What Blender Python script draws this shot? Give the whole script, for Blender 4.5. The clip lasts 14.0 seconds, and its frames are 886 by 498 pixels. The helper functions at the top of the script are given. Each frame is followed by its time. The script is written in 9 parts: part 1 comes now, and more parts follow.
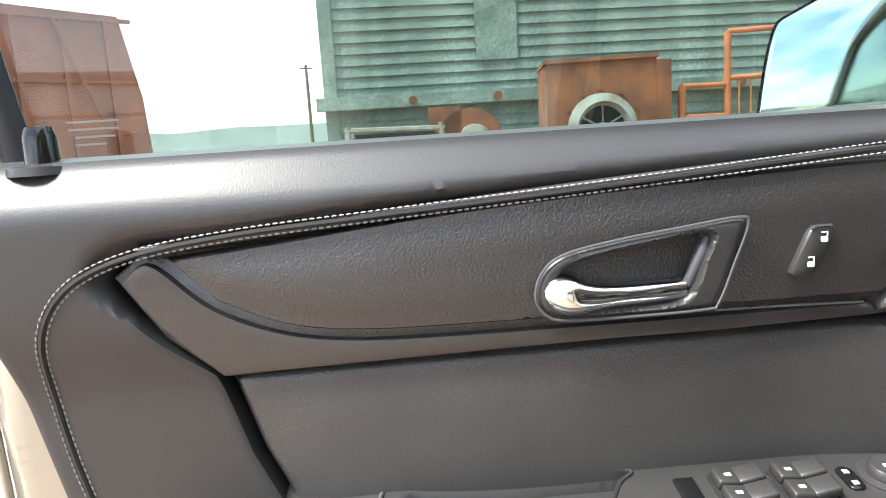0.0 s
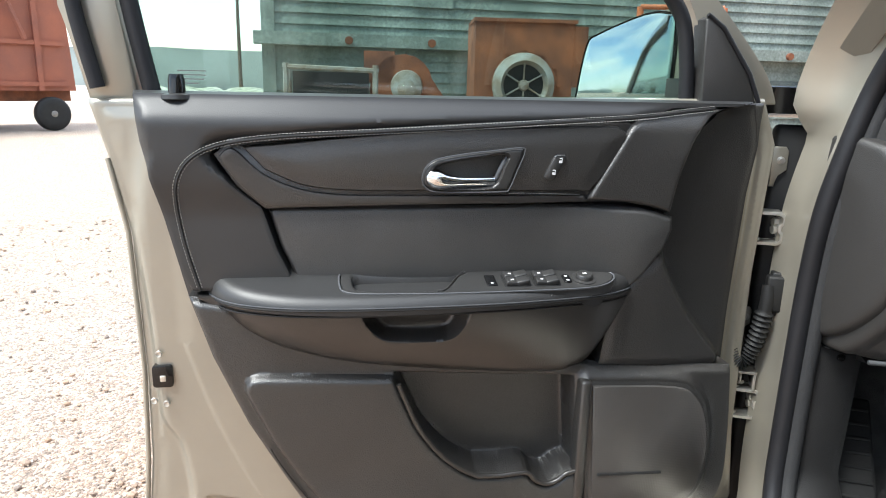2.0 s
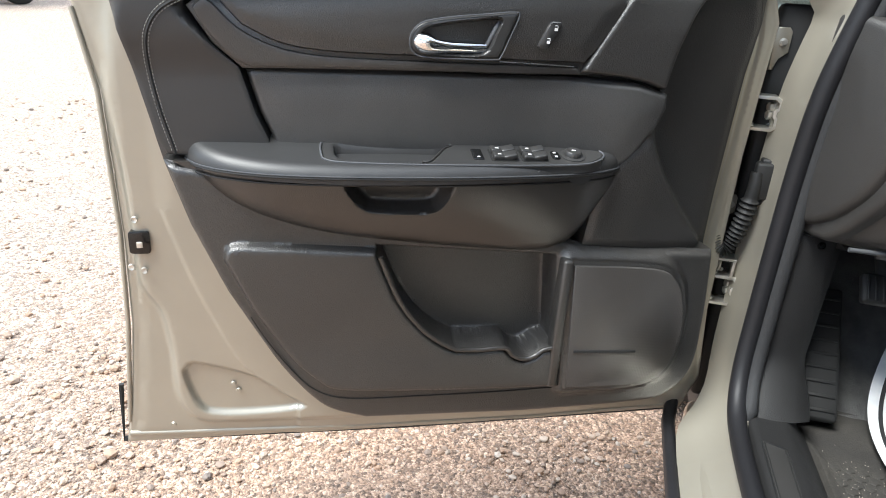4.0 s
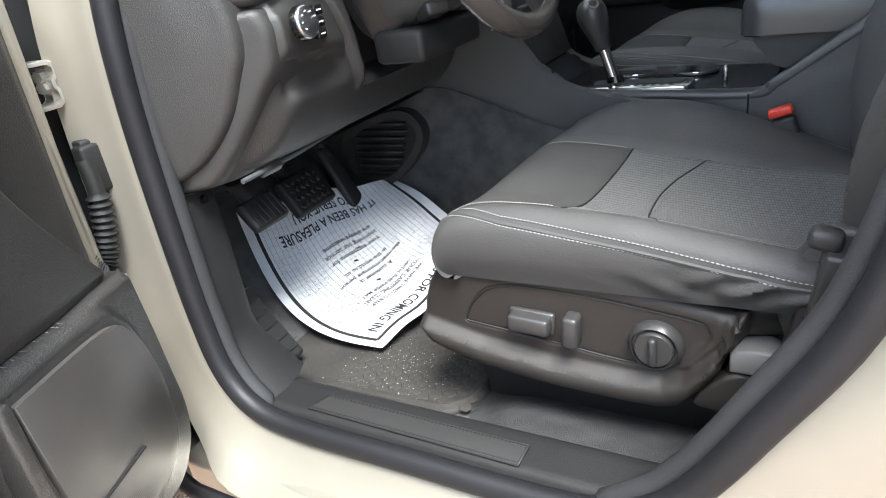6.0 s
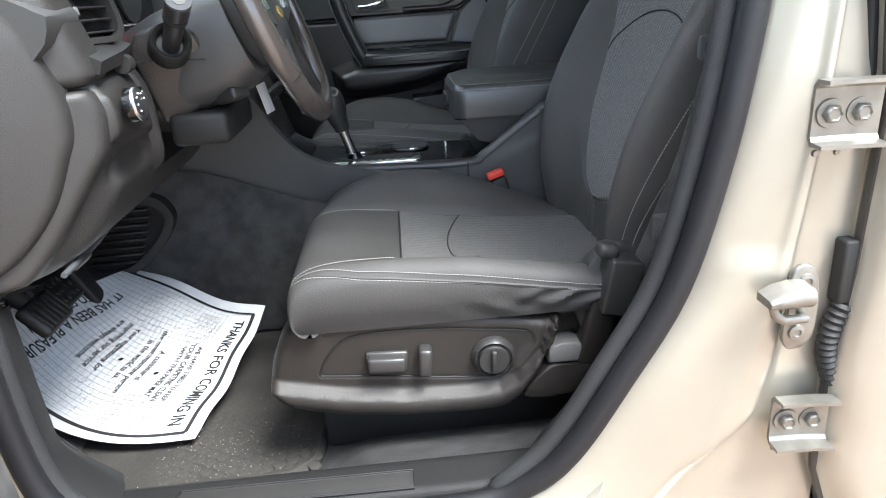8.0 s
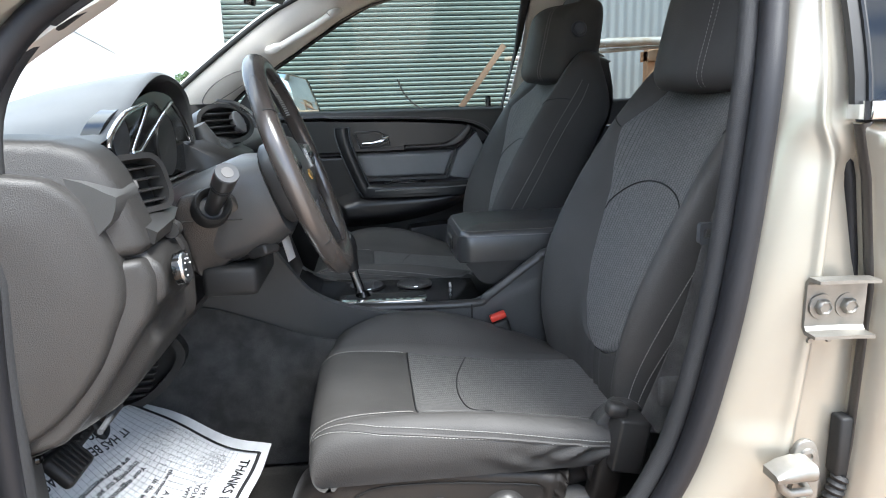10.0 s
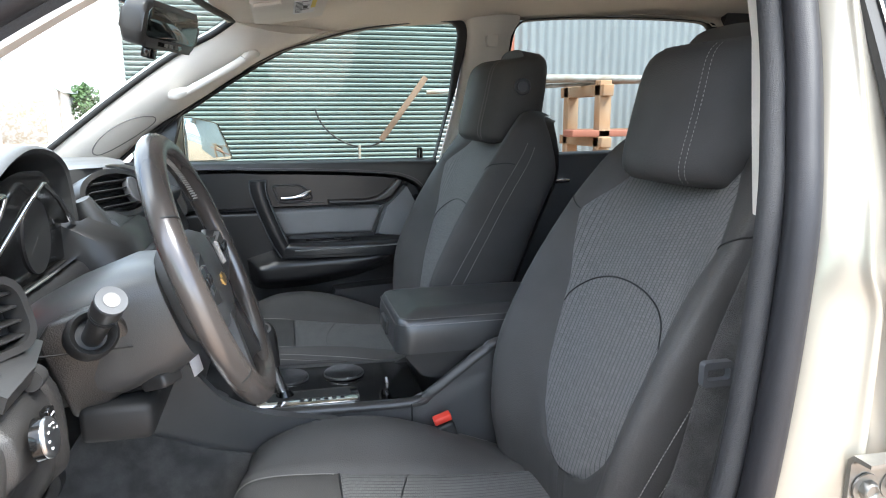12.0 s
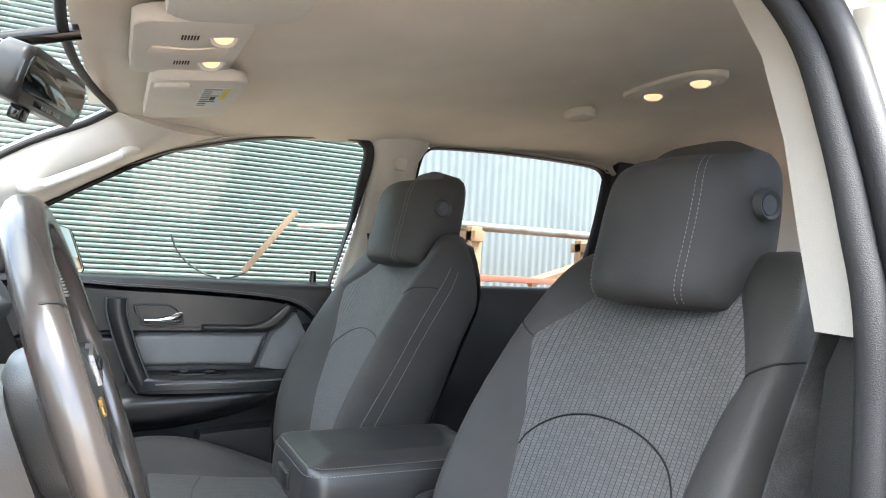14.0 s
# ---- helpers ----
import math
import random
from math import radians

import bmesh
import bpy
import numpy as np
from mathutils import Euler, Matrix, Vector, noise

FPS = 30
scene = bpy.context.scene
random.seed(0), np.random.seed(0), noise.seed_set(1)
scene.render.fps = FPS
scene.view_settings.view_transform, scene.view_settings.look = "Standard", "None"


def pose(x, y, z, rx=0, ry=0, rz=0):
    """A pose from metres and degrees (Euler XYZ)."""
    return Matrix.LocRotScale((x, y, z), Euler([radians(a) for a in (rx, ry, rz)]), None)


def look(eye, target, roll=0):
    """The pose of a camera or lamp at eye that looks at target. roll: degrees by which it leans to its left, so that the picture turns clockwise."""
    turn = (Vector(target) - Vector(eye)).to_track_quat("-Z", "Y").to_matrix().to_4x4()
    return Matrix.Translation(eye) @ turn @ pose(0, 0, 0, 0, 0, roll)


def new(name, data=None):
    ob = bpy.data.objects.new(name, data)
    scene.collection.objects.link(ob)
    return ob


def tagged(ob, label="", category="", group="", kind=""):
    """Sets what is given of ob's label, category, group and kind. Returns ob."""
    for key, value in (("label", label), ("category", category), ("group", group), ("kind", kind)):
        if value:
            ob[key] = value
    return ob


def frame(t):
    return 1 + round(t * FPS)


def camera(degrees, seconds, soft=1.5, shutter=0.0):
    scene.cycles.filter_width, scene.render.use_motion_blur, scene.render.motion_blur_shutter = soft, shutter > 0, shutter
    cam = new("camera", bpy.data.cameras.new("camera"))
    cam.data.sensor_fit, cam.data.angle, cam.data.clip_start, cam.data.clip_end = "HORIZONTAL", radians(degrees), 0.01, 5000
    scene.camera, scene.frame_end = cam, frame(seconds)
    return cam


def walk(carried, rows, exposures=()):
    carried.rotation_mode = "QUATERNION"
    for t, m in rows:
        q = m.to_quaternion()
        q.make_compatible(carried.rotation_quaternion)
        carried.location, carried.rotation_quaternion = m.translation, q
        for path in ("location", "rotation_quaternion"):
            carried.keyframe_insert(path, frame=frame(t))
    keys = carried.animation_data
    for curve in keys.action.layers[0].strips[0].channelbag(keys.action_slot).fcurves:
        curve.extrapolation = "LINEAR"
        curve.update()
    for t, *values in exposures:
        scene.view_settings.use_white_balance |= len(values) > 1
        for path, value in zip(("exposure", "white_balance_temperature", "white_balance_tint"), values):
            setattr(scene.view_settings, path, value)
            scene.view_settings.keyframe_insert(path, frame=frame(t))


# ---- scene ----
cam = camera(66.8, 14.0, soft=1.0)
PATH = [
    (0, (0.826, -0.419, 1.183), (-1.015, -1.133, 0.868), -3.7),
    (0.5, (1.048, -0.344, 1.203), (-0.845, -0.891, 0.861), 1.0),
    (1, (1.201, -0.285, 1.222), (-0.686, -0.84, 0.855), 0.1),
    (1.5, (1.281, -0.264, 1.217), (-0.612, -0.773, 0.816), 1.0),
    (2, (1.306, -0.249, 1.207), (-0.572, -0.741, 0.729), 1.4),
    (2.2, (1.309, -0.247, 1.205), (-0.563, -0.734, 0.699), 1.4),
    (4.3, (1.294, -0.255, 1.16), (-0.498, -0.639, 0.359), 3.4),
    (4.5, (1.29, -0.276, 1.156), (-0.502, -0.612, 0.334), 2.2),
    (5, (1.216, -0.411, 1.103), (-0.6, -0.07, 0.338), -3.6),
    (5.5, (1.1, -0.512, 1.078), (-0.416, 0.504, 0.258), -4.3),
    (6, (0.905, -0.48, 1.064), (-0.082, 1.05, 0.235), -9.4),
    (6.5, (0.723, -0.502, 1.062), (0.382, 1.299, 0.263), -5.7),
    (7, (0.635, -0.574, 1.075), (0.665, 1.257, 0.272), -4.7),
    (7.2, (0.638, -0.602, 1.087), (0.705, 1.239, 0.307), -5.2),
    (9.3, (0.574, -0.687, 1.146), (0.744, 1.211, 0.541), -1.2),
    (9.5, (0.57, -0.679, 1.164), (0.743, 1.237, 0.618), -1.2),
    (10, (0.556, -0.699, 1.213), (0.756, 1.242, 0.772), -1.7),
    (10.5, (0.552, -0.712, 1.241), (0.785, 1.233, 0.838), -1.3),
    (11, (0.535, -0.711, 1.277), (0.852, 1.224, 0.879), -1.0),
    (11.5, (0.545, -0.665, 1.303), (0.941, 1.252, 0.893), -1.5),
    (12, (0.539, -0.479, 1.316), (0.993, 1.429, 0.923), -0.2),
    (12.5, (0.474, -0.354, 1.313), (1.155, 1.488, 0.935), 0.6),
    (13, (0.44, -0.295, 1.281), (1.171, 1.548, 1.021), 3.3),
    (13.5, (0.448, -0.259, 1.253), (1.289, 1.556, 1.26), 4.6),
    (14, (0.45, -0.252, 1.247), (1.328, 1.544, 1.299), 3.3),
]
walk(cam, [(t, look(eye, target, roll)) for t, eye, target, roll in PATH],
     exposures=[(0, 2.3, 6550, 8), (0.5, 1.82, 6450, 8), (1.0, 1.56, 6300, 7), (1.5, 1.60, 6250, 6), (4.5, 1.61, 6200, 6), (5.0, 2.15, 6150, 7), (5.5, 2.3, 6200, 7), (6.5, 2.45, 6200, 8), (9.5, 2.3, 6150, 8), (11, 2.45, 6150, 8), (12, 2.8, 6200, 8), (12.5, 2.9, 6250, 8), (13, 3.42, 6300, 8), (13.5, 3.52, 6400, 8), (14, 3.32, 6400, 8)])


# ---- place ----
from mathutils import geometry
# World axes: x towards the car's tail, y from the driver's side to the passenger's, z up.
scene.render.film_transparent = False

world = bpy.data.worlds.new("sky")
scene.world = world
world.use_nodes = True
wn, wl = world.node_tree.nodes, world.node_tree.links
sky = wn.new("ShaderNodeTexSky")
sky.sky_type, sky.sun_disc = "NISHITA", False
sky.sun_elevation, sky.sun_rotation = radians(59), radians(227)
sky.air_density, sky.dust_density = 1.0, 1.6
cl_tc = wn.new("ShaderNodeTexCoord")
cl_map = wn.new("ShaderNodeMapping")
cl_map.inputs["Scale"].default_value = (1.2, 1.2, 5.0)
cl_noise = wn.new("ShaderNodeTexNoise")
cl_noise.inputs["Scale"].default_value, cl_noise.inputs["Detail"].default_value = 1.6, 8.0
cl_ramp = wn.new("ShaderNodeValToRGB")
cl_ramp.color_ramp.elements[0].position, cl_ramp.color_ramp.elements[1].position = 0.38, 0.62
cl_mix = wn.new("ShaderNodeMixRGB")
cl_mix.inputs["Color2"].default_value = (5.6, 5.7, 5.9, 1)
wl.new(cl_tc.outputs["Generated"], cl_map.inputs["Vector"])
wl.new(cl_map.outputs["Vector"], cl_noise.inputs["Vector"])
wl.new(cl_noise.outputs["Fac"], cl_ramp.inputs["Fac"])
wl.new(cl_ramp.outputs["Color"], cl_mix.inputs["Fac"])
wl.new(sky.outputs["Color"], cl_mix.inputs["Color1"])
wl.new(cl_mix.outputs["Color"], wn["Background"].inputs["Color"])
wn["Background"].inputs["Strength"].default_value = 0.15

sun = new("sun", bpy.data.lights.new("sun", "SUN"))
sun.data.energy, sun.data.angle, sun.data.color = 2.6, radians(25), (1.0, 0.97, 0.92)
sun.matrix_basis = look((0, 0, 30), (0 - 30 * 0.43, 30 * 0.40, 0))


# ---- materials ----
def material(name, color, rough=0.5, metal=0.0, grain=0.0, scale=600.0, vary=0.15, vscale=8.0, coat=0.0, spec=0.5,
             color2=None, wear=0.0, dist=0.001):
    """A surface with two scales of variation: patches of colour2 and a fine grain in the relief."""
    m = bpy.data.materials.new(name)
    m.use_nodes = True
    n, l = m.node_tree.nodes, m.node_tree.links
    b = n["Principled BSDF"]
    tc = n.new("ShaderNodeTexCoord")
    big = n.new("ShaderNodeTexNoise")
    big.inputs["Scale"].default_value, big.inputs["Detail"].default_value = vscale, 6.0
    l.new(tc.outputs["Object"], big.inputs["Vector"])
    mix = n.new("ShaderNodeMixRGB")
    c2 = color2 or tuple(c * (1 - vary) for c in color)
    c1 = color if color2 else tuple(min(1, c * (1 + vary)) for c in color)
    mix.inputs["Color1"].default_value, mix.inputs["Color2"].default_value = (*c1, 1), (*c2, 1)
    ramp = n.new("ShaderNodeValToRGB")
    ramp.color_ramp.elements[0].position, ramp.color_ramp.elements[1].position = 0.35, 0.65
    l.new(big.outputs["Fac"], ramp.inputs["Fac"])
    l.new(ramp.outputs["Color"], mix.inputs["Fac"])
    l.new(mix.outputs["Color"], b.inputs["Base Color"])
    rr = n.new("ShaderNodeMapRange")
    rr.inputs["To Min"].default_value, rr.inputs["To Max"].default_value = max(0.02, rough - 0.08 - wear), min(1, rough + 0.08)
    l.new(big.outputs["Fac"], rr.inputs["Value"])
    l.new(rr.outputs["Result"], b.inputs["Roughness"])
    b.inputs["Metallic"].default_value = metal
    b.inputs["Coat Weight"].default_value, b.inputs["Coat Roughness"].default_value = coat, 0.08
    b.inputs["Specular IOR Level"].default_value = spec
    if grain:
        fine = n.new("ShaderNodeTexNoise")
        fine.inputs["Scale"].default_value, fine.inputs["Detail"].default_value = scale, 3.0
        l.new(tc.outputs["Object"], fine.inputs["Vector"])
        bump = n.new("ShaderNodeBump")
        bump.inputs["Strength"].default_value, bump.inputs["Distance"].default_value = grain, dist
        l.new(fine.outputs["Fac"], bump.inputs["Height"])
        tone, mul = n.new("ShaderNodeMapRange"), n.new("ShaderNodeMixRGB")
        tone.inputs["From Min"].default_value, tone.inputs["From Max"].default_value = 0.3, 0.7
        tone.inputs["To Min"].default_value, tone.inputs["To Max"].default_value = 1 - 0.32 * min(1, grain), 1 + 0.32 * min(1, grain)
        mul.blend_type, mul.inputs["Fac"].default_value = "MULTIPLY", 1.0
        l.new(fine.outputs["Fac"], tone.inputs["Value"])
        l.new(mix.outputs["Color"], mul.inputs["Color1"])
        l.new(tone.outputs["Result"], mul.inputs["Color2"])
        l.new(mul.outputs["Color"], b.inputs["Base Color"])
        l.new(bump.outputs["Normal"], b.inputs["Normal"])
    return m


def leather(name, color, rough, cell=420.0, strength=0.35, spec=0.6):
    """Pebbled vinyl or leather: small cells in the relief over slow changes of tone."""
    m = material(name, color, rough, vary=0.12, vscale=6.0, spec=spec)
    n, l = m.node_tree.nodes, m.node_tree.links
    tc = n.new("ShaderNodeTexCoord")
    v = n.new("ShaderNodeTexVoronoi")
    v.inputs["Scale"].default_value = cell
    bump = n.new("ShaderNodeBump")
    bump.inputs["Strength"].default_value, bump.inputs["Distance"].default_value = strength, 0.0006
    l.new(tc.outputs["Object"], v.inputs["Vector"])
    l.new(v.outputs["Distance"], bump.inputs["Height"])
    l.new(bump.outputs["Normal"], n["Principled BSDF"].inputs["Normal"])
    return m


def woven(name, thread, gap, across, along, plane):
    """Seat cloth: rows of short raised dashes, each row half a step off the next."""
    m = material(name, thread, 0.85, vary=0.1, vscale=30.0)
    n, l = m.node_tree.nodes, m.node_tree.links
    b = n["Principled BSDF"]
    tc, sep, com = n.new("ShaderNodeTexCoord"), n.new("ShaderNodeSeparateXYZ"), n.new("ShaderNodeCombineXYZ")
    l.new(tc.outputs["Object"], sep.inputs["Vector"])
    l.new(sep.outputs[plane[0]], com.inputs["X"])
    l.new(sep.outputs[plane[1]], com.inputs["Y"])
    br = n.new("ShaderNodeTexBrick")
    br.inputs["Scale"].default_value = 1.0
    br.offset = 0.5
    br.inputs["Brick Width"].default_value, br.inputs["Row Height"].default_value = along, across
    br.inputs["Mortar Size"].default_value, br.inputs["Mortar Smooth"].default_value = min(across, along) * 0.12, 0.6
    br.inputs["Color1"].default_value = (*thread, 1)
    br.inputs["Color2"].default_value = (*[c * 0.82 for c in thread], 1)
    br.inputs["Mortar"].default_value = (*gap, 1)
    l.new(com.outputs["Vector"], br.inputs["Vector"])
    ladder, mul = n.new("ShaderNodeTexBrick"), n.new("ShaderNodeMixRGB")
    ladder.inputs["Scale"].default_value, ladder.inputs["Brick Width"].default_value, ladder.inputs["Row Height"].default_value = 1.0, 40.0, across
    ladder.inputs["Mortar Size"].default_value, ladder.inputs["Mortar Smooth"].default_value = across * 0.10, 0.6
    ladder.inputs["Color1"].default_value = ladder.inputs["Color2"].default_value = (1, 1, 1, 1)
    ladder.inputs["Mortar"].default_value = (0.52, 0.52, 0.52, 1)
    l.new(com.outputs["Vector"], ladder.inputs["Vector"])
    mul.blend_type, mul.inputs["Fac"].default_value = "MULTIPLY", 1.0
    l.new(br.outputs["Color"], mul.inputs["Color1"])
    l.new(ladder.outputs["Color"], mul.inputs["Color2"])
    l.new(mul.outputs["Color"], b.inputs["Base Color"])
    bump = n.new("ShaderNodeBump")
    bump.invert = True
    bump.inputs["Strength"].default_value, bump.inputs["Distance"].default_value = 0.7, 0.0012
    l.new(br.outputs["Fac"], bump.inputs["Height"])
    l.new(bump.outputs["Normal"], b.inputs["Normal"])
    return m


def glass(name, tint, rough=0.0, gloss=0.06):
    """Thin pane: lets light straight through, tinted, with a mirror gloss on top."""
    m = bpy.data.materials.new(name)
    m.use_nodes = True
    n, l = m.node_tree.nodes, m.node_tree.links
    n.remove(n["Principled BSDF"])
    t, g, mix, lw = n.new("ShaderNodeBsdfTransparent"), n.new("ShaderNodeBsdfGlossy"), n.new("ShaderNodeMixShader"), n.new("ShaderNodeLayerWeight")
    t.inputs["Color"].default_value = (*tint, 1)
    g.inputs["Roughness"].default_value = rough
    power, scale = n.new("ShaderNodeMath"), n.new("ShaderNodeMath")
    power.operation, scale.operation = "POWER", "MULTIPLY_ADD"
    power.inputs[1].default_value = 5.0
    scale.inputs[1].default_value, scale.inputs[2].default_value = 0.85, gloss
    lw.inputs["Blend"].default_value = 0.5
    l.new(lw.outputs["Facing"], power.inputs[0])
    l.new(power.outputs[0], scale.inputs[0])
    l.new(scale.outputs[0], mix.inputs["Fac"])
    l.new(t.outputs["BSDF"], mix.inputs[1])
    l.new(g.outputs["BSDF"], mix.inputs[2])
    l.new(mix.outputs["Shader"], n["Material Output"].inputs["Surface"])
    return m


def lit(name, color, strength):
    m = bpy.data.materials.new(name)
    m.use_nodes = True
    b = m.node_tree.nodes["Principled BSDF"]
    b.inputs["Base Color"].default_value = (*color, 1)
    b.inputs["Emission Color"].default_value, b.inputs["Emission Strength"].default_value = (*color, 1), strength
    return m


PAINT = material("champagne_paint", (0.365, 0.34, 0.283), 0.32, metal=0.45, vary=0.03, coat=0.6)
PLASTIC = material("black_grained_plastic", (0.0315, 0.030, 0.0285), 0.45, grain=0.65, scale=700, vary=0.12, spec=0.6)
SATIN = material("black_satin_plastic", (0.036, 0.035, 0.034), 0.34, grain=0.08, scale=500, vary=0.1)
DOORTRIM = material("black_door_trim", (0.027, 0.0255, 0.024), 0.36, grain=0.75, scale=520, vary=0.14, spec=0.9)
SILLPLASTIC = material("black_sill_plastic", (0.014, 0.0138, 0.014), 0.6, grain=0.6, scale=650, vary=0.15, spec=0.35)
SOFT = leather("black_soft_vinyl", (0.028, 0.0275, 0.0275), 0.46, 700, 0.15, spec=0.6)
# Grey raised above the door vinyl to hold windscreen sheen on dash and column.
SHEENPAD = leather("sheen_grey_dash_vinyl", (0.062, 0.062, 0.061), 0.42, 600, 0.25, spec=0.8)
GUNMETAL = material("gunmetal_trim", (0.030, 0.027, 0.0245), 0.34, metal=0.1, grain=0.35, scale=600, vary=0.1, spec=0.9)
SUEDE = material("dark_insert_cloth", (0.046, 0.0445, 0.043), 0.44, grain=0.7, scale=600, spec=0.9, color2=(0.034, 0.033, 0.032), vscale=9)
# Paler copy of the black grained plastic, standing in for cabin bounce light.
LITCONSOLE = material("lit_console_plastic", (0.058, 0.058, 0.059), 0.42, grain=0.5, scale=800, vary=0.12, spec=0.7)
PIANO = material("smooth_black_plastic", (0.014, 0.014, 0.0145), 0.30, grain=0.06, scale=500, vary=0.08)
GLOSS = material("gloss_black_plastic", (0.008, 0.008, 0.008), 0.12, vary=0.05)
LEATHER = leather("charcoal_seat_leather", (0.058, 0.056, 0.054), 0.60, 420, 0.5, spec=0.36)
CLOTH_SEAT = woven("charcoal_seat_cloth", (0.135, 0.133, 0.129), (0.058, 0.058, 0.058), 0.0092, 0.0040, "XY")
CLOTH_BACK = woven("charcoal_back_cloth", (0.182, 0.179, 0.175), (0.105, 0.105, 0.105), 0.0098, 0.0041, "ZY")
WHEEL = leather("worn_wheel_leather", (0.058, 0.050, 0.045), 0.24, 900, 0.06, spec=1.0)
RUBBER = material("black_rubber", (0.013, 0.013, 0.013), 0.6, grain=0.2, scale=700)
SEAL = material("door_seal_rubber", (0.013, 0.013, 0.015), 0.5, grain=0.3, scale=900, spec=0.35)
LIP = material("grey_opening_trim", (0.027, 0.0275, 0.029), 0.7, grain=0.8, scale=900, vary=0.12, spec=0.35)
# Darker copy of the floor carpet, with the shade by the sill painted in.
SHADEDCARPET = material("shaded_sill_carpet", (0.045, 0.045, 0.046), 0.95, grain=1.0, scale=900, vary=0.25, vscale=25, dist=0.004)
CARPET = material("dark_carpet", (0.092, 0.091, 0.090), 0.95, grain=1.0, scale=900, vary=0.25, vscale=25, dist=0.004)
MATRUB = material("dusty_rubber_mat", (0.030, 0.028, 0.026), 0.7, grain=0.8, scale=300, color2=(0.050, 0.046, 0.040), vscale=9)
CHROME = material("chrome", (0.82, 0.82, 0.82), 0.1, metal=1.0, vary=0.03)
BRUSHED = material("satin_silver", (0.55, 0.56, 0.57), 0.28, metal=1.0, vary=0.05)
STEEL = material("dull_plated_steel", (0.25, 0.24, 0.215), 0.40, metal=0.7, vary=0.12, vscale=40)
ZINC = material("zinc_plated_steel", (0.62, 0.60, 0.55), 0.34, metal=0.75, vary=0.15, vscale=40)
PILLAR = material("light_grey_pillar_trim", (0.66, 0.63, 0.58), 0.6, grain=0.2, scale=800, vary=0.04)
LINER = material("beige_headliner_cloth", (0.72, 0.67, 0.585), 0.95, grain=0.5, scale=1500, vary=0.05, vscale=5)
PAPER = material("white_paper", (0.69, 0.70, 0.715), 0.8, grain=0.15, scale=60, vary=0.03, dist=0.003)
INK = material("black_ink", (0.02, 0.02, 0.022), 0.7)
VALANCE = material("seat_valance_plastic", (0.026, 0.0225, 0.020), 0.46, grain=0.35, scale=900, vary=0.08, spec=0.4)
COVER = material("grey_cover_plastic", (0.16, 0.155, 0.15), 0.4, vary=0.08)
BUTTON = material("dark_grey_button", (0.075, 0.078, 0.084), 0.5, vary=0.08)
THREAD = material("pale_thread", (0.25, 0.245, 0.23), 0.8, vary=0.15, vscale=200)
WHITE = material("white_marking", (0.75, 0.75, 0.75), 0.5)
RED = material("red_plastic", (0.65, 0.05, 0.03), 0.4)
WINDOW = glass("green_tinted_glass", (0.66, 0.75, 0.71), gloss=0.04)
REARGLASS = glass("grey_tinted_glass", (0.50, 0.56, 0.55))
SCREEN = glass("windscreen_glass", (0.90, 0.95, 0.93))
PRIVACY = glass("dark_privacy_glass", (0.16, 0.18, 0.2))
MIRROR = material("mirror_glass", (0.62, 0.68, 0.68), 0.02, metal=1.0, vary=0.01)
DIMMIRROR = material("dimming_mirror_glass", (0.15, 0.165, 0.16), 0.05, metal=1.0, vary=0.01)
LAMP = lit("warm_lamp_lens", (1.0, 0.68, 0.38), 0.11)
# Paler than the driver's door insert, to carry light reaching the far door.
LITINSERT = leather("lit_grey_insert_vinyl", (0.17, 0.17, 0.172), 0.5, 420, 0.3)
PADDED = leather("black_padded_vinyl", (0.042, 0.042, 0.042), 0.33, 600, 0.15, spec=0.8)
REDLED = lit("red_gauge_light", (1.0, 0.05, 0.02), 2.0)


# ---- building blocks ----
ORIGIN = {}


def thing(name, at, label, category, turn=0.0, group="", kind=""):
    """A top-level empty at the foot of a thing; its parts are given in the place's own coordinates."""
    ob = tagged(new(name), label, category, group, kind)
    ob.empty_display_size = 0.05
    ob.matrix_basis = pose(*at, 0, 0, turn)
    ORIGIN[ob] = Vector(at)
    return ob


def finish(bm, mat, name, sharp=35):
    me = bpy.data.meshes.new(name)
    bmesh.ops.recalc_face_normals(bm, faces=bm.faces)
    bm.to_mesh(me)
    bm.free()
    me.materials.append(mat)
    me.polygons.foreach_set("use_smooth", [True] * len(me.polygons))
    me.set_sharp_from_angle(angle=radians(sharp))
    return me


def part(name, bm, mat, parent, label="", sharp=50):
    root = ORIGIN[parent]
    bmesh.ops.translate(bm, vec=-root, verts=bm.verts)
    ob = new(name, finish(bm, mat, name, sharp))
    ob.parent = parent
    ORIGIN[ob] = root
    return tagged(ob, label)


def solid(name, bm, mat, label, category="", kind="", group="", sharp=35):
    """A top-level thing that is one mesh."""
    return tagged(new(name, finish(bm, mat, name, sharp)), label, category, group, kind)


def box(lo, hi, r=0.003, seg=2):
    bm = bmesh.new()
    bmesh.ops.create_cube(bm, size=1)
    lo, hi = Vector(lo), Vector(hi)
    for v in bm.verts:
        v.co = [(lo[i] + hi[i]) / 2 + v.co[i] * (hi[i] - lo[i]) for i in range(3)]
    if r > 0:
        bmesh.ops.bevel(bm, geom=bm.edges[:], offset=min(r, 0.45 * min(hi - lo)), segments=seg, affect="EDGES", profile=0.5)
    return bm


def turned(bm, m):
    bmesh.ops.transform(bm, matrix=m, verts=bm.verts)
    return bm


def joined(*bms):
    """Several shapes as one mesh."""
    out = bmesh.new()
    for b in bms:
        me = bpy.data.meshes.new("piece")
        b.to_mesh(me)
        b.free()
        out.from_mesh(me)
        bpy.data.meshes.remove(me)
    return out


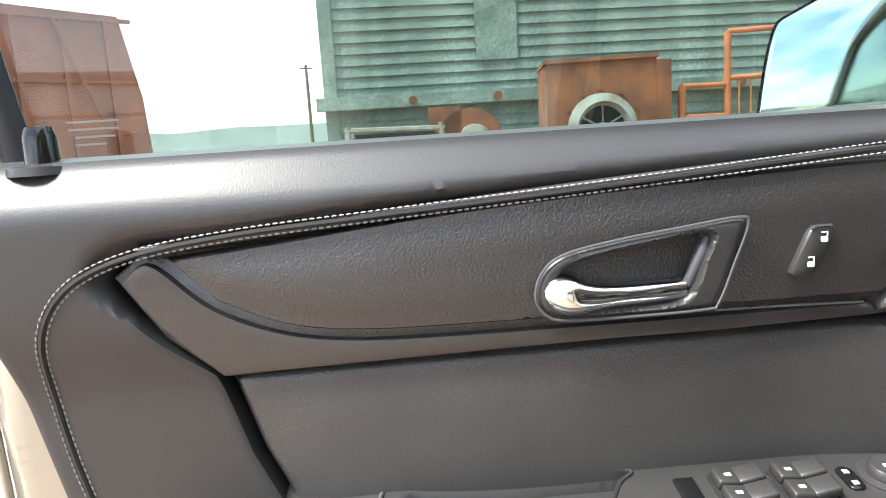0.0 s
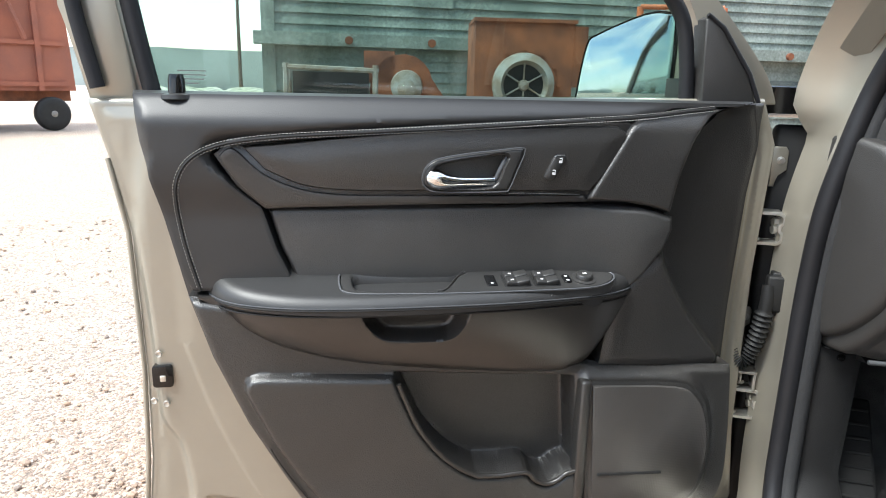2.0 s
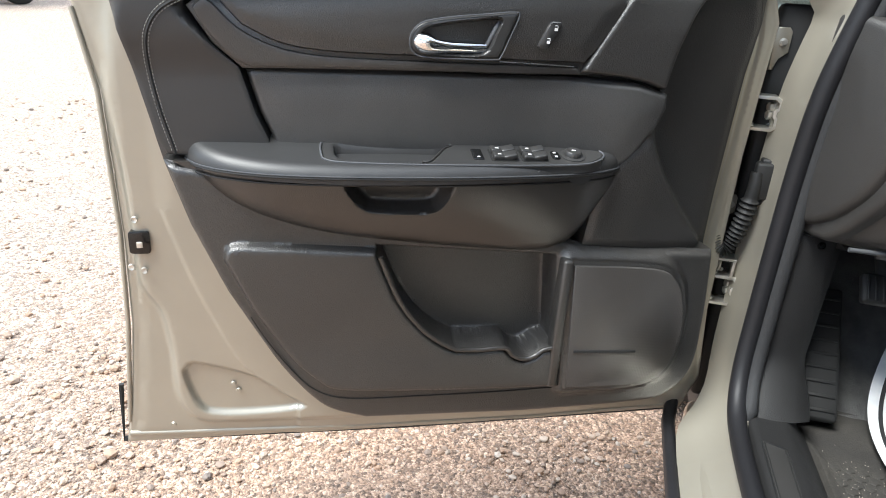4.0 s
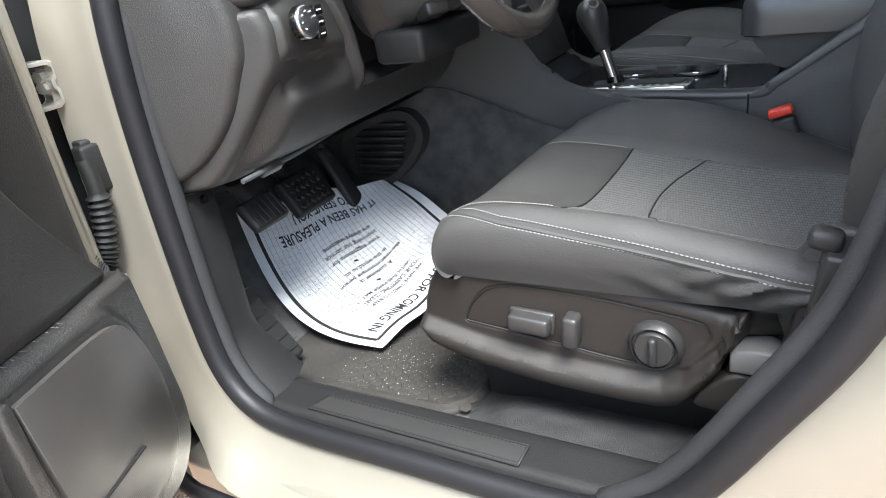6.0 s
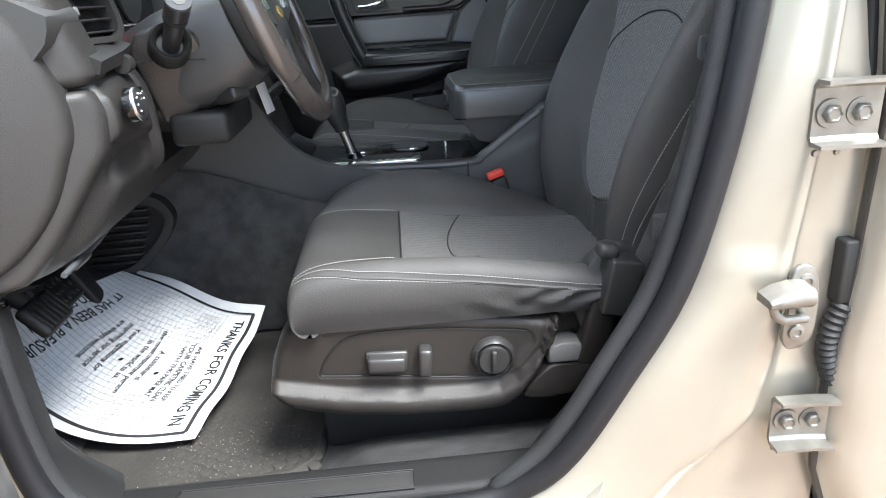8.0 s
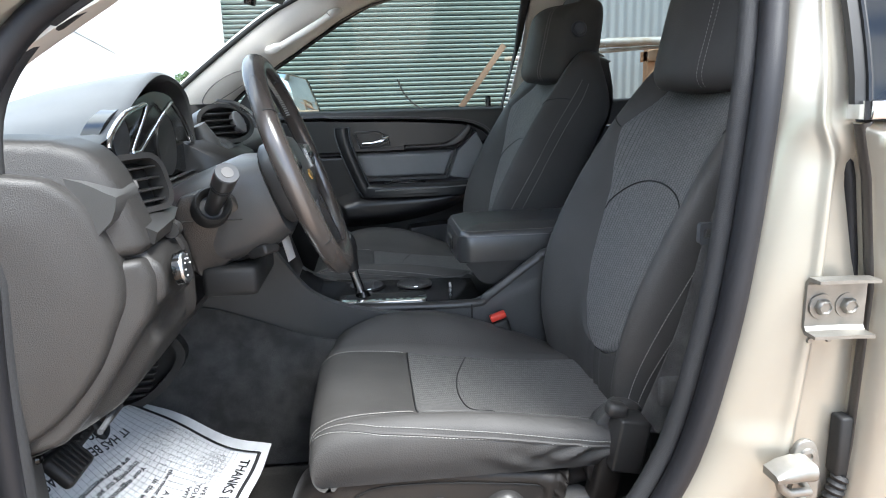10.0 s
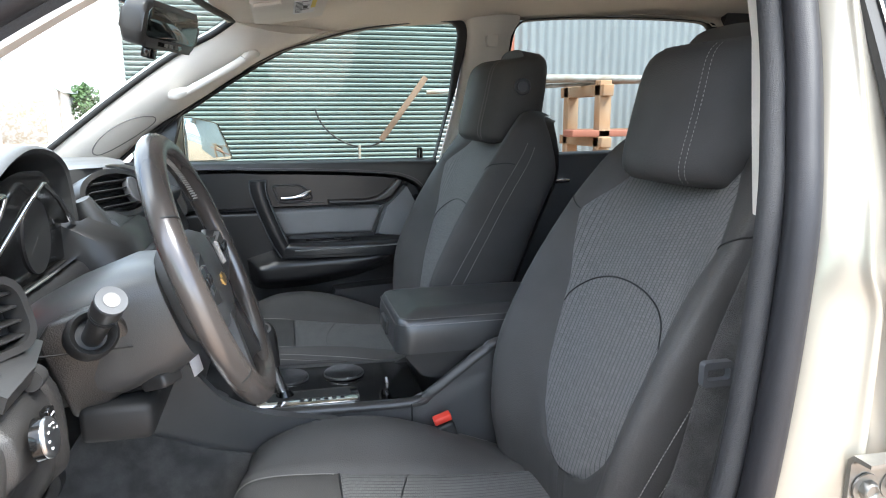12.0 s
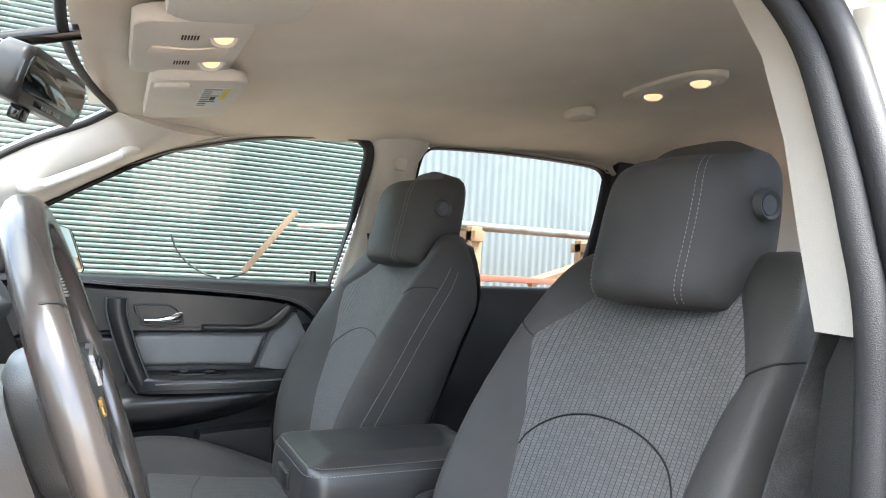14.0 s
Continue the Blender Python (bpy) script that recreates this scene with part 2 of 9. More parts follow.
def spline(points, n=6, closed=False):
    """A smooth line through the points (Catmull-Rom), n steps from each to the next."""
    p = [np.array(q, float) for q in points]
    k, out = len(p), []
    for i in range(k if closed else k - 1):
        a, b, c, d = (p[(i + j) % k] if closed else p[min(max(i + j, 0), k - 1)] for j in (-1, 0, 1, 2))
        for s in range(n):
            t = s / n
            out.append(0.5 * (2 * b + (c - a) * t + (2 * a - 5 * b + 4 * c - d) * t * t + (3 * b - a - 3 * c + d) * t ** 3))
    if not closed:
        out.append(p[-1])
    return [tuple(float(x) for x in q) for q in out]


def rounded(x0, z0, x1, z1, r, n=5):
    out = []
    for cx, cz, a0 in ((x1 - r, z1 - r, 0), (x0 + r, z1 - r, 90), (x0 + r, z0 + r, 180), (x1 - r, z0 + r, 270)):
        out += [(cx + r * math.cos(radians(a0 + 90 * i / n)), cz + r * math.sin(radians(a0 + 90 * i / n))) for i in range(n + 1)]
    return out


def oval(cx, cz, rx, rz, n=24):
    return [(cx + rx * math.cos(2 * math.pi * i / n), cz + rz * math.sin(2 * math.pi * i / n)) for i in range(n)]


def lay(p, axis, d):
    """A 2D point on a plane across the axis, at depth d."""
    return {"x": (d, p[0], p[1]), "y": (p[0], d, p[1]), "z": (p[0], p[1], d)}[axis]


def slab(points, axis, a, b, r=0.003, seg=2):
    """An outline given thickness from a to b along the axis, its edges rounded."""
    bm = bmesh.new()
    lower = [bm.verts.new(lay(p, axis, a)) for p in points]
    upper = [bm.verts.new(lay(p, axis, b)) for p in points]
    k = len(points)
    f0, f1 = bm.faces.new(lower[::-1]), bm.faces.new(upper)
    for i in range(k):
        bm.faces.new((lower[i], lower[(i + 1) % k], upper[(i + 1) % k], upper[i]))
    if r > 0:
        bmesh.ops.bevel(bm, geom=list(f0.edges) + list(f1.edges), offset=min(r, abs(b - a) * 0.45), segments=seg, affect="EDGES", profile=0.5, clamp_overlap=True)
    return bm


def ring(outer, inner, axis, a, b, r=0.002):
    """A flat frame between two outlines with as many points."""
    bm = bmesh.new()
    k = len(outer)
    rows = [[bm.verts.new(lay(p, axis, d)) for p in line] for d in (a, b) for line in (outer, inner)]
    for i in range(k):
        j = (i + 1) % k
        for p, q in ((0, 1), (1, 3), (3, 2), (2, 0)):
            bm.faces.new((rows[p][i], rows[p][j], rows[q][j], rows[q][i]))
    return bm


def loft(rings, closed=True, cap=True):
    """A skin over rings of as many points each."""
    bm = bmesh.new()
    rows = [[bm.verts.new(p) for p in rr] for rr in rings]
    k = len(rows[0])
    for a, b in zip(rows, rows[1:]):
        for i in range(k if closed else k - 1):
            j = (i + 1) % k
            bm.faces.new((a[i], a[j], b[j], b[i]))
    if cap and closed:
        bm.faces.new(rows[0][::-1])
        bm.faces.new(rows[-1])
    return bm


def tube(path, radius, n=8, flat=1.0):
    """A round bar along a path; radius may be one number or one for each point."""
    pts = [Vector(p) for p in path]
    rad = radius if isinstance(radius, (list, tuple)) else [radius] * len(pts)
    rings, side = [], None
    for i, p in enumerate(pts):
        d = (pts[min(i + 1, len(pts) - 1)] - pts[max(i - 1, 0)]).normalized()
        if side is None:
            side = d.orthogonal().normalized()
        side = (side - d * side.dot(d)).normalized()
        up = d.cross(side)
        rings.append([p + (side * math.cos(2 * math.pi * k / n) + up * math.sin(2 * math.pi * k / n) * flat) * rad[i] for k in range(n)])
    return loft(rings)


def patch(f, u0, u1, v0, v1, nu, nv):
    """A skin z = f(u, v) over a stretch of its two parameters."""
    return loft([[f(u0 + (u1 - u0) * i / nu, v0 + (v1 - v0) * j / nv) for j in range(nv + 1)] for i in range(nu + 1)], closed=False)


def lathe(profile, centre, axis, n=24):
    """A turned shape: profile of (radius, distance along the axis)."""
    rot = Vector((0, 0, 1)).rotation_difference(Vector(axis).normalized()).to_matrix()
    rings = [[Vector(centre) + rot @ Vector((r * math.cos(2 * math.pi * k / n), r * math.sin(2 * math.pi * k / n), h)) for k in range(n)] for r, h in profile]
    return loft(rings)


def inside(px, pz, poly):
    """How deep points lie inside an outline (below zero outside), and the nearest point on it."""
    a = np.array(poly, float)
    b = np.roll(a, -1, 0)
    p = np.stack([px, pz], -1)[:, None, :]
    e = b - a
    t = np.clip(((p - a) * e).sum(-1) / ((e * e).sum(-1) + 1e-12), 0, 1)
    near = a + t[..., None] * e
    d = np.linalg.norm(p - near, axis=-1)
    i = d.argmin(1)
    cross = ((a[:, 1] > pz[:, None]) != (b[:, 1] > pz[:, None])) & (
        px[:, None] < (b[:, 0] - a[:, 0]) * (pz[:, None] - a[:, 1]) / (b[:, 1] - a[:, 1] + 1e-12) + a[:, 0])
    sign = np.where(cross.sum(1) % 2 == 1, 1, -1)
    rows = np.arange(len(i))
    return d[rows, i] * sign, near[rows, i]


def ease(x):
    x = np.clip(x, 0, 1)
    return x * x * (3 - 2 * x)


def offset(line, o, closed):
    """A line moved sideways by o."""
    p = np.array(line, float)
    nxt, prv = (np.roll(p, -1, 0), np.roll(p, 1, 0)) if closed else (np.vstack([p[1:], p[-1:]]), np.vstack([p[:1], p[:-1]]))
    t = nxt - prv
    n = np.stack([-t[:, 1], t[:, 0]], 1) / (np.linalg.norm(t, axis=1)[:, None] + 1e-9)
    return p + n * o


def dense(line, step, closed):
    """The same line with points no further apart than step."""
    p = [np.array(q, float) for q in line]
    out = []
    for q, r in zip(p, p[1:] + (p[:1] if closed else [])):
        k = max(1, int(math.ceil(np.linalg.norm(r - q) / step)))
        out += [q + (r - q) * i / k for i in range(k)]
    return np.array(out if closed else out + [p[-1]])


def relief(poly, axis, height, step, base, creases=(), edge=0.010):
    """A moulded skin over an outline, its height given by height(x, z, depth inside), with a skirt down to base.
    The mesh follows the outline and the creases, given as lines, closely."""
    rim = dense(poly, max(step, 0.004), True)
    if (rim[:, 0] * np.roll(rim[:, 1], -1) - np.roll(rim[:, 0], -1) * rim[:, 1]).sum() < 0:
        rim = rim[::-1]
    extra = []
    for e in (0.0012, 0.003, 0.006, 0.010, 0.015):
        if e <= edge * 1.5:
            q = offset(rim, e, True)
            extra.append(q[inside(q[:, 0], q[:, 1], rim)[0] > 0.8 * e])
    for line in creases:
        ln = dense(line, 0.004, False)
        for o in (-0.016, -0.010, -0.006, -0.003, 0.0, 0.003, 0.006, 0.010, 0.016):
            q = offset(ln, o, False)
            extra.append(q[inside(q[:, 0], q[:, 1], rim)[0] > 0.0025])
    lo, hi = rim.min(0), rim.max(0)
    g = max(step, 0.006)
    gx, gz = np.meshgrid(np.arange(lo[0], hi[0], g), np.arange(lo[1], hi[1], g), indexing="ij")
    q = np.stack([gx.ravel(), gz.ravel()], 1)
    extra.append(q[inside(q[:, 0], q[:, 1], rim)[0] > edge + g * 0.3])
    seen, pts = set(), [tuple(r) for r in rim]
    for r in np.vstack(extra):
        key = (int(r[0] / 0.0008), int(r[1] / 0.0008))
        if key not in seen:
            seen.add(key)
            pts.append(tuple(r))
    k = len(rim)
    verts, _, faces, *_ = geometry.delaunay_2d_cdt([Vector(r) for r in pts], [(i, (i + 1) % k) for i in range(k)], [list(range(k))], 1, 1e-6)
    v = np.array([(r.x, r.y) for r in verts])
    d = np.maximum(inside(v[:, 0], v[:, 1], rim)[0], 0)
    h = height(v[:, 0], v[:, 1], d)
    bm = bmesh.new()
    made = [bm.verts.new(lay(r, axis, float(z))) for r, z in zip(v, h)]
    for f in faces:
        if len(set(f)) > 2:
            bm.faces.new([made[i] for i in f])
    n = "xyz".index(axis)
    grown = bmesh.ops.extrude_edge_only(bm, edges=[e for e in bm.edges if e.is_boundary])["geom"]
    for w in grown:
        if isinstance(w, bmesh.types.BMVert):
            w.co[n] = base
    for w in [w for w in bm.verts if not w.link_faces]:
        bm.verts.remove(w)
    return bm


def stitches(lines, parent, length=0.0042, gap=0.0022, r=0.0007, lift=(0, 0, 0)):
    """Rows of short raised threads along lines, one mesh."""
    bm = bmesh.new()
    for line in lines:
        pts = [Vector(p) + Vector(lift) for p in line]
        along = [0.0]
        for a, b in zip(pts, pts[1:]):
            along.append(along[-1] + (b - a).length)

        def at(s):
            i = min(max(int(np.searchsorted(along, s)) - 1, 0), len(pts) - 2)
            k = (s - along[i]) / max(along[i + 1] - along[i], 1e-9)
            return pts[i].lerp(pts[i + 1], k)
        s = 0.0
        while s + length < along[-1]:
            p, q = at(s), at(s + length)
            d = (q - p).normalized()
            side = d.orthogonal().normalized() * r
            up = d.cross(side)
            ends = []
            for c, w in ((p, 0.5), ((p + q) / 2, 1.2), (q, 0.5)):
                ends.append([bm.verts.new(c + (side * x + up * z) * w) for x, z in ((1, 1), (-1, 1), (-1, -1), (1, -1))])
            for a, b in zip(ends, ends[1:]):
                for k in range(4):
                    bm.faces.new((a[k], a[(k + 1) % 4], b[(k + 1) % 4], b[k]))
            s += length + gap
    ob = part("stitching", bm, THREAD, parent, "rows of pale thread stitches")
    ob["kind"] = "stuff"
    return ob


def words(text, size, m, mat, parent, name="lettering", spread=1.0):
    """Raised printing with the built-in font."""
    cu = bpy.data.curves.new(name, "FONT")
    cu.body, cu.size, cu.extrude, cu.align_x, cu.align_y = text, size, 0.0002, "CENTER", "CENTER"
    cu.space_character = spread
    tmp = bpy.data.objects.new(name, cu)
    scene.collection.objects.link(tmp)
    me = bpy.data.meshes.new_from_object(tmp.evaluated_get(bpy.context.evaluated_depsgraph_get()))
    bpy.data.objects.remove(tmp)
    me.transform(Matrix.Translation(-ORIGIN[parent]) @ m if parent else m)
    me.materials.clear()
    me.materials.append(mat)
    ob = new(name, me)
    if parent:
        ob.parent = parent
        ORIGIN[ob] = ORIGIN[parent]
    return ob


# ---- the yard ----


def gravel():
    """Crushed pinkish stone: cells of two sizes, each in a tone of its own, over slow changes of colour."""
    m = material("pinkish_gravel", (0.375, 0.285, 0.22), 0.95, color2=(0.325, 0.268, 0.22), vscale=1.3)
    n, l = m.node_tree.nodes, m.node_tree.links
    b = n["Principled BSDF"]
    tc, base = n.new("ShaderNodeTexCoord"), b.inputs["Base Color"].links[0].from_socket
    # Blends to a paler, greyer tone as y falls away from the car.
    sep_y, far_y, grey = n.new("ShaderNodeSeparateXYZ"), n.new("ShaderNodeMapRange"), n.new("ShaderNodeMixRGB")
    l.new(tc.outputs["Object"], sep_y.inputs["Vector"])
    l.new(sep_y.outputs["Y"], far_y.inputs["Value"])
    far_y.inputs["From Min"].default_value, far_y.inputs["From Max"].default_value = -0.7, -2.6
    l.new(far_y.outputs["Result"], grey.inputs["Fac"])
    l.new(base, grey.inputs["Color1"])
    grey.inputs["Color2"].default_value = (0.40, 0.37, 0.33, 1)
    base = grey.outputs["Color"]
    height = None
    for size, amount in ((95.0, 0.85), (240.0, 0.8)):
        v, ramp, mul = n.new("ShaderNodeTexVoronoi"), n.new("ShaderNodeValToRGB"), n.new("ShaderNodeMixRGB")
        v.inputs["Scale"].default_value = size
        l.new(tc.outputs["Object"], v.inputs["Vector"])
        sep = n.new("ShaderNodeSeparateColor")
        l.new(v.outputs["Color"], sep.inputs["Color"])
        l.new(sep.outputs["Red"], ramp.inputs["Fac"])
        ramp.color_ramp.elements[0].color, ramp.color_ramp.elements[1].color = (0.42, 0.40, 0.40, 1), (1.6, 1.55, 1.5, 1)
        e = ramp.color_ramp.elements.new(0.5)
        e.color = (1.0, 0.88, 0.80, 1)
        mul.blend_type, mul.inputs["Fac"].default_value = "MULTIPLY", amount
        l.new(base, mul.inputs["Color1"])
        l.new(ramp.outputs["Color"], mul.inputs["Color2"])
        base = mul.outputs["Color"]
        bump = n.new("ShaderNodeBump")
        bump.invert = True
        bump.inputs["Strength"].default_value, bump.inputs["Distance"].default_value = 1.0, 0.6 / size
        l.new(v.outputs["Distance"], bump.inputs["Height"])
        if height:
            l.new(height, bump.inputs["Normal"])
        height = bump.outputs["Normal"]
    l.new(base, b.inputs["Base Color"])
    l.new(height, b.inputs["Normal"])
    return m


GRAVEL = gravel()
STONE = material("mixed_stones", (0.40, 0.33, 0.27), 0.9, grain=0.4, scale=150, color2=(0.24, 0.22, 0.20), vscale=14)
SIDING = material("weathered_grey_siding", (0.27, 0.31, 0.28), 0.85, grain=0.8, scale=26, color2=(0.15, 0.185, 0.165), vscale=2.2, dist=0.004)
RUST = material("rusty_steel", (0.28, 0.10, 0.045), 0.8, grain=0.4, scale=60, color2=(0.15, 0.06, 0.035), vscale=4, dist=0.004)
RUSTRED = material("faded_red_steel", (0.36, 0.12, 0.07), 0.75, grain=0.2, scale=60, color2=(0.26, 0.10, 0.07), vscale=1.5)
ORANGE = material("orange_painted_steel", (0.55, 0.16, 0.06), 0.6, color2=(0.35, 0.12, 0.06), vscale=6)
SLAT = material("green_grey_slats", (0.185, 0.232, 0.226), 0.5, metal=0.2, vary=0.08, vscale=1.5)
TIN = material("pale_corrugated_steel", (0.24, 0.255, 0.26), 0.5, metal=0.2, vary=0.06, vscale=1.5)
GREYPAINT = material("grey_machine_paint", (0.30, 0.31, 0.30), 0.6, color2=(0.20, 0.16, 0.12), vscale=8)
WHITEWALL = material("white_painted_wall", (0.75, 0.76, 0.76), 0.7, vary=0.05, vscale=1.0)
LUMBER = material("raw_lumber", (0.34, 0.235, 0.155), 0.8, grain=0.3, scale=120, color2=(0.34, 0.18, 0.09), vscale=5)
WEATHERED = material("weathered_board", (0.17, 0.105, 0.07), 0.85, grain=0.4, scale=90, color2=(0.12, 0.075, 0.05), vscale=6)
HILL = material("distant_grey_hill", (0.15, 0.17, 0.16), 0.95, vary=0.2, vscale=0.2)
LEAF = material("green_leaves", (0.06, 0.11, 0.035), 0.8, color2=(0.035, 0.07, 0.02), vscale=3)
BARK = material("bark", (0.10, 0.08, 0.06), 0.9, grain=0.6, scale=40)

EYE0 = Vector((1.28, -0.26, 1.22))


def bearing(az, d, z=0.0):
    """A place d metres from the car's rear edge of the door, at a bearing in degrees."""
    return Vector((EYE0.x + d * math.cos(radians(az)), EYE0.y + d * math.sin(radians(az)), z))


def make_ground():
    bm = bmesh.new()
    near, far = 12.0, 1500.0
    line = [-far, -300, -80, -30] + [-near + i * 0.4 for i in range(61)] + [30, 80, 300, far]
    rows = [[bm.verts.new((x, y, 0.018 * noise.noise((x * 0.9, y * 0.9, 0)) + 0.012 * noise.noise((x * 3.1, y * 3.1, 4)) if max(abs(x), abs(y)) < 13 else 0.0)) for y in line] for x in line]
    for a, b in zip(rows, rows[1:]):
        for i in range(len(line) - 1):
            bm.faces.new((a[i], b[i], b[i + 1], a[i + 1]))
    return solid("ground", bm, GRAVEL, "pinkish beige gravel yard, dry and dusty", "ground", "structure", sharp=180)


ground = make_ground()


def make_stones():
    rng = np.random.default_rng(4)
    bm = bmesh.new()
    base = bmesh.new()
    bmesh.ops.create_icosphere(base, subdivisions=1, radius=1)
    shape = [v.co.copy() for v in base.verts]
    faces = [[v.index for v in f.verts] for f in base.faces]
    base.free()
    verts, tris = [], []
    spots = [(rng.uniform(-0.35, 1.0), rng.uniform(-1.7, 0.15), 1.0) for _ in range(7000)] + [(rng.uniform(-3.5, 0.9), rng.uniform(-5.0, -0.9), 1.5) for _ in range(5000)]
    for x, y, k in spots:
        s = k * (0.0025 + 0.008 * rng.random() ** 5)
        sx, sy, sz = s * rng.uniform(0.7, 1.4), s * rng.uniform(0.7, 1.4), s * rng.uniform(0.5, 0.9)
        z = 0.018 * noise.noise((x * 0.9, y * 0.9, 0)) + 0.012 * noise.noise((x * 3.1, y * 3.1, 4))
        a, n0 = rng.uniform(0, 6.3), len(verts)
        for c in shape:
            j = rng.uniform(0.8, 1.15)
            u, v = c.x * sx * j, c.y * sy * j
            verts.append((x + u * math.cos(a) - v * math.sin(a), y + u * math.sin(a) + v * math.cos(a), z + sz * 0.35 + c.z * sz * j))
        tris += [[n0 + i for i in f] for f in faces]
    bm.free()
    me = bpy.data.meshes.new("gravel_stones")
    me.from_pydata(verts, [], tris)
    mat = STONE.copy()
    n, l = mat.node_tree.nodes, mat.node_tree.links
    geo, ramp = n.new("ShaderNodeNewGeometry"), n.new("ShaderNodeValToRGB")
    e = ramp.color_ramp.elements
    e[0].color, e[1].color = (0.20, 0.17, 0.15, 1), (0.46, 0.40, 0.34, 1)
    mid = e.new(0.5)
    mid.color = (0.38, 0.26, 0.18, 1)
    l.new(geo.outputs["Random Per Island"], ramp.inputs["Fac"])
    l.new(ramp.outputs["Color"], n["Principled BSDF"].inputs["Base Color"])
    me.materials.append(mat)
    return tagged(new("gravel_stones", me), "loose pebbles of beige, pink and grey on the ground", "gravel", kind="stuff")


make_stones()

# ---- weathered barn ahead of the car ----
BARN_L = bearing(209.2, 9.0)
BARN_DIR = Vector((-0.4555, 0.8902, 0))
BARN_OUT = Vector((0.8902, 0.4555, 0))
BARN_LEN, BARN_H = 13.0, 5.0


def along_barn(s, out, z):
    return BARN_L + BARN_DIR * s + BARN_OUT * out + Vector((0, 0, z))


def prism(corners, z0, z1):
    """An upright block on a plan of corners."""
    bm = bmesh.new()
    lo = [bm.verts.new((c[0], c[1], z0)) for c in corners]
    hi = [bm.verts.new((c[0], c[1], z1)) for c in corners]
    bm.faces.new(lo[::-1])
    bm.faces.new(hi)
    for i in range(len(lo)):
        j = (i + 1) % len(lo)
        bm.faces.new((lo[i], lo[j], hi[j], hi[i]))
    return bm


def oblong(s0, s1, o0, o1, z0, z1):
    return prism([along_barn(s0, o0, 0), along_barn(s1, o0, 0), along_barn(s1, o1, 0), along_barn(s0, o1, 0)], z0, z1)


def make_barn():
    barn = thing("barn", (*along_barn(BARN_LEN / 2, -3, 0)[:2], 0), "long barn with weathered grey-green lap siding and a ledge beam", "barn")
    back = BARN_OUT * -6
    part("wall", prism([along_barn(0, -0.05, 0), along_barn(BARN_LEN, -0.05, 0), along_barn(BARN_LEN, -0.05, 0) + back, along_barn(0, -0.05, 0) + back], 0, BARN_H), SIDING, barn)
    bm = bmesh.new()
    a, b = along_barn(0.0, 0.3, BARN_H), along_barn(BARN_LEN + 0.3, 0.3, BARN_H)
    c, d = along_barn(BARN_LEN + 0.3, 0, BARN_H + 1.6) + back * 0.5, along_barn(0.0, 0, BARN_H + 1.6) + back * 0.5
    e, f = along_barn(BARN_LEN + 0.3, 0, BARN_H) + back, along_barn(0.0, 0, BARN_H) + back
    vs = [bm.verts.new(p) for p in (a, b, c, d, e, f)]
    for q in ((0, 1, 2, 3), (3, 2, 4, 5), (0, 3, 5), (1, 4, 2)):
        bm.faces.new([vs[i] for i in q])
    part("roof", bm, TIN, barn)
    beam = part("ledge_beam", oblong(-0.15, BARN_LEN, 0.0, 0.22, 1.63, 1.78), SIDING, barn)
    for i in range(12):
        s = 1.0 + i * 1.05
        part("bolt", lathe([(0.0, 0), (0.05, 0), (0.05, 0.05), (0.0, 0.05)], along_barn(s, 0.22, 1.70), BARN_OUT, 10), RUST, beam)
    part("hatch", oblong(1.84, 2.36, 0.03, 0.06, 2.15, 3.4), SIDING, barn, "closed grey wooden hatch")
    part("corner_board", oblong(-0.06, 0.1, -0.04, 0.07, 0, BARN_H), SIDING, barn)
    # Lap siding: boards that lean out at their foot.
    pitch = 0.135
    me = None
    for i in range(int(BARN_H / pitch)):
        z = i * pitch
        bm = bmesh.new()
        q = [along_barn(0.0, 0.034, 0), along_barn(BARN_LEN, 0.034, 0), along_barn(BARN_LEN, -0.01, 0), along_barn(0.0, -0.01, 0)]
        lo = [bm.verts.new(Vector(p) - ORIGIN[barn]) for p in q]
        hi = [bm.verts.new(Vector(along_barn(s, o, pitch * 1.03)) - ORIGIN[barn]) for s, o in ((0, 0.0), (BARN_LEN, 0.0), (BARN_LEN, -0.01), (0, -0.01))]
        for k in range(4):
            bm.faces.new((lo[k], lo[(k + 1) % 4], hi[(k + 1) % 4], hi[k]))
        bm.faces.new(lo[::-1])
        bm.faces.new(hi)
        if me is None:
            me = finish(bm, SIDING, "plank", 20)
        else:
            bm.free()
        ob = new("plank", me)
        ob.parent, ob.location = barn, (0, 0, z)


make_barn()


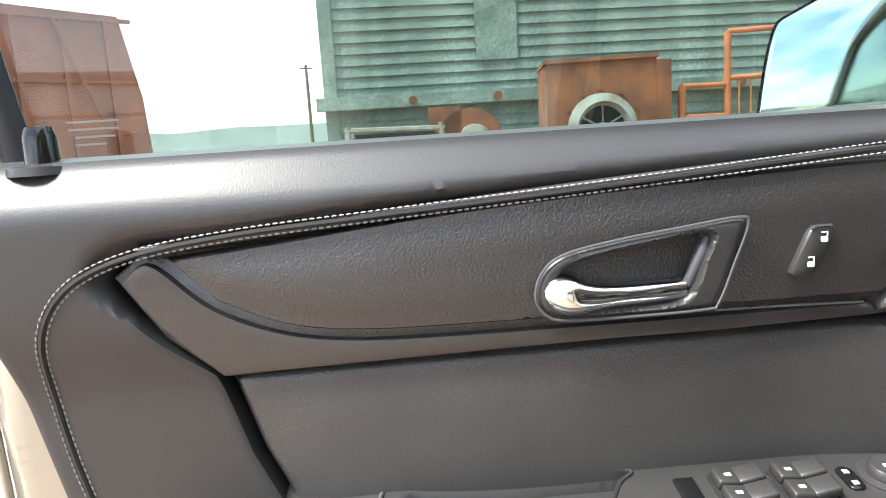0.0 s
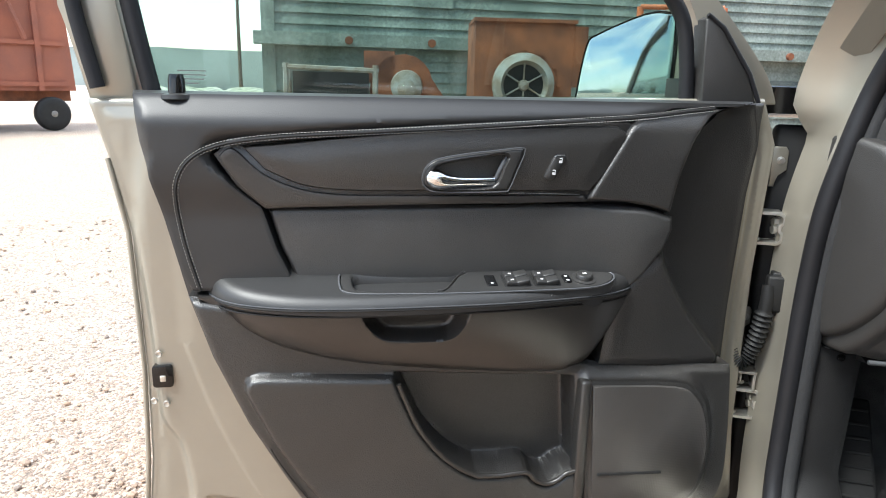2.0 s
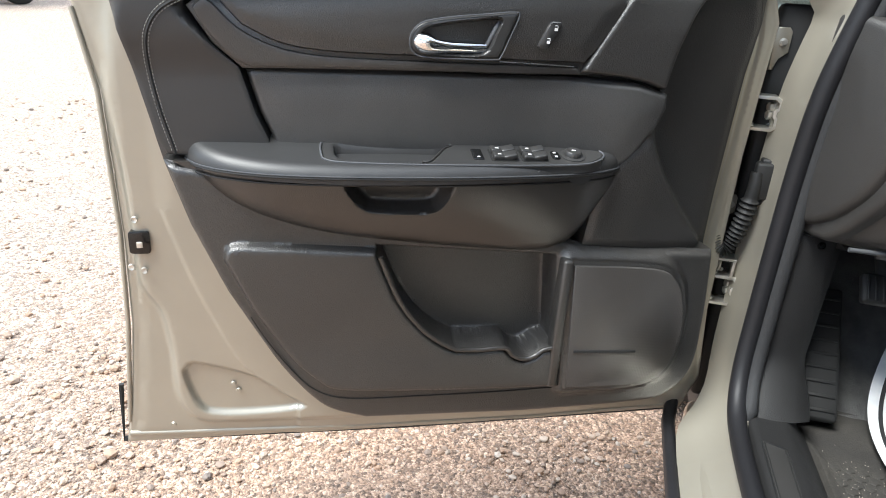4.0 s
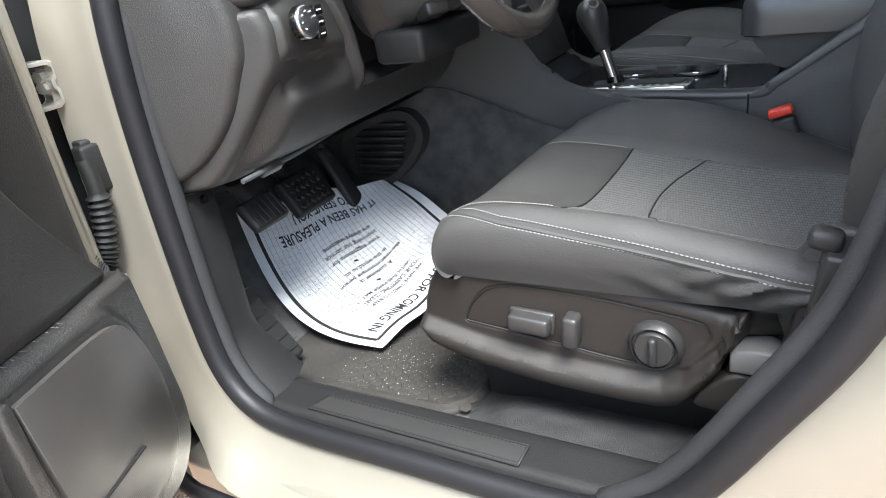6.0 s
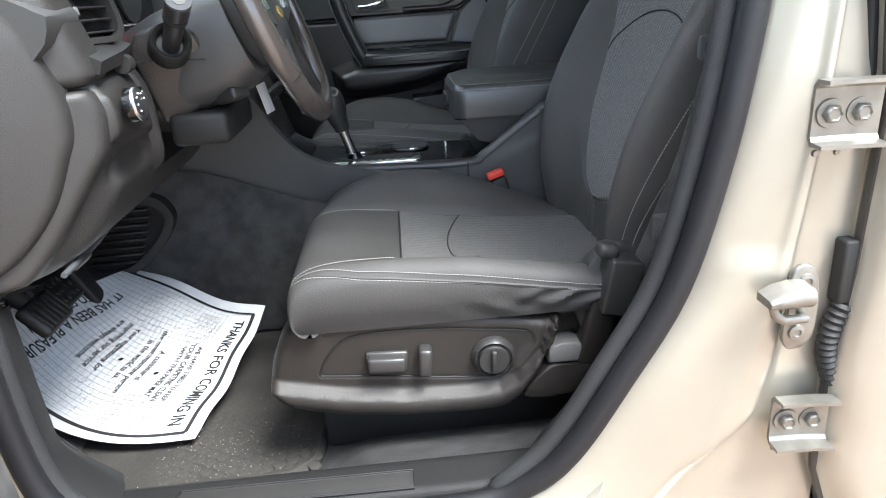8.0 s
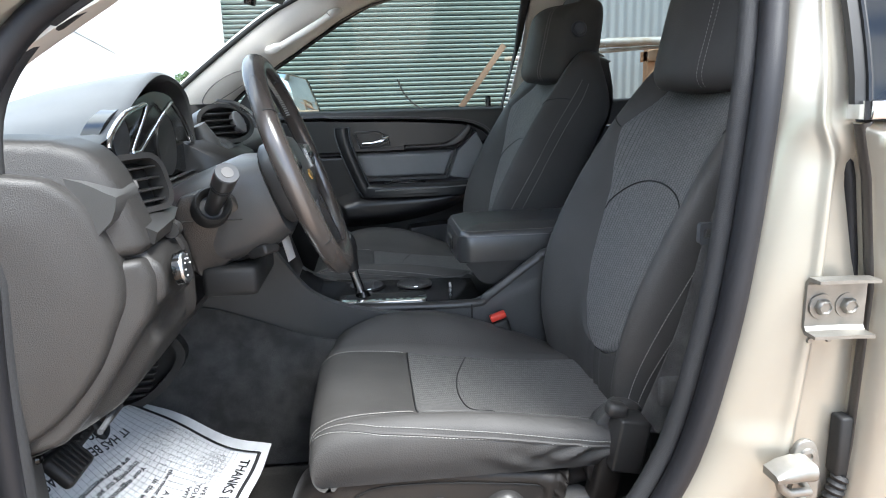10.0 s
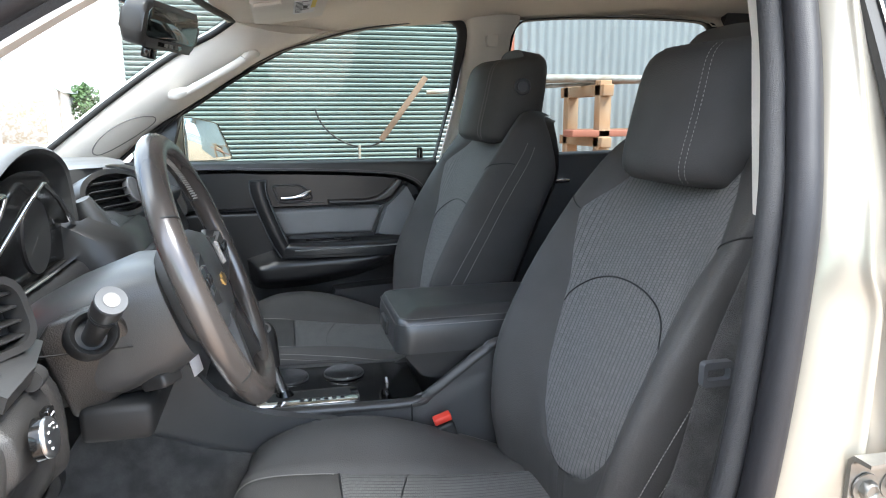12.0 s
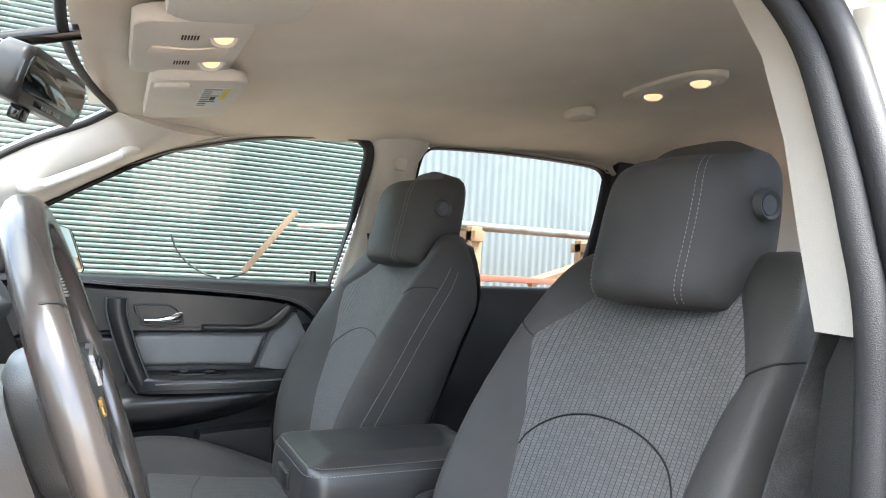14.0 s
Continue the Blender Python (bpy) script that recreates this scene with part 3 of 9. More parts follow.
def make_fan():
    """Rusty square blower with a round grey inlet."""
    a, b = bearing(192.4, 6.1), bearing(184.4, 6.25)
    d = (b - a).normalized()
    n = Vector((-d.y, d.x, 0))
    if n.dot(EYE0 - a) < 0:
        n = -n
    w = (b - a).length
    fan = thing("grain_fan", (*((a + b) / 2)[:2], 0), "square rusty grain fan with a round grey inlet", "fan")
    part("housing", prism([a, b, b - n * 0.7, a - n * 0.7], 0.0, 1.74), RUST, fan)
    part("top_lip", prism([a + n * 0.02 - d * 0.02, b + n * 0.02 + d * 0.02, b - n * 0.7, a - n * 0.7], 1.74, 1.77), RUST, fan)
    part("side_flange", prism([b + n * 0.01, b + d * 0.12, b + d * 0.12 - n * 0.5, b - n * 0.5], 1.2, 1.72), RUST, fan)
    c = a + d * w * 0.5 + Vector((0, 0, 1.21))
    part("inlet_ring", lathe([(0.20, 0.0), (0.28, 0.0), (0.27, 0.06), (0.21, 0.09), (0.19, 0.04), (0.17, 0.0)], c, n, 28), GREYPAINT, fan, "round grey painted inlet ring")
    part("inlet_hole", lathe([(0.0, 0.012), (0.195, 0.012), (0.195, 0.016), (0.0, 0.016)], c, n, 24), RUBBER, fan)
    part("motor_hub", lathe([(0.0, 0.02), (0.05, 0.02), (0.04, 0.05), (0.0, 0.06)], c, n, 16), GREYPAINT, fan)
    for k in range(6):
        t = Matrix.Rotation(radians(60 * k), 3, n) @ Vector((0, 0, 1))
        part("inlet_spoke", tube([c + n * 0.03 + t * 0.03, c + n * 0.03 + t * 0.19], 0.008, 6), GREYPAINT, fan)
    for k in range(12):
        t = Matrix.Rotation(radians(30 * k), 3, n) @ Vector((0, 0, 1))
        part("bolt", lathe([(0.0, 0), (0.014, 0), (0.014, 0.02), (0.0, 0.02)], c + t * 0.31, n, 6), RUST, fan)


make_fan()


def make_blower():
    """Snail-shaped centrifugal blower on a stand."""
    c = bearing(198.0, 6.9, 1.17)
    n = (EYE0 - c)
    n.z = 0
    n.normalize()
    d = Vector((-n.y, n.x, 0))
    blower = thing("blower", (c.x, c.y, 0), "round rust-streaked centrifugal blower on a stand", "blower")
    snail = [c + (d * math.cos(a) * (0.26 + 0.012 * i) + Vector((0, 0, 1)) * math.sin(a) * (0.26 + 0.012 * i)) for i, a in enumerate(np.linspace(0.3, 5.9, 18))]
    part("housing", loft([[p + n * 0.1 for p in snail], [p - n * 0.12 for p in snail]]), RUST, blower)
    part("inlet", lathe([(0.0, 0.1), (0.16, 0.1), (0.15, 0.16), (0.1, 0.18), (0.0, 0.18)], c, n, 20), GREYPAINT, blower)
    part("motor", lathe([(0.0, 0.18), (0.09, 0.18), (0.09, 0.32), (0.0, 0.34)], c - Vector((0, 0, 0.02)), n, 16), GREYPAINT, blower)
    part("outlet", prism([c + d * -0.42 - n * 0.1, c + d * -0.12 - n * 0.1, c + d * -0.12 + n * 0.1, c + d * -0.42 + n * 0.1], 1.2, 1.50), RUST, blower)
    for s in (-0.25, 0.25):
        part("leg", tube([c + d * s - Vector((0, 0, 0.2)), c + d * s * 1.2 - Vector((0, 0, c.z))], 0.03, 6), RUST, blower)


make_blower()


def make_ribbed_shed():
    """Pale steel shed with level ribs, past the barn's far end."""
    a, b = bearing(166.3, 13.0), bearing(150, 10.0)
    d = (b - a).normalized()
    n = Vector((-d.y, d.x, 0))
    if n.dot(EYE0 - a) < 0:
        n = -n
    shed = thing("ribbed_shed", (*((a + b) / 2 - n * 1.5)[:2], 0), "pale steel shed with level ribs", "shed")
    part("wall", prism([a, b, b - n * 3, a - n * 3], 0, 5.2), TIN, shed)
    me = finish(prism([Vector(p) - ORIGIN[shed] for p in (a, b, b + n * 0.04, a + n * 0.04)], 0.0, 0.07), TIN, "rib", 30)
    for i in range(40):
        ob = new("rib", me)
        ob.parent, ob.location = shed, (0, 0, 0.1 + i * 0.125)
    part("corner_trim", prism([a - d * 0.12, a + d * 0.02, a + d * 0.02 + n * 0.07, a - d * 0.12 + n * 0.07], 0, 5.2), GREYPAINT, shed)


make_ribbed_shed()


def make_frame_table():
    c = bearing(204.2, 6.9)
    n = Vector((EYE0.x - c.x, EYE0.y - c.y, 0)).normalized()
    d = Vector((-n.y, n.x, 0))
    rack = thing("equipment_stand", (c.x, c.y, 0), "pale welded steel frame holding dark equipment", "frame")
    for s in (-0.42, 0.42):
        for o in (-0.25, 0.25):
            part("post", tube([c + d * s + n * o, c + d * s + n * o + Vector((0, 0, 1.36))], 0.028, 6), GREYPAINT, rack)
    for z in (0.75, 1.05, 1.33):
        for o in (-0.25, 0.25):
            part("rail", tube([c - d * 0.45 + n * o + Vector((0, 0, z)), c + d * 0.45 + n * o + Vector((0, 0, z - 0.02))], 0.025, 6), GREYPAINT, rack)
    part("dark_case", prism([c - d * 0.36 - n * 0.2, c + d * 0.36 - n * 0.2, c + d * 0.36 + n * 0.2, c - d * 0.36 + n * 0.2], 1.07, 1.29), RUBBER, rack)


make_frame_table()


def make_orange_rail():
    rail = thing("guard_rail", (*bearing(178, 6.6)[:2], 0), "orange tubular steel guard rail with mesh", "railing")
    a, b, c = bearing(182.6, 6.4), bearing(179.5, 6.6), bearing(173.4, 6.8)
    for p, h in ((a, 1.5), (b, 1.92), (c, 1.92)):
        part("post", tube([p, p + Vector((0, 0, h))], 0.03, 8), ORANGE, rail)
    for p, q, h in ((a, b, 1.5), (a, b, 1.25), (b, c, 1.92), (b, c, 1.55), (b, c, 1.15), (b, c, 0.7)):
        part("bar", tube([p + Vector((0, 0, h)), q + Vector((0, 0, h))], 0.022, 8), ORANGE, rail)
    for i in range(1, 8):
        p = b.lerp(c, i / 8)
        part("rod", tube([p + Vector((0, 0, 0.7)), p + Vector((0, 0, 1.55))], 0.008, 6), ORANGE, rail)


make_orange_rail()


def make_trailer():
    """Tall ribbed grain trailer on farm wheels."""
    a, b = bearing(223.3, 17.5), bearing(241, 16.0)
    d = (b - a).normalized()
    n = Vector((-d.y, d.x, 0))
    if n.dot(EYE0 - a) < 0:
        n = -n
    tr = thing("grain_trailer", (*((a + b) / 2 - n * 1.2)[:2], 0), "tall faded red ribbed steel farm trailer on rubber tyres", "trailer")
    L = (b - a).length
    prof = [(0.35, 4.35), (L, 4.5), (L, 0.85), (-0.1, 0.85), (0.0, 2.6)]
    part("bin", loft([[a + d * s + Vector((0, 0, z)) + n * o for s, z in prof] for o in (0.0, -2.4)]), RUSTRED, tr)
    for i in range(6):
        s = 0.6 + i * 0.9
        part("rib", prism([a + d * s, a + d * (s + 0.1), a + d * (s + 0.1) + n * 0.09, a + d * s + n * 0.09], 0.85, 4.2), RUSTRED, tr)
    for z in (0.95, 1.8, 2.9, 4.2):
        part("rail", prism([a + d * 0.1, b, b + n * 0.07, a + d * 0.1 + n * 0.07], z, z + 0.09), RUSTRED, tr)
    part("chute", prism([a + d * 2.1, a + d * 2.9, a + d * 2.9 + n * 0.15, a + d * 2.1 + n * 0.15], 1.2, 2.1), RUST, tr)
    part("brace", tube([a + d * 0.9 + n * 0.12 + Vector((0, 0, 1.9)), a + d * 1.7 + n * 0.12 + Vector((0, 0, 4.2))], 0.05, 6), RUSTRED, tr)
    part("chassis", prism([a - d * 0.1 - n * 0.3, b - n * 0.3, b - n * 2.1, a - d * 0.1 - n * 2.1], 0.62, 0.86), RUST, tr)
    for s in (0.48, 4.4):
        for o in (0.05,) if s < 1 else (0.05, -2.2):
            c = a + d * s + n * o + Vector((0, 0, 0.36))
            w = part("wheel", lathe([(0.0, -0.09), (0.2, -0.09), (0.2, 0.06), (0.12, 0.04), (0.07, 0.10), (0.0, 0.11)], c, n, 20), GREYPAINT, tr)
            part("tyre", lathe([(0.2, -0.1), (0.32, -0.11), (0.36, -0.08), (0.365, 0.0), (0.36, 0.08), (0.32, 0.11), (0.2, 0.1)], c, n, 28), RUBBER, w)


make_trailer()


def make_far():
    bm = bmesh.new()
    rows = []
    for i in range(61):
        az = 150 + i * 2.4
        h = 4.2 + 1.0 * noise.noise((az * 0.11, 2, 0)) + 0.5 * noise.noise((az * 0.4, 5, 0))
        rows.append([bm.verts.new(bearing(az, 75, -0.2)), bm.verts.new(bearing(az, 80, h)), bm.verts.new(bearing(az, 110, h * 1.02)), bm.verts.new(bearing(az, 130, -0.2))])
    for p, q in zip(rows, rows[1:]):
        for k in range(3):
            bm.faces.new((p[k], q[k], q[k + 1], p[k + 1]))
    solid("distant_hill", bm, HILL, "long low grey hill behind the yard", "hill", "structure", sharp=180)
    pole = thing("utility_pole", tuple(bearing(211.3, 45, 0)), "slim wooden utility pole with a short crossarm", "pole")
    p = bearing(211.3, 45, 0)
    part("post", tube([p, p + Vector((0, 0, 6.5))], [0.13, 0.09], 8), BARK, pole)
    part("crossarm", tube([p + Vector((-0.3, 0.3, 6.3)), p + Vector((0.3, -0.3, 6.3))], 0.05, 6), BARK, pole)
    bank = bmesh.new()
    rows = []
    for i in range(40):
        az = 206 + i * 0.6
        rows.append([bank.verts.new(bearing(az, 34, -0.1)), bank.verts.new(bearing(az, 36, 0.75 + 0.25 * noise.noise((az, 1, 0)))), bank.verts.new(bearing(az, 39, -0.1))])
    for p, q in zip(rows, rows[1:]):
        for k in range(2):
            bank.faces.new((p[k], q[k], q[k + 1], p[k + 1]))
    solid("gravel_bank", bank, material("pale_gravel_bank", (0.55, 0.53, 0.48), 0.95, grain=1.0, scale=3, color2=(0.36, 0.37, 0.28), vscale=0.8, dist=0.2), "long bank of pale gravel with thin weeds", "gravel bank", "structure", sharp=180)


make_far()


# ---- metal building beside the passenger's side ----
WALL_Y = 5.0


def corrugated(x0, x1, y, z0, z1, pitch, depth):
    bm = bmesh.new()
    n = int((x1 - x0) / pitch * 6)
    lo, hi = [], []
    for i in range(n + 1):
        x = x0 + (x1 - x0) * i / n
        d = y + depth * math.cos(2 * math.pi * (x - x0) / pitch)
        lo.append(bm.verts.new((x, d, z0)))
        hi.append(bm.verts.new((x, d, z1)))
    for i in range(n):
        bm.faces.new((lo[i], lo[i + 1], hi[i + 1], hi[i]))
    return bm


def make_shed():
    shed = thing("metal_building", (3, WALL_Y + 2, 0), "pale corrugated steel building with a wide roll-up door", "building")
    part("wall", corrugated(2.45, 10.0, WALL_Y + 0.1, 0, 4.6, 0.076, 0.009), TIN, shed, "wall of pale vertical corrugated steel")
    part("inner_wall", box((-0.6, WALL_Y + 0.2, 0), (10.0, WALL_Y + 4.0, 4.5), 0), TIN, shed)
    part("header", box((-0.7, WALL_Y - 0.05, 3.7), (2.45, WALL_Y + 0.2, 4.6), 0.01), TIN, shed)
    part("jamb", box((2.37, WALL_Y - 0.02, 0), (2.45, WALL_Y + 0.2, 3.7), 0.005), RUSTRED, shed, "red-brown door jamb")
    part("jamb", box((-0.70, WALL_Y - 0.15, 0), (-0.55, WALL_Y + 0.2, 4.6), 0.01), WHITEWALL, shed, "white corner post")
    part("eave", box((-0.70, WALL_Y - 0.5, 4.6), (10.0, WALL_Y + 4.2, 4.75), 0.01), TIN, shed)
    door = part("roll_up_door", box((-0.55, WALL_Y + 0.05, 0), (2.37, WALL_Y + 0.1, 3.75), 0), SLAT, shed, "closed green-grey roll-up door of curved slats")
    pitch = 0.0365
    prof = [(0.05, 0.0), (0.022, 0.003), (0.006, 0.012), (0.004, 0.022), (0.016, 0.031), (0.05, 0.035)]
    me = finish(loft([[Vector((x, WALL_Y + d, z)) - ORIGIN[shed] for d, z in prof] for x in (-0.55, 2.37)]), SLAT, "slat", 60)
    for i in range(int(3.7 / pitch)):
        ob = new("slat", me)
        ob.parent, ob.location = door, (0, 0, i * pitch)
    return shed


make_shed()

stick = solid("leaning_board", turned(box((-0.022, -0.012, -0.29), (0.022, 0.012, 0.29), 0.002), pose(1.45, 4.62, 1.36, 0, 37, 0)), WEATHERED, "short pale wooden board leaning by the metal door", "board")
wire = solid("bent_wire", tube(spline([(0.80, 4.75, 1.36), (0.84, 4.75, 1.26), (0.93, 4.75, 1.16), (1.06, 4.75, 1.09), (1.2, 4.72, 1.08), (1.30, 4.68, 1.12)], 6), 0.007, 6), RUBBER, "bent dark wire hanging before the metal door", "wire")
hook = thing("steel_stand", (1.15, 4.68, 0), "thin steel stand that holds the board and wire", "stand")
part("post", tube([(1.12, 4.7, 0.0), (1.12, 4.7, 1.09)], 0.012, 8), GREYPAINT, hook)
part("foot", box((0.95, 4.55, 0.0), (1.3, 4.85, 0.03)), GREYPAINT, hook)


def make_lumber_rack():
    rack = thing("lumber_rack", (3.6, 4.2, 0), "rough timber rack holding pipes and red-brown boards", "rack")
    for x in (2.75, 4.15):
        for y in (4.0, 4.55):
            part("post", box((x, y, 0), (x + 0.09, y + 0.09, 1.55), 0.006), LUMBER, rack)
        part("arm", box((x, 3.95, 1.44), (x + 0.08, 4.7, 1.52), 0.005), LUMBER, rack)
        part("arm", box((x, 3.95, 1.08), (x + 0.08, 4.7, 1.15), 0.005), LUMBER, rack)
    part("brace", tube([(3.3, 4.05, 1.16), (4.1, 4.05, 1.42)], 0.04, 6), LUMBER, rack)
    for i, (x0, x1, y, z, r) in enumerate(((2.0, 5.2, 4.1, 1.56, 0.022), (1.56, 3.4, 4.3, 1.47, 0.016), (2.3, 5.6, 4.25, 1.57, 0.03), (2.2, 5.0, 4.4, 1.56, 0.02))):
        part("pipe", tube([(x0, y, z), (x1, y, z + (0.10 if x0 < 1.9 else 0.01))], r, 10), GREYPAINT, rack, "long grey steel pipe")
    for i in range(3):
        part("board", box((2.55 + 0.1 * i, 4.0 + i * 0.2, 1.155 + 0.002 * i), (5.0 + 0.2 * i, 4.17 + i * 0.2, 1.20), 0.004), RUSTRED if i < 2 else LUMBER, rack)
    part("board", box((3.7, 4.0, 1.27), (4.7, 4.2, 1.31), 0.004), LUMBER, rack)
    part("block", box((3.98, 4.05, 1.31), (4.1, 4.15, 1.62), 0.006), LUMBER, rack)


make_lumber_rack()


def make_far_side():
    """White sheds and trees that show past the corner of the metal building."""
    for x0, y0, x1, y1, h, ridge in ((-18.5, 36, -9.74, 46, 2.5, 2.7), (-34, 30, -22, 42, 3.6, 2.4)):
        sh = thing("white_shed", ((x0 + x1) / 2, (y0 + y1) / 2, 0), "white metal shed with a low gable roof", "shed")
        part("wall", box((x0, y0, 0), (x1, y1, h), 0), WHITEWALL, sh)
        bm = bmesh.new()
        xm = (x0 + x1) / 2
        vs = [bm.verts.new(p) for p in ((x0 - 0.3, y0 - 0.3, h - 0.1), (xm, y0 - 0.3, h + ridge), (x1 + 0.3, y0 - 0.3, h - 0.1), (x0 - 0.3, y1 + 0.3, h - 0.1), (xm, y1 + 0.3, h + ridge), (x1 + 0.3, y1 + 0.3, h - 0.1))]
        for q in ((0, 1, 4, 3), (1, 2, 5, 4)):
            bm.faces.new([vs[i] for i in q])
        gable = bmesh.new()
        gable.faces.new([gable.verts.new(p) for p in ((x0, y0, h), (x1, y0, h), (xm, y0, h + ridge - 0.08))])
        part("gable", gable, WHITEWALL, sh)
        part("downpipe", tube([(x1 + 0.05, y0 - 0.08, 0), (x1 + 0.05, y0 - 0.08, h)], 0.06, 8), GREYPAINT, sh)
        part("roof", bm, TIN, sh)
        part("door", box((x1 - 2.66, y0 - 0.05, 0), (x1 - 0.63, y0 + 0.02, 2.08), 0.01), GREYPAINT, sh, "grey sliding door")
    rng = random.Random(7)
    for x, y, h in ((-9.1, 38.1, 2.9), (-15.0, 56.0, 4.5), (-22, 26, 7.0), (-1.5, 26, 6.5)):
        tree = thing("tree", (x, y, 0), "small leafy green tree", "tree", group="trees past the building")
        part("trunk", tube([(x, y, 0), (x + 0.1, y, h * 0.3), (x, y + 0.1, h * 0.7)], [0.14, 0.1, 0.04], 8), BARK, tree)
        for k in range(5):
            a = k * 1.256
            part("limb", tube([(x, y, h * (0.3 + 0.06 * k)), (x + math.cos(a) * h * 0.22, y + math.sin(a) * h * 0.22, h * (0.55 + 0.06 * k))], [0.05, 0.015], 6), BARK, tree)
        bm = bmesh.new()
        for k in range(900):
            a, e, rr = rng.uniform(0, 6.28), rng.uniform(-1, 1), rng.random() ** 0.4
            s = 0.3 * h * rr * (0.8 + 0.4 * math.sin(3 * a + 4 * e))
            c = Vector((x + math.cos(a) * s * math.sqrt(1 - e * e), y + math.sin(a) * s * math.sqrt(1 - e * e), h * 0.68 + e * 0.34 * h * rr))
            u = Vector((rng.uniform(-1, 1), rng.uniform(-1, 1), rng.uniform(-1, 1))).normalized() * 0.12
            w = u.orthogonal().normalized() * 0.07
            bm.faces.new([bm.verts.new(c + q) for q in (-u, w, u, -w)])
        part("crown", bm, LEAF, tree)


make_far_side()


def make_warehouse():
    """Long white building behind the car, seen in the wing mirrors."""
    wh = thing("warehouse", (38, -12, 0), "long white metal warehouse with loading doors", "warehouse")
    part("wall", box((32, -45, 0), (44, 18, 4.6), 0.02), WHITEWALL, wh)
    part("roof", box((31.6, -45.4, 4.6), (44.4, 18.4, 4.95), 0.05), TIN, wh)
    part("band", box((31.94, -45, 3.1), (32.0, 18, 3.25), 0.01), GREYPAINT, wh)
    for y in (-38, -30, -22, -14, -6, 4):
        part("loading_door", box((31.9, y, 0), (32.02, y + 3, 2.6), 0.02), GREYPAINT, wh)


make_warehouse()


# ---- car body ----
CAR_MID = 0.875
car = thing("car_body", (0.9, CAR_MID, 0.0), "champagne sport utility car standing with its driver's door open", "car body")

# The driver's door opening, once round.
OPENING = spline([(0.26, 0.050, 0.458), (0.45, 0.050, 0.456), (0.68, 0.050, 0.457), (0.755, 0.050, 0.487), (0.81, 0.050, 0.545), (0.868, 0.050, 0.640), (0.931, 0.050, 0.757), (0.968, 0.050, 0.90), (0.990, 0.054, 1.03), (1.013, 0.068, 1.20), (1.034, 0.100, 1.30),
                  (1.052, 0.138, 1.40), (1.058, 0.180, 1.505), (1.00, 0.197, 1.568), (0.88, 0.198, 1.578), (0.72, 0.194, 1.562), (0.548, 0.180, 1.519), (0.394, 0.160, 1.445), (0.283, 0.145, 1.376), (0.184, 0.132, 1.308), (0.128, 0.112, 1.222), (0.122, 0.088, 1.12),
                  (0.120, 0.070, 1.02), (0.114, 0.064, 0.90), (0.112, 0.062, 0.75), (0.116, 0.060, 0.62), (0.134, 0.056, 0.53), (0.180, 0.052, 0.477)], 5, True)


def outward(i):
    a, b = Vector(OPENING[i - 1]), Vector(OPENING[(i + 1) % len(OPENING)])
    t = b - a
    return Vector((t.z, 0, -t.x)).normalized()


def make_opening():
    prof = ((0.002, 0.03), (0.006, 0.015), (0.012, 0.0), (0.03, -0.012), (0.05, -0.03), (0.062, -0.052), (0.075, -0.085), (0.0755, -0.086), (0.076, -0.087))
    post = ((0.002, 0.03), (0.006, 0.015), (0.012, 0.0), (0.028, -0.010), (0.042, -0.008), (0.066, -0.022), (0.092, -0.038), (0.104, -0.020), (0.106, 0.04))
    short = ((0.002, 0.03), (0.006, 0.015), (0.012, 0.0), (0.028, -0.010), (0.034, 0.0), (0.038, 0.01), (0.042, 0.02), (0.043, 0.021), (0.044, 0.022))
    rings = []
    for i, p in enumerate(OPENING):
        f = float(ease((p[0] - 0.72) / 0.16)) * (1 - float(ease((p[2] - 1.40) / 0.1)))
        g = float(ease((0.20 - p[0]) / 0.06)) * float(ease((1.19 - p[2]) / 0.06))
        row = [(o * (1 - f) * (1 - g) + o2 * f + o3 * g, d * (1 - f) * (1 - g) + d2 * f + d3 * g) for (o, d), (o2, d2), (o3, d3) in zip(prof, short, post)]
        rings.append([Vector(p) + outward(i) * o + Vector((0, d, 0)) for o, d in row])
    rings.append(rings[0])
    part("door_opening_frame", loft(rings, closed=False), PAINT, car, "painted steel frame round the door opening")
    line = []
    for i, p in enumerate(OPENING):
        rear = float(ease((p[0] - 0.70) / 0.12))
        line.append(Vector(p) + Vector((0, 0.002 - 0.014 * rear, 0)) + outward(i) * 0.004 * rear)
    part("door_seal", tube(line + line[:1], 0.0165, 12), SEAL, car, "black rubber door seal")
    lip = [Vector(p) + (Vector((0.004, 0.024, 0)) if p[0] < 0.19 and p[2] > 0.46 else Vector((0, 0.012, -0.030)) if p[2] < 0.475 and p[0] < 0.72 else outward(i) * -0.012 + Vector((0, 0.012, 0))) for i, p in enumerate(OPENING)]
    part("trim_lip", tube(lip + lip[:1], 0.0135, 10), LIP, car)


make_opening()


def seal_x(z):
    """Where the rear edge of the opening stands at a height."""
    pts = [p for p in OPENING if p[0] > 0.6 and 0.44 < p[2] < 1.505 and p[1] < 0.182]
    pts.sort(key=lambda p: p[2])
    return float(np.interp(z, [p[2] for p in pts], [p[0] for p in pts])), float(np.interp(z, [p[2] for p in pts], [p[1] for p in pts]))


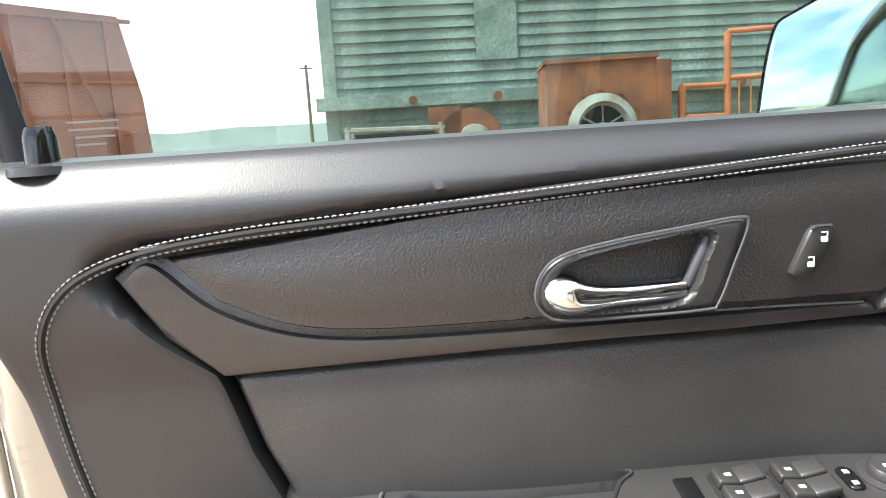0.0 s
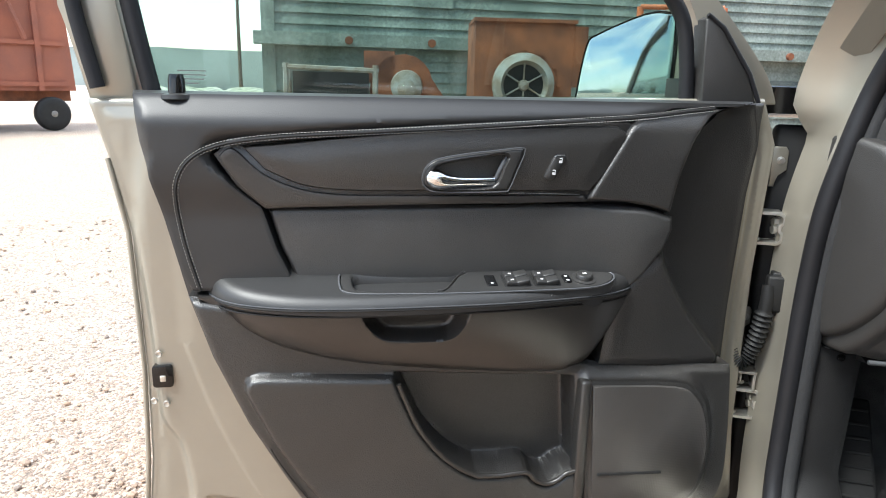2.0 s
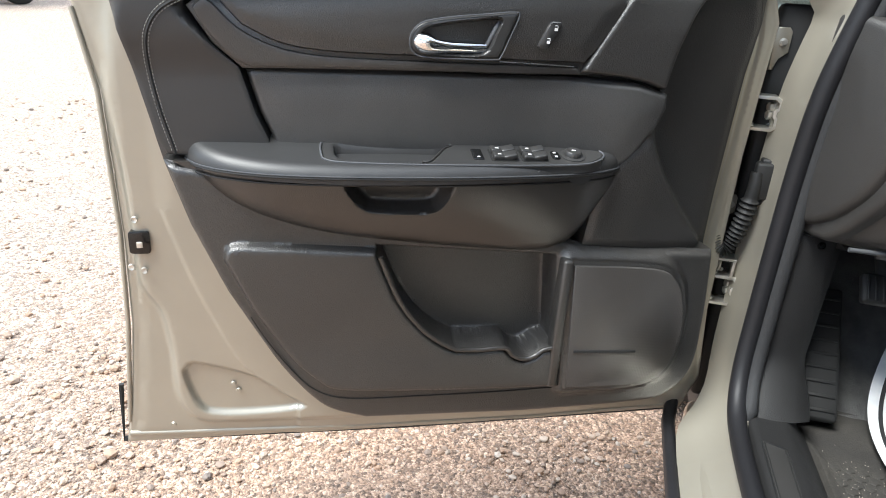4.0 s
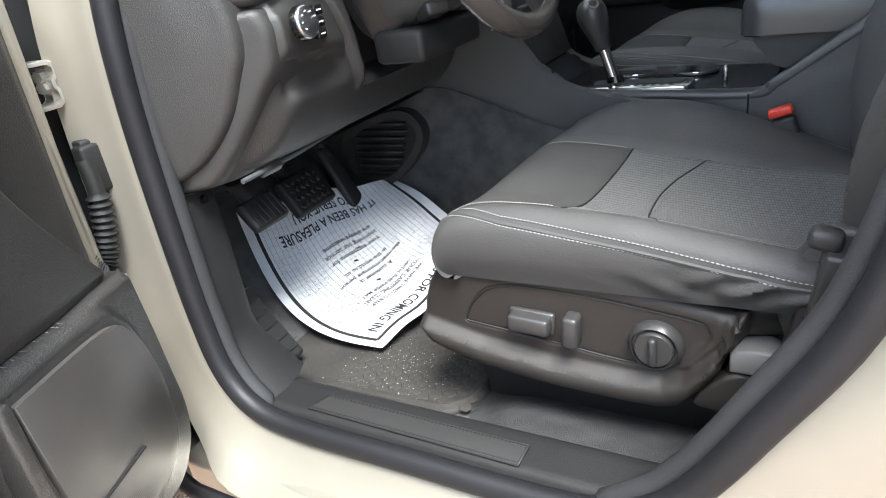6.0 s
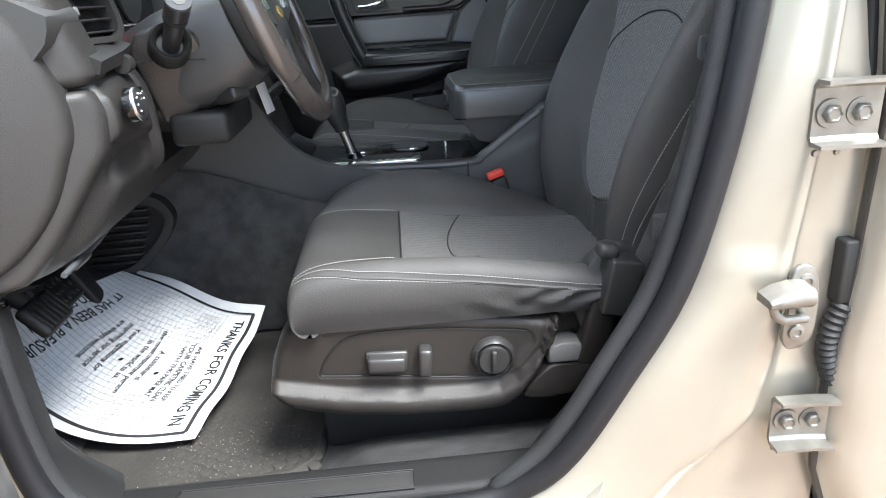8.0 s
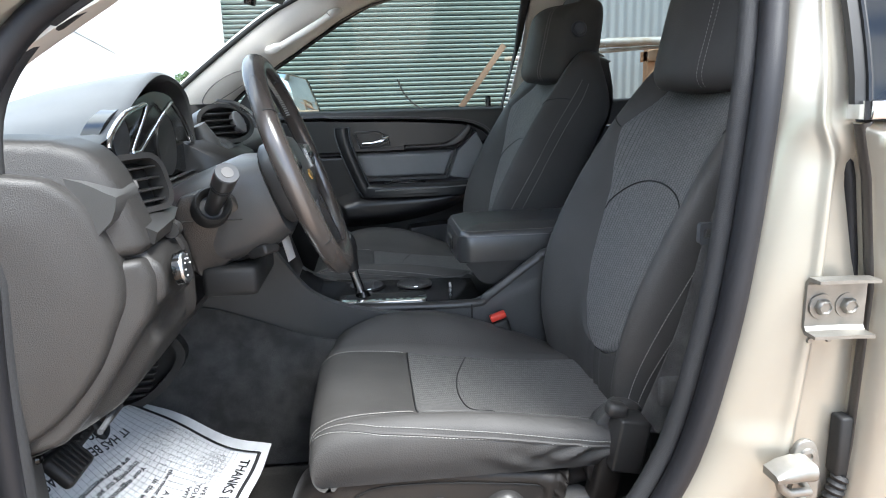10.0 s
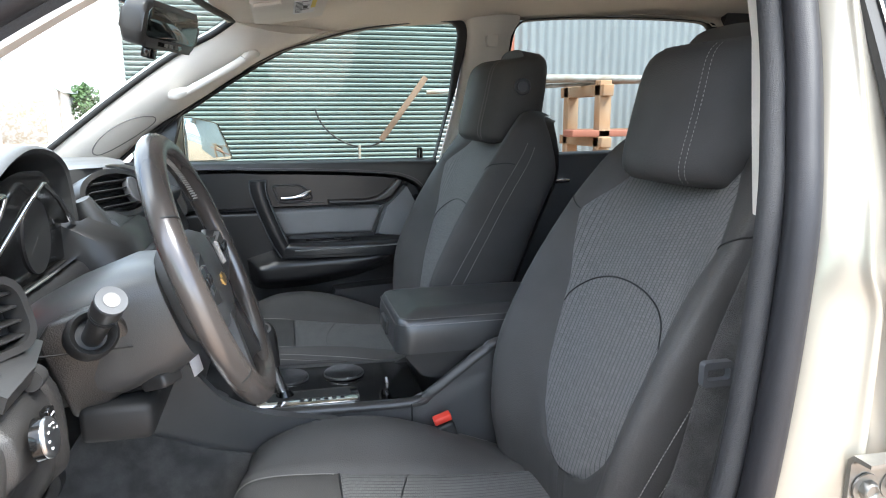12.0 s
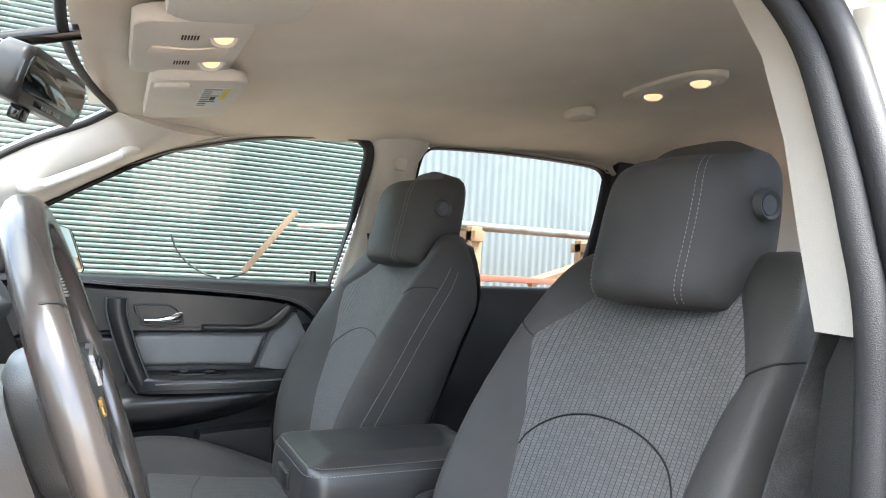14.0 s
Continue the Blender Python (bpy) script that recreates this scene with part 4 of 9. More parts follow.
def make_b_pillar():
    def f(u, v):
        z = 0.40 + u * 1.12
        x0, y0 = seal_x(max(z, 0.46))
        x1 = 1.135 - 0.035 * float(ease((z - 1.13) / 0.05)) + 0.06 * max(0.0, z - 1.3)
        x = x0 + 0.02 + (x1 - x0 - 0.02) * v
        swell = 0.012 * math.sin(min(1, v * 1.6) * math.pi) * (1 if z < 0.8 else 0.4)
        drop = 0.034 * min(1, v / 0.55) ** 0.8
        sunk = 0.018 * float(ease((v - 0.50 - 0.10 * float(ease((0.78 - z) / 0.12)) + 0.22 * float(ease((0.60 - z) / 0.10))) / 0.10)) * float(ease((1.16 - z) / 0.06))
        bead = 0.004 * math.exp(-((v - 0.47) / 0.05) ** 2)
        return (x, y0 - 0.012 - drop - swell * 0.6 + sunk - bead, z)
    part("centre_pillar", patch(f, 0, 1, 0, 1, 80, 48), PAINT, car, "champagne painted centre pillar")
    rear = [(1.155, 0.40), (1.12, 0.50), (1.118, 0.64), (1.130, 0.78), (1.134, 0.98), (1.115, 1.11), (1.098, 1.172), (2.15, 1.18), (2.15, 0.40)]

    def skin(x, z, d):
        return 0.012 - 0.035 * np.sqrt(np.clip(d / 0.03, 0, 1)) - 0.008 * ease((1.0 - abs(z - 0.85)) * 1.0)
    rd = part("rear_door", relief(rear, "y", skin, 0.02, 0.03), PAINT, car, "shut champagne rear door")
    part("door_edge_seal", tube([(x - 0.004, 0.03, z) for x, z in rear[1:7]], 0.007, 8), SEAL, rd)
    part("edge_return", tube([(x + 0.006, 0.008, z) for x, z in rear[:7]], 0.010, 8), GUNMETAL, rd)
    part("belt_moulding", slab([(1.092, 1.176), (2.15, 1.184), (2.15, 1.204), (1.092, 1.196)], "y", -0.022, 0.03, 0.004), CHROME, rd, "bright belt moulding")

    def pane(u, v):
        z = 1.192 + 0.36 * v
        return (1.098 + 0.02 * v + 1.0 * u, 0.004 + 0.17 * v ** 1.3, z)
    part("rear_window", patch(pane, 0, 1, 0, 1, 6, 10), PRIVACY, rd, "dark privacy glass")
    strip = [[Vector(pane(0, i / 12)) + Vector(d) for d in ((-0.012, 0.006, 0), (-0.012, -0.004, 0), (0.010, -0.004, 0), (0.010, 0.006, 0))] for i in range(13)]
    part("window_edge", loft(strip), RUBBER, rd, "black upright strip of the rear window")
    part("edge_line", tube([Vector(pane(0, i / 12)) + Vector((0.004, -0.005, 0)) for i in range(13)], 0.003, 6), GLOSS, rd)
    part("window_divider", tube([Vector(pane(0.115, i / 12)) + Vector((0.0, -0.002, 0)) for i in range(13)], 0.004, 6), SATIN, rd)
    # Striker and the rear door's hinges on the pillar.
    st = part("striker", slab(spline([(1.052, 0.690), (1.070, 0.692), (1.080, 0.705), (1.082, 0.745), (1.076, 0.785), (1.064, 0.796), (1.050, 0.790), (1.046, 0.770), (1.050, 0.745), (1.044, 0.715)], 4, True), "y", -0.010, -0.002, 0.002), STEEL, car, "bright zinc door striker")
    hook = [[(x, -0.010 - o, z + h) for o, h in ((0.0, -w), (0.026, -w * 0.9), (0.032, -w * 0.4), (0.032, w * 0.4), (0.026, w * 0.9), (0.0, w))] for x, z, w in ((1.058, 0.768, 0.012), (1.040, 0.768, 0.012), (1.022, 0.766, 0.010), (1.008, 0.764, 0.005))]
    part("striker_wedge", loft(hook), STEEL, st)
    part("striker_loop", tube([(1.062, -0.010, 0.738), (1.058, -0.026, 0.738), (1.030, -0.030, 0.740), (1.020, -0.030, 0.748), (1.016, -0.028, 0.762)], 0.0055, 10), STEEL, st)
    for x, z in ((1.064, 0.776), (1.060, 0.712)):
        part("bolt", lathe([(0.0, 0.0), (0.010, 0.0), (0.009, 0.003), (0.005, 0.004), (0.004, 0.002), (0.0, 0.002)], (x, -0.010, z), (0, -1, 0), 16), STEEL, st)
    for z0 in (0.932, 0.552):
        tall = 0.062
        rows = [[(x, y, z) for y, z in ((yy - 0.026, z0 - 0.004), (yy - 0.006, z0 - 0.004), (yy, z0 + 0.003), (yy, z0 + tall - 0.003), (yy - 0.006, z0 + tall + 0.004), (yy - 0.026, z0 + tall + 0.004), (yy - 0.026, z0 + tall), (yy - 0.008, z0 + tall - 0.001), (yy - 0.0045, z0 + tall - 0.006), (yy - 0.0045, z0 + 0.006), (yy - 0.008, z0 + 0.001), (yy - 0.026, z0))] for x, yy in ((1.052, 0.006), (1.064, 0.006), (1.100, 0.004), (1.122, 0.000))]
        h = part("rear_hinge", loft(rows), STEEL, car, "plated steel door hinge", sharp=30)
        for x in (1.070, 1.102):
            part("washer", lathe([(0.0, 0.0), (0.0155, 0.0), (0.0150, 0.002), (0.0, 0.002)], (x, 0.0005, z0 + 0.030), (0, -1, 0), 20), STEEL, h)
            part("bolt", lathe([(0.0, 0.0), (0.0100, 0.0), (0.0098, 0.006), (0.0075, 0.008), (0.0060, 0.006), (0.0, 0.006)], (x, -0.0015, z0 + 0.030), (0, -1, 0), 6), STEEL, h)
        for x in (1.060, 1.084):
            part("pin_end", lathe([(0.0, 0.0), (0.004, 0.0), (0.003, 0.003), (0.0, 0.003)], (x, 0.002, z0 - 0.012), (0, -1, 0), 10), STEEL, h)
    plug = part("rear_wiring_plug", box((1.112, 0.000, 0.735), (1.130, 0.022, 0.815), 0.004), RUBBER, car, "black ribbed wiring plug")
    coil = [Vector((1.124 - 0.012 * math.sin(k * 0.13), 0.006, 0.735 - 0.0042 * k)) for k in range(26)]
    part("bellows", tube(coil, [0.0125 if k % 2 else 0.0095 for k in range(26)], 12), RUBBER, plug)


make_b_pillar()


def make_front_end():
    fender = spline([(-0.06, 1.165), (-0.05, 1.0), (-0.045, 0.8), (-0.05, 0.55), (-0.055, 0.40)], 3) + [(-0.30, 0.40)] + spline([(-0.34, 0.62), (-0.50, 0.78), (-0.75, 0.80), (-0.98, 0.70), (-1.08, 0.45)], 3) + [(-1.25, 0.45), (-1.25, 0.95), (-0.6, 1.09)]
    for y0, y1 in ((-0.055, -0.01), (2 * CAR_MID + 0.01, 2 * CAR_MID + 0.055)):
        part("fender", slab(fender, "y", y0, y1, 0.015, 3), PAINT, car)
    part("wheel_arch_liner", box((-0.34, 0.0, 0.35), (-0.08, 0.20, 0.62), 0.03), RUBBER, car)
    rows = []
    for i in range(9):
        x = -1.3 + 1.24 * i / 8
        rows.append([(x - 0.10 * math.sin(math.pi * j / 12), -0.03 + (2 * CAR_MID + 0.06) * j / 12, 0.86 + 0.17 * (i / 8) ** 0.7 + 0.05 * math.sin(math.pi * j / 12)) for j in range(13)])
    part("bonnet", loft(rows, closed=False), PAINT, car, "champagne bonnet")
    part("nose", box((-1.42, 0.02, 0.35), (-1.26, 2 * CAR_MID - 0.02, 0.94), 0.05, 4), PAINT, car)
    part("cowl", box((-0.28, 0.10, 1.02), (-0.02, 2 * CAR_MID - 0.1, 1.09), 0.02), SATIN, car, "black plastic cowl")
    # Black block paints the shade of the open gap beside the hinges.
    part("gap_shade", box((-0.06, 0.012, 0.36), (-0.022, 0.11, 1.15), 0.01), RUBBER, car, "dark block put in for the shade of the gap ahead of the hinge post")
    part("bulkhead", box((-0.42, 0.0, 0.36), (-0.32, 2 * CAR_MID, 1.10), 0.02), RUBBER, car)
    part("fender_cap", slab([(-0.11, 1.16), (0.0, 1.17), (0.02, 1.215), (-0.03, 1.225)], "y", -0.02, 0.09, 0.006), GLOSS, car)
    # Hinges of the front door on their post, the check strap and the wiring bellows.
    for z0 in (0.942, 0.604):
        tall = 0.060
        loop = [(-0.034, z0), (0.028, z0), (0.036, z0 + 0.006), (0.036, z0 + 0.022), (0.031, z0 + 0.027), (0.031, z0 + 0.034), (0.038, z0 + 0.039), (0.038, z0 + tall - 0.006), (0.030, z0 + tall), (-0.034, z0 + tall)]
        leaf = [(-0.034, z0 + tall - 0.005), (0.028, z0 + tall - 0.005), (0.0335, z0 + tall - 0.010), (0.0335, z0 + 0.041), (0.0265, z0 + 0.036), (0.0265, z0 + 0.025), (0.0315, z0 + 0.020), (0.0315, z0 + 0.009), (0.026, z0 + 0.005), (-0.034, z0 + 0.005)]
        h = part("front_hinge", slab(loop + leaf, "x", 0.0, 0.036, 0.0008), ZINC, car, "bright plated steel front hinge")
        for dz in (0.022, 0.036):
            part("bolt", lathe([(0.0, 0.0), (0.011, 0.0), (0.011, 0.003), (0.008, 0.004), (0.008, 0.011), (0.0, 0.012)], (0.016, 0.030, z0 + dz + 0.004), (0.3, -1, 0), 6), ZINC, h)
        for dz in (0.006, tall - 0.001):
            part("pin", lathe([(0.0, 0.0), (0.009, 0.0), (0.008, 0.004), (0.0, 0.005)], (0.020, -0.006, z0 + dz), (0, 0, 1), 12), ZINC, h)
    for y, z, w, tall in ((0.022, 1.040, 0.026, 0.072), (0.000, 0.752, 0.022, 0.058)):
        tab = part("fender_bracket", slab([(y - w * 0.4, z), (y - w * 0.1, z), (y, z + tall * 0.3), (y + w * 0.6, z + tall * 0.42), (y + w * 0.6, z + tall * 0.9), (y + w * 0.4, z + tall), (y - w * 0.5, z + tall)], "x", -0.022, -0.016, 0.002), PAINT, car)
        part("bolt", lathe([(0.0, 0.0), (0.007, 0.0), (0.007, 0.002), (0.004, 0.003), (0.004, 0.005), (0.0, 0.005)], (-0.016, y + w * 0.15, z + tall * 0.66), (1, 0, 0), 12), ZINC, tab)
    spring = [Vector((0.028 + 0.009 * math.cos(a), -0.018 + 0.022 * a / 25, 0.682 + 0.009 * math.sin(a))) for a in np.linspace(0, 25, 60)]
    part("check_spring", tube(spring, 0.0022, 6), ZINC, car)
    part("check_bracket", joined(box((0.002, -0.034, 0.696), (0.040, 0.026, 0.701), 0.001), box((0.004, 0.020, 0.664), (0.040, 0.025, 0.700), 0.001)), ZINC, car)
    plug = part("wiring_plug", joined(box((0.030, 0.018, 0.824), (0.054, 0.048, 0.890), 0.005), box((0.024, 0.026, 0.814), (0.046, 0.054, 0.896), 0.004)), RUBBER, car, "black wiring plug with ribbed bellows")
    path = spline([(0.046, 0.022, 0.872), (0.050, 0.022, 0.845), (0.050, 0.020, 0.815), (0.047, 0.016, 0.780), (0.044, 0.009, 0.748), (0.044, -0.001, 0.727), (0.046, -0.013, 0.722), (0.050, -0.024, 0.734), (0.052, -0.030, 0.752)], 7)
    part("bellows", tube(path, [0.0105 + 0.0015 * k / 12 if k < 13 else (0.0165 if k % 2 else 0.0115) for k in range(len(path))], 12), RUBBER, plug)
    part("wiring_sleeve", tube([(0.052, -0.030, 0.752), (0.054, -0.026, 0.780), (0.056, -0.018, 0.800)], [0.013, 0.008, 0.003], 10), RUBBER, plug)


make_front_end()


def make_sill_and_floor():
    sill = part("sill_trim", relief(rounded(0.11, 0.058, 1.0, 0.205, 0.03), "z", lambda x, y, d: 0.435 + 0.033 * ease(d / 0.02) - 0.05 * ease((y - 0.135) / 0.06) + 0.12 * ease((x - 0.72) / 0.3) * ease((0.17 - y) / 0.1), 0.01, 0.40), SILLPLASTIC, car, "black plastic sill cover")
    outline = [(0.262, 0.083), (0.602, 0.078), (0.602, 0.116), (0.275, 0.121)]
    plate = part("scuff_plate", slab(outline, "z", 0.466, 0.4715, 0.002), SATIN, sill, "flush black scuff plate")
    for g in (1.0, 0.93):
        part("groove", tube([(0.435 + (x - 0.435) * (1 - (1 - g) * 0.25), 0.0995 + (y - 0.0995) * (1 - (1 - g) * 3), 0.4715) for x, y in outline + outline[:1]], 0.0012, 6), RUBBER, plate)
    ramp = []
    for i in range(24):
        x = 0.45 + 0.62 * i / 23
        up = float(ease((x - 0.45) / 0.10))
        ramp.append([(x, 0.135 + 0.21 * j / 10, 0.396 + up * (0.066 - 0.050 * float(ease(j / 8)) + 0.05 * float(ease((x - 0.75) / 0.3)) * (1 - j / 10)) + 0.002 * noise.noise((x * 9, j, 0))) for j in range(11)])
    part("side_carpet", loft(ramp, closed=False), SHADEDCARPET, car, "grey carpet rising to the sill, darkened for the shade there", sharp=180)
    part("sill_rubber", tube([(0.02, -0.03, 0.40), (0.12, -0.044, 0.376), (0.3, -0.046, 0.372), (0.9, -0.046, 0.372)], 0.013, 8), SEAL, car, "black rubber strip below the sill")
    part("rocker", box((0.05, -0.01, 0.26), (2.0, 0.07, 0.40), 0.02, 3), PAINT, car)
    part("rocker", box((-0.05, 2 * CAR_MID - 0.07, 0.26), (2.0, 2 * CAR_MID + 0.025, 0.42), 0.02, 3), PAINT, car)
    rows = []
    for i in range(25):
        t = i / 24
        z = 0.803 - 0.335 * t
        x = 0.104 + 0.012 * t + 0.10 * max(0.0, t - 0.72) ** 1.4 * 4
        inner = 0.178 - 0.010 * t + 0.016 * float(ease((t - 0.75) / 0.25))
        top = 0.014 * float(ease((0.06 - t) / 0.06))
        rows.append([(x - 0.06, 0.066, z), (x - top, 0.076, z), (x + 0.006 - top, 0.088, z), (x + 0.008 - top, 0.115, z), (x + 0.004 - top, 0.148, z - 0.3 * top), (x - 0.010 - top, inner - 0.006, z - 0.6 * top), (x - 0.030, inner, z - 0.6 * top), (-0.30, inner + 0.004, z), (-0.30, 0.066, z)])
    kp = part("kick_panel", loft(rows), SILLPLASTIC, car, "black plastic kick panel beside the door seal", sharp=60)
    part("kick_clip", lathe([(0.0, 0.0), (0.007, 0.0), (0.005, 0.004), (0.0, 0.004)], (0.112, 0.135, 0.775), (1, 0, 0), 12), GLOSS, kp)
    rows = []
    for i in range(30):
        x = -0.33 + 2.8 * i / 29
        z = 0.395 + 0.36 * max(0.0, (0.02 - x) / 0.35) ** 1.0
        rows.append([(x, 0.12 + 1.52 * j / 10, z + 0.004 * noise.noise((x * 6, j, 0))) for j in range(11)])
    part("floor_carpet", loft(rows, closed=False), CARPET, car, "dark grey carpet", sharp=180)
    part("kick_panel", box((-0.36, 1.645, 0.38), (0.16, 1.70, 0.98), 0.01), SILLPLASTIC, car)
    part("bulkhead", box((-0.39, 0.05, 0.38), (-0.35, 1.70, 1.05), 0.005), RUBBER, car)
    part("floor_pan", box((-0.3, 0.03, 0.27), (2.4, 2 * CAR_MID - 0.03, 0.385), 0.02), RUBBER, car)
    part("sill_inner", box((0.10, 1.60, 0.39), (1.0, 1.70, 0.47), 0.02), PLASTIC, car)
    # Upright trim of the near centre pillar: pale above, black below.
    rows = []
    for z, ox, oy, ix, iy in ((1.206, 1.026, 0.098, 1.046, 0.162), (1.30, 1.040, 0.128, 1.060, 0.194), (1.40, 1.058, 0.166, 1.074, 0.225), (1.50, 1.064, 0.205, 1.080, 0.262), (1.58, 1.045, 0.235, 1.06, 0.295)):
        rows.append([(ox, oy - 0.02, z), (ox, oy, z), (ox + 0.006, oy + 0.024, z), (ix, iy, z), (ix + 0.012, iy + 0.004, z), (ix + 0.10, iy - 0.01, z), (ox + 0.11, oy - 0.03, z)])
    part("upper_pillar_trim", loft(rows), PILLAR, car, "light grey upper pillar trim")
    low = []
    for z in (0.48, 0.60, 0.75, 0.90, 1.05, 1.17, 1.198, 1.207):
        x, y = seal_x(z)
        k = 0.010 * float(ease((z - 1.17) / 0.037))
        low.append([(x + 0.006 + k, 0.062 + k, z), (x + 0.014 + k, 0.094, z), (x + 0.03, 0.130 - k, z), (x + 0.05, 0.158 - k, z), (x + 0.12, 0.150, z), (x + 0.13, 0.05, z)])
    part("lower_pillar_trim", loft(low), PLASTIC, car, "black lower pillar trim")


make_sill_and_floor()


def roof_z(x):
    return float(np.interp(x, [0.36, 0.60, 0.9, 1.3, 1.7, 2.4], [1.572, 1.598, 1.632, 1.66, 1.685, 1.69]))


def mirrored(p, far):
    return Vector((p[0], 2 * CAR_MID - p[1] if far else p[1], p[2]))


def make_roof():
    def liner(u, v):
        x = 0.44 + 2.15 * u
        y = CAR_MID + (0.70 - 0.02 * u) * v
        return (x - 0.07 * (1 - v * v) * (1 - u) ** 3, y, roof_z(x) - 0.06 * abs(v) ** 4)
    part("headliner", patch(liner, 0, 1, -1, 1, 34, 30), LINER, car, "beige cloth headliner")
    rings = []
    for i in range(25):
        x, y, z = liner(0.05 + 0.95 * i / 24, -1)
        rings.append([Vector(p) for p in ((x, y + 0.01, z + 0.010), (x, 0.20, z - 0.014), (x, 0.182, z + 0.0), (x, 0.17, z + 0.05), (x, y + 0.02, z + 0.06))])
    part("cant_rail", loft(rings), LINER, car)
    rows = []
    for i in range(16):
        x = 0.37 + 2.85 * i / 15
        rows.append([(x, 0.10 + 1.55 * j / 12, roof_z(x) + 0.03 + 0.03 * math.sin(math.pi * j / 12)) for j in range(13)])
    part("roof_skin", loft(rows, closed=False), PAINT, car)
    # Windscreen pillars, pale inside, from the door seal to the edge of the windscreen.
    seal_line = spline([(0.02, 0.105, 1.13), (0.18, 0.130, 1.266), (0.30, 0.145, 1.339), (0.41, 0.160, 1.409), (0.56, 0.180, 1.495), (0.72, 0.192, 1.555)], 4)
    glass_line = spline([(-0.22, 0.245, 1.10), (-0.02, 0.255, 1.258), (0.12, 0.258, 1.367), (0.264, 0.262, 1.469), (0.37, 0.272, 1.524), (0.430, 0.302, 1.560)], 4)
    for far in (False, True):
        rings, outer = [], []
        for d, g in zip(seal_line, glass_line):
            d, g = Vector(d) + (Vector((-0.004, -0.026, 0.008)) if far else Vector((-0.006, 0.004, 0.012))), Vector(g)
            mid = [d.lerp(g, t) + Vector((0.2, 0.55, -0.55)) * 0.05 * math.sin(math.pi * t) ** 0.8 for t in (0.0, 0.12, 0.3, 0.5, 0.7, 0.88, 1.0)]
            rings.append([mirrored(p, far) for p in mid + [g + Vector((-0.005, -0.02, 0.015)), d + Vector((-0.02, 0.0, 0.02))]])
            d = d if far else d + Vector((-0.014, -0.004, 0.026))
            outer.append([mirrored(p, far) for p in (d + Vector((0.0, -0.02, 0.004)), d + Vector((-0.015, -0.055, 0.022)), d.lerp(g, 0.5) + Vector((0.0, -0.075, 0.012)), g + Vector((0.008, -0.055, 0.0)), g + Vector((0.004, -0.025, -0.002)), d + Vector((-0.022, 0.002, 0.020)))])
        pil = part("windscreen_pillar_trim", loft(rings), PILLAR, car, "pale grey windscreen pillar trim")
        part("windscreen_pillar", loft(outer), PAINT, car)
        if far:
            edge = [mirrored(Vector(d) + Vector((0.0, -0.020, 0.003)), far) for d in seal_line]
            part("window_seal", tube(edge[:-3], 0.006, 8), SEAL, car, "thin black seal along the pillar")
            bar = spline([(0.255, 1.545, 1.375), (0.262, 1.515, 1.372), (0.285, 1.492, 1.372), (0.35, 1.482, 1.405), (0.42, 1.480, 1.444), (0.455, 1.488, 1.466), (0.475, 1.51, 1.480), (0.478, 1.545, 1.486)], 6)
            gh = part("grab_handle", tube(bar, [0.013 + 0.005 * abs(2 * k / (len(bar) - 1) - 1) ** 2 for k in range(len(bar))], 12, 0.8), PILLAR, pil, "pale grab handle")
            for p, q in ((bar[8], bar[14]), (bar[-14], bar[-8])):
                p, q, lift = Vector(p), Vector(q), Vector((0, -0.005, 0))
                part("screw_cover", tube([p + lift, p.lerp(q, 0.5) + lift * 1.6, q + lift], [0.011, 0.0145, 0.011], 10), PILLAR, gh)
            loop = []
            for a in np.linspace(0, 2 * math.pi, 40):
                q = rings[min(len(rings) - 1, int(5.2 + 2.0 * math.cos(a)))]
                q2 = rings[min(len(rings) - 1, int(5.2 + 2.0 * math.cos(a)) + 1)]
                f, w = (5.2 + 2.0 * math.cos(a)) % 1.0, 3.0 + 1.1 * math.sin(a)
                k, e = int(w), w % 1.0
                loop.append(q[k].lerp(q[k + 1], e).lerp(q2[k].lerp(q2[k + 1], e), f) + Vector((0, -0.001, 0)))
            part("tweeter_cover", tube(loop, 0.0016, 6), COVER, pil)

    # Windscreen.
    def glass_at(u, v):
        k = u * (len(glass_line) - 1)
        i = min(int(k), len(glass_line) - 2)
        p = Vector(glass_line[i]).lerp(Vector(glass_line[i + 1]), k - i)
        return (p.x - (0.22 - 0.15 * u) * (1 - v * v), CAR_MID + v * (CAR_MID - p.y), p.z + 0.004)
    ws = part("windscreen", patch(glass_at, 0, 1, -1, 1, 20, 20), SCREEN, car, "clear windscreen")
    ws.visible_shadow = False
    border = [glass_at(i / 20, -1) for i in range(21)] + [glass_at(1.0, -1 + 2 * i / 30) for i in range(1, 31)] + [glass_at(1 - i / 20, 1) for i in range(1, 21)]
    part("windscreen_band", tube([Vector(p) + Vector((0.003, 0, -0.003)) for p in border], 0.008, 8), RUBBER, car, "black band round the windscreen")


make_roof()


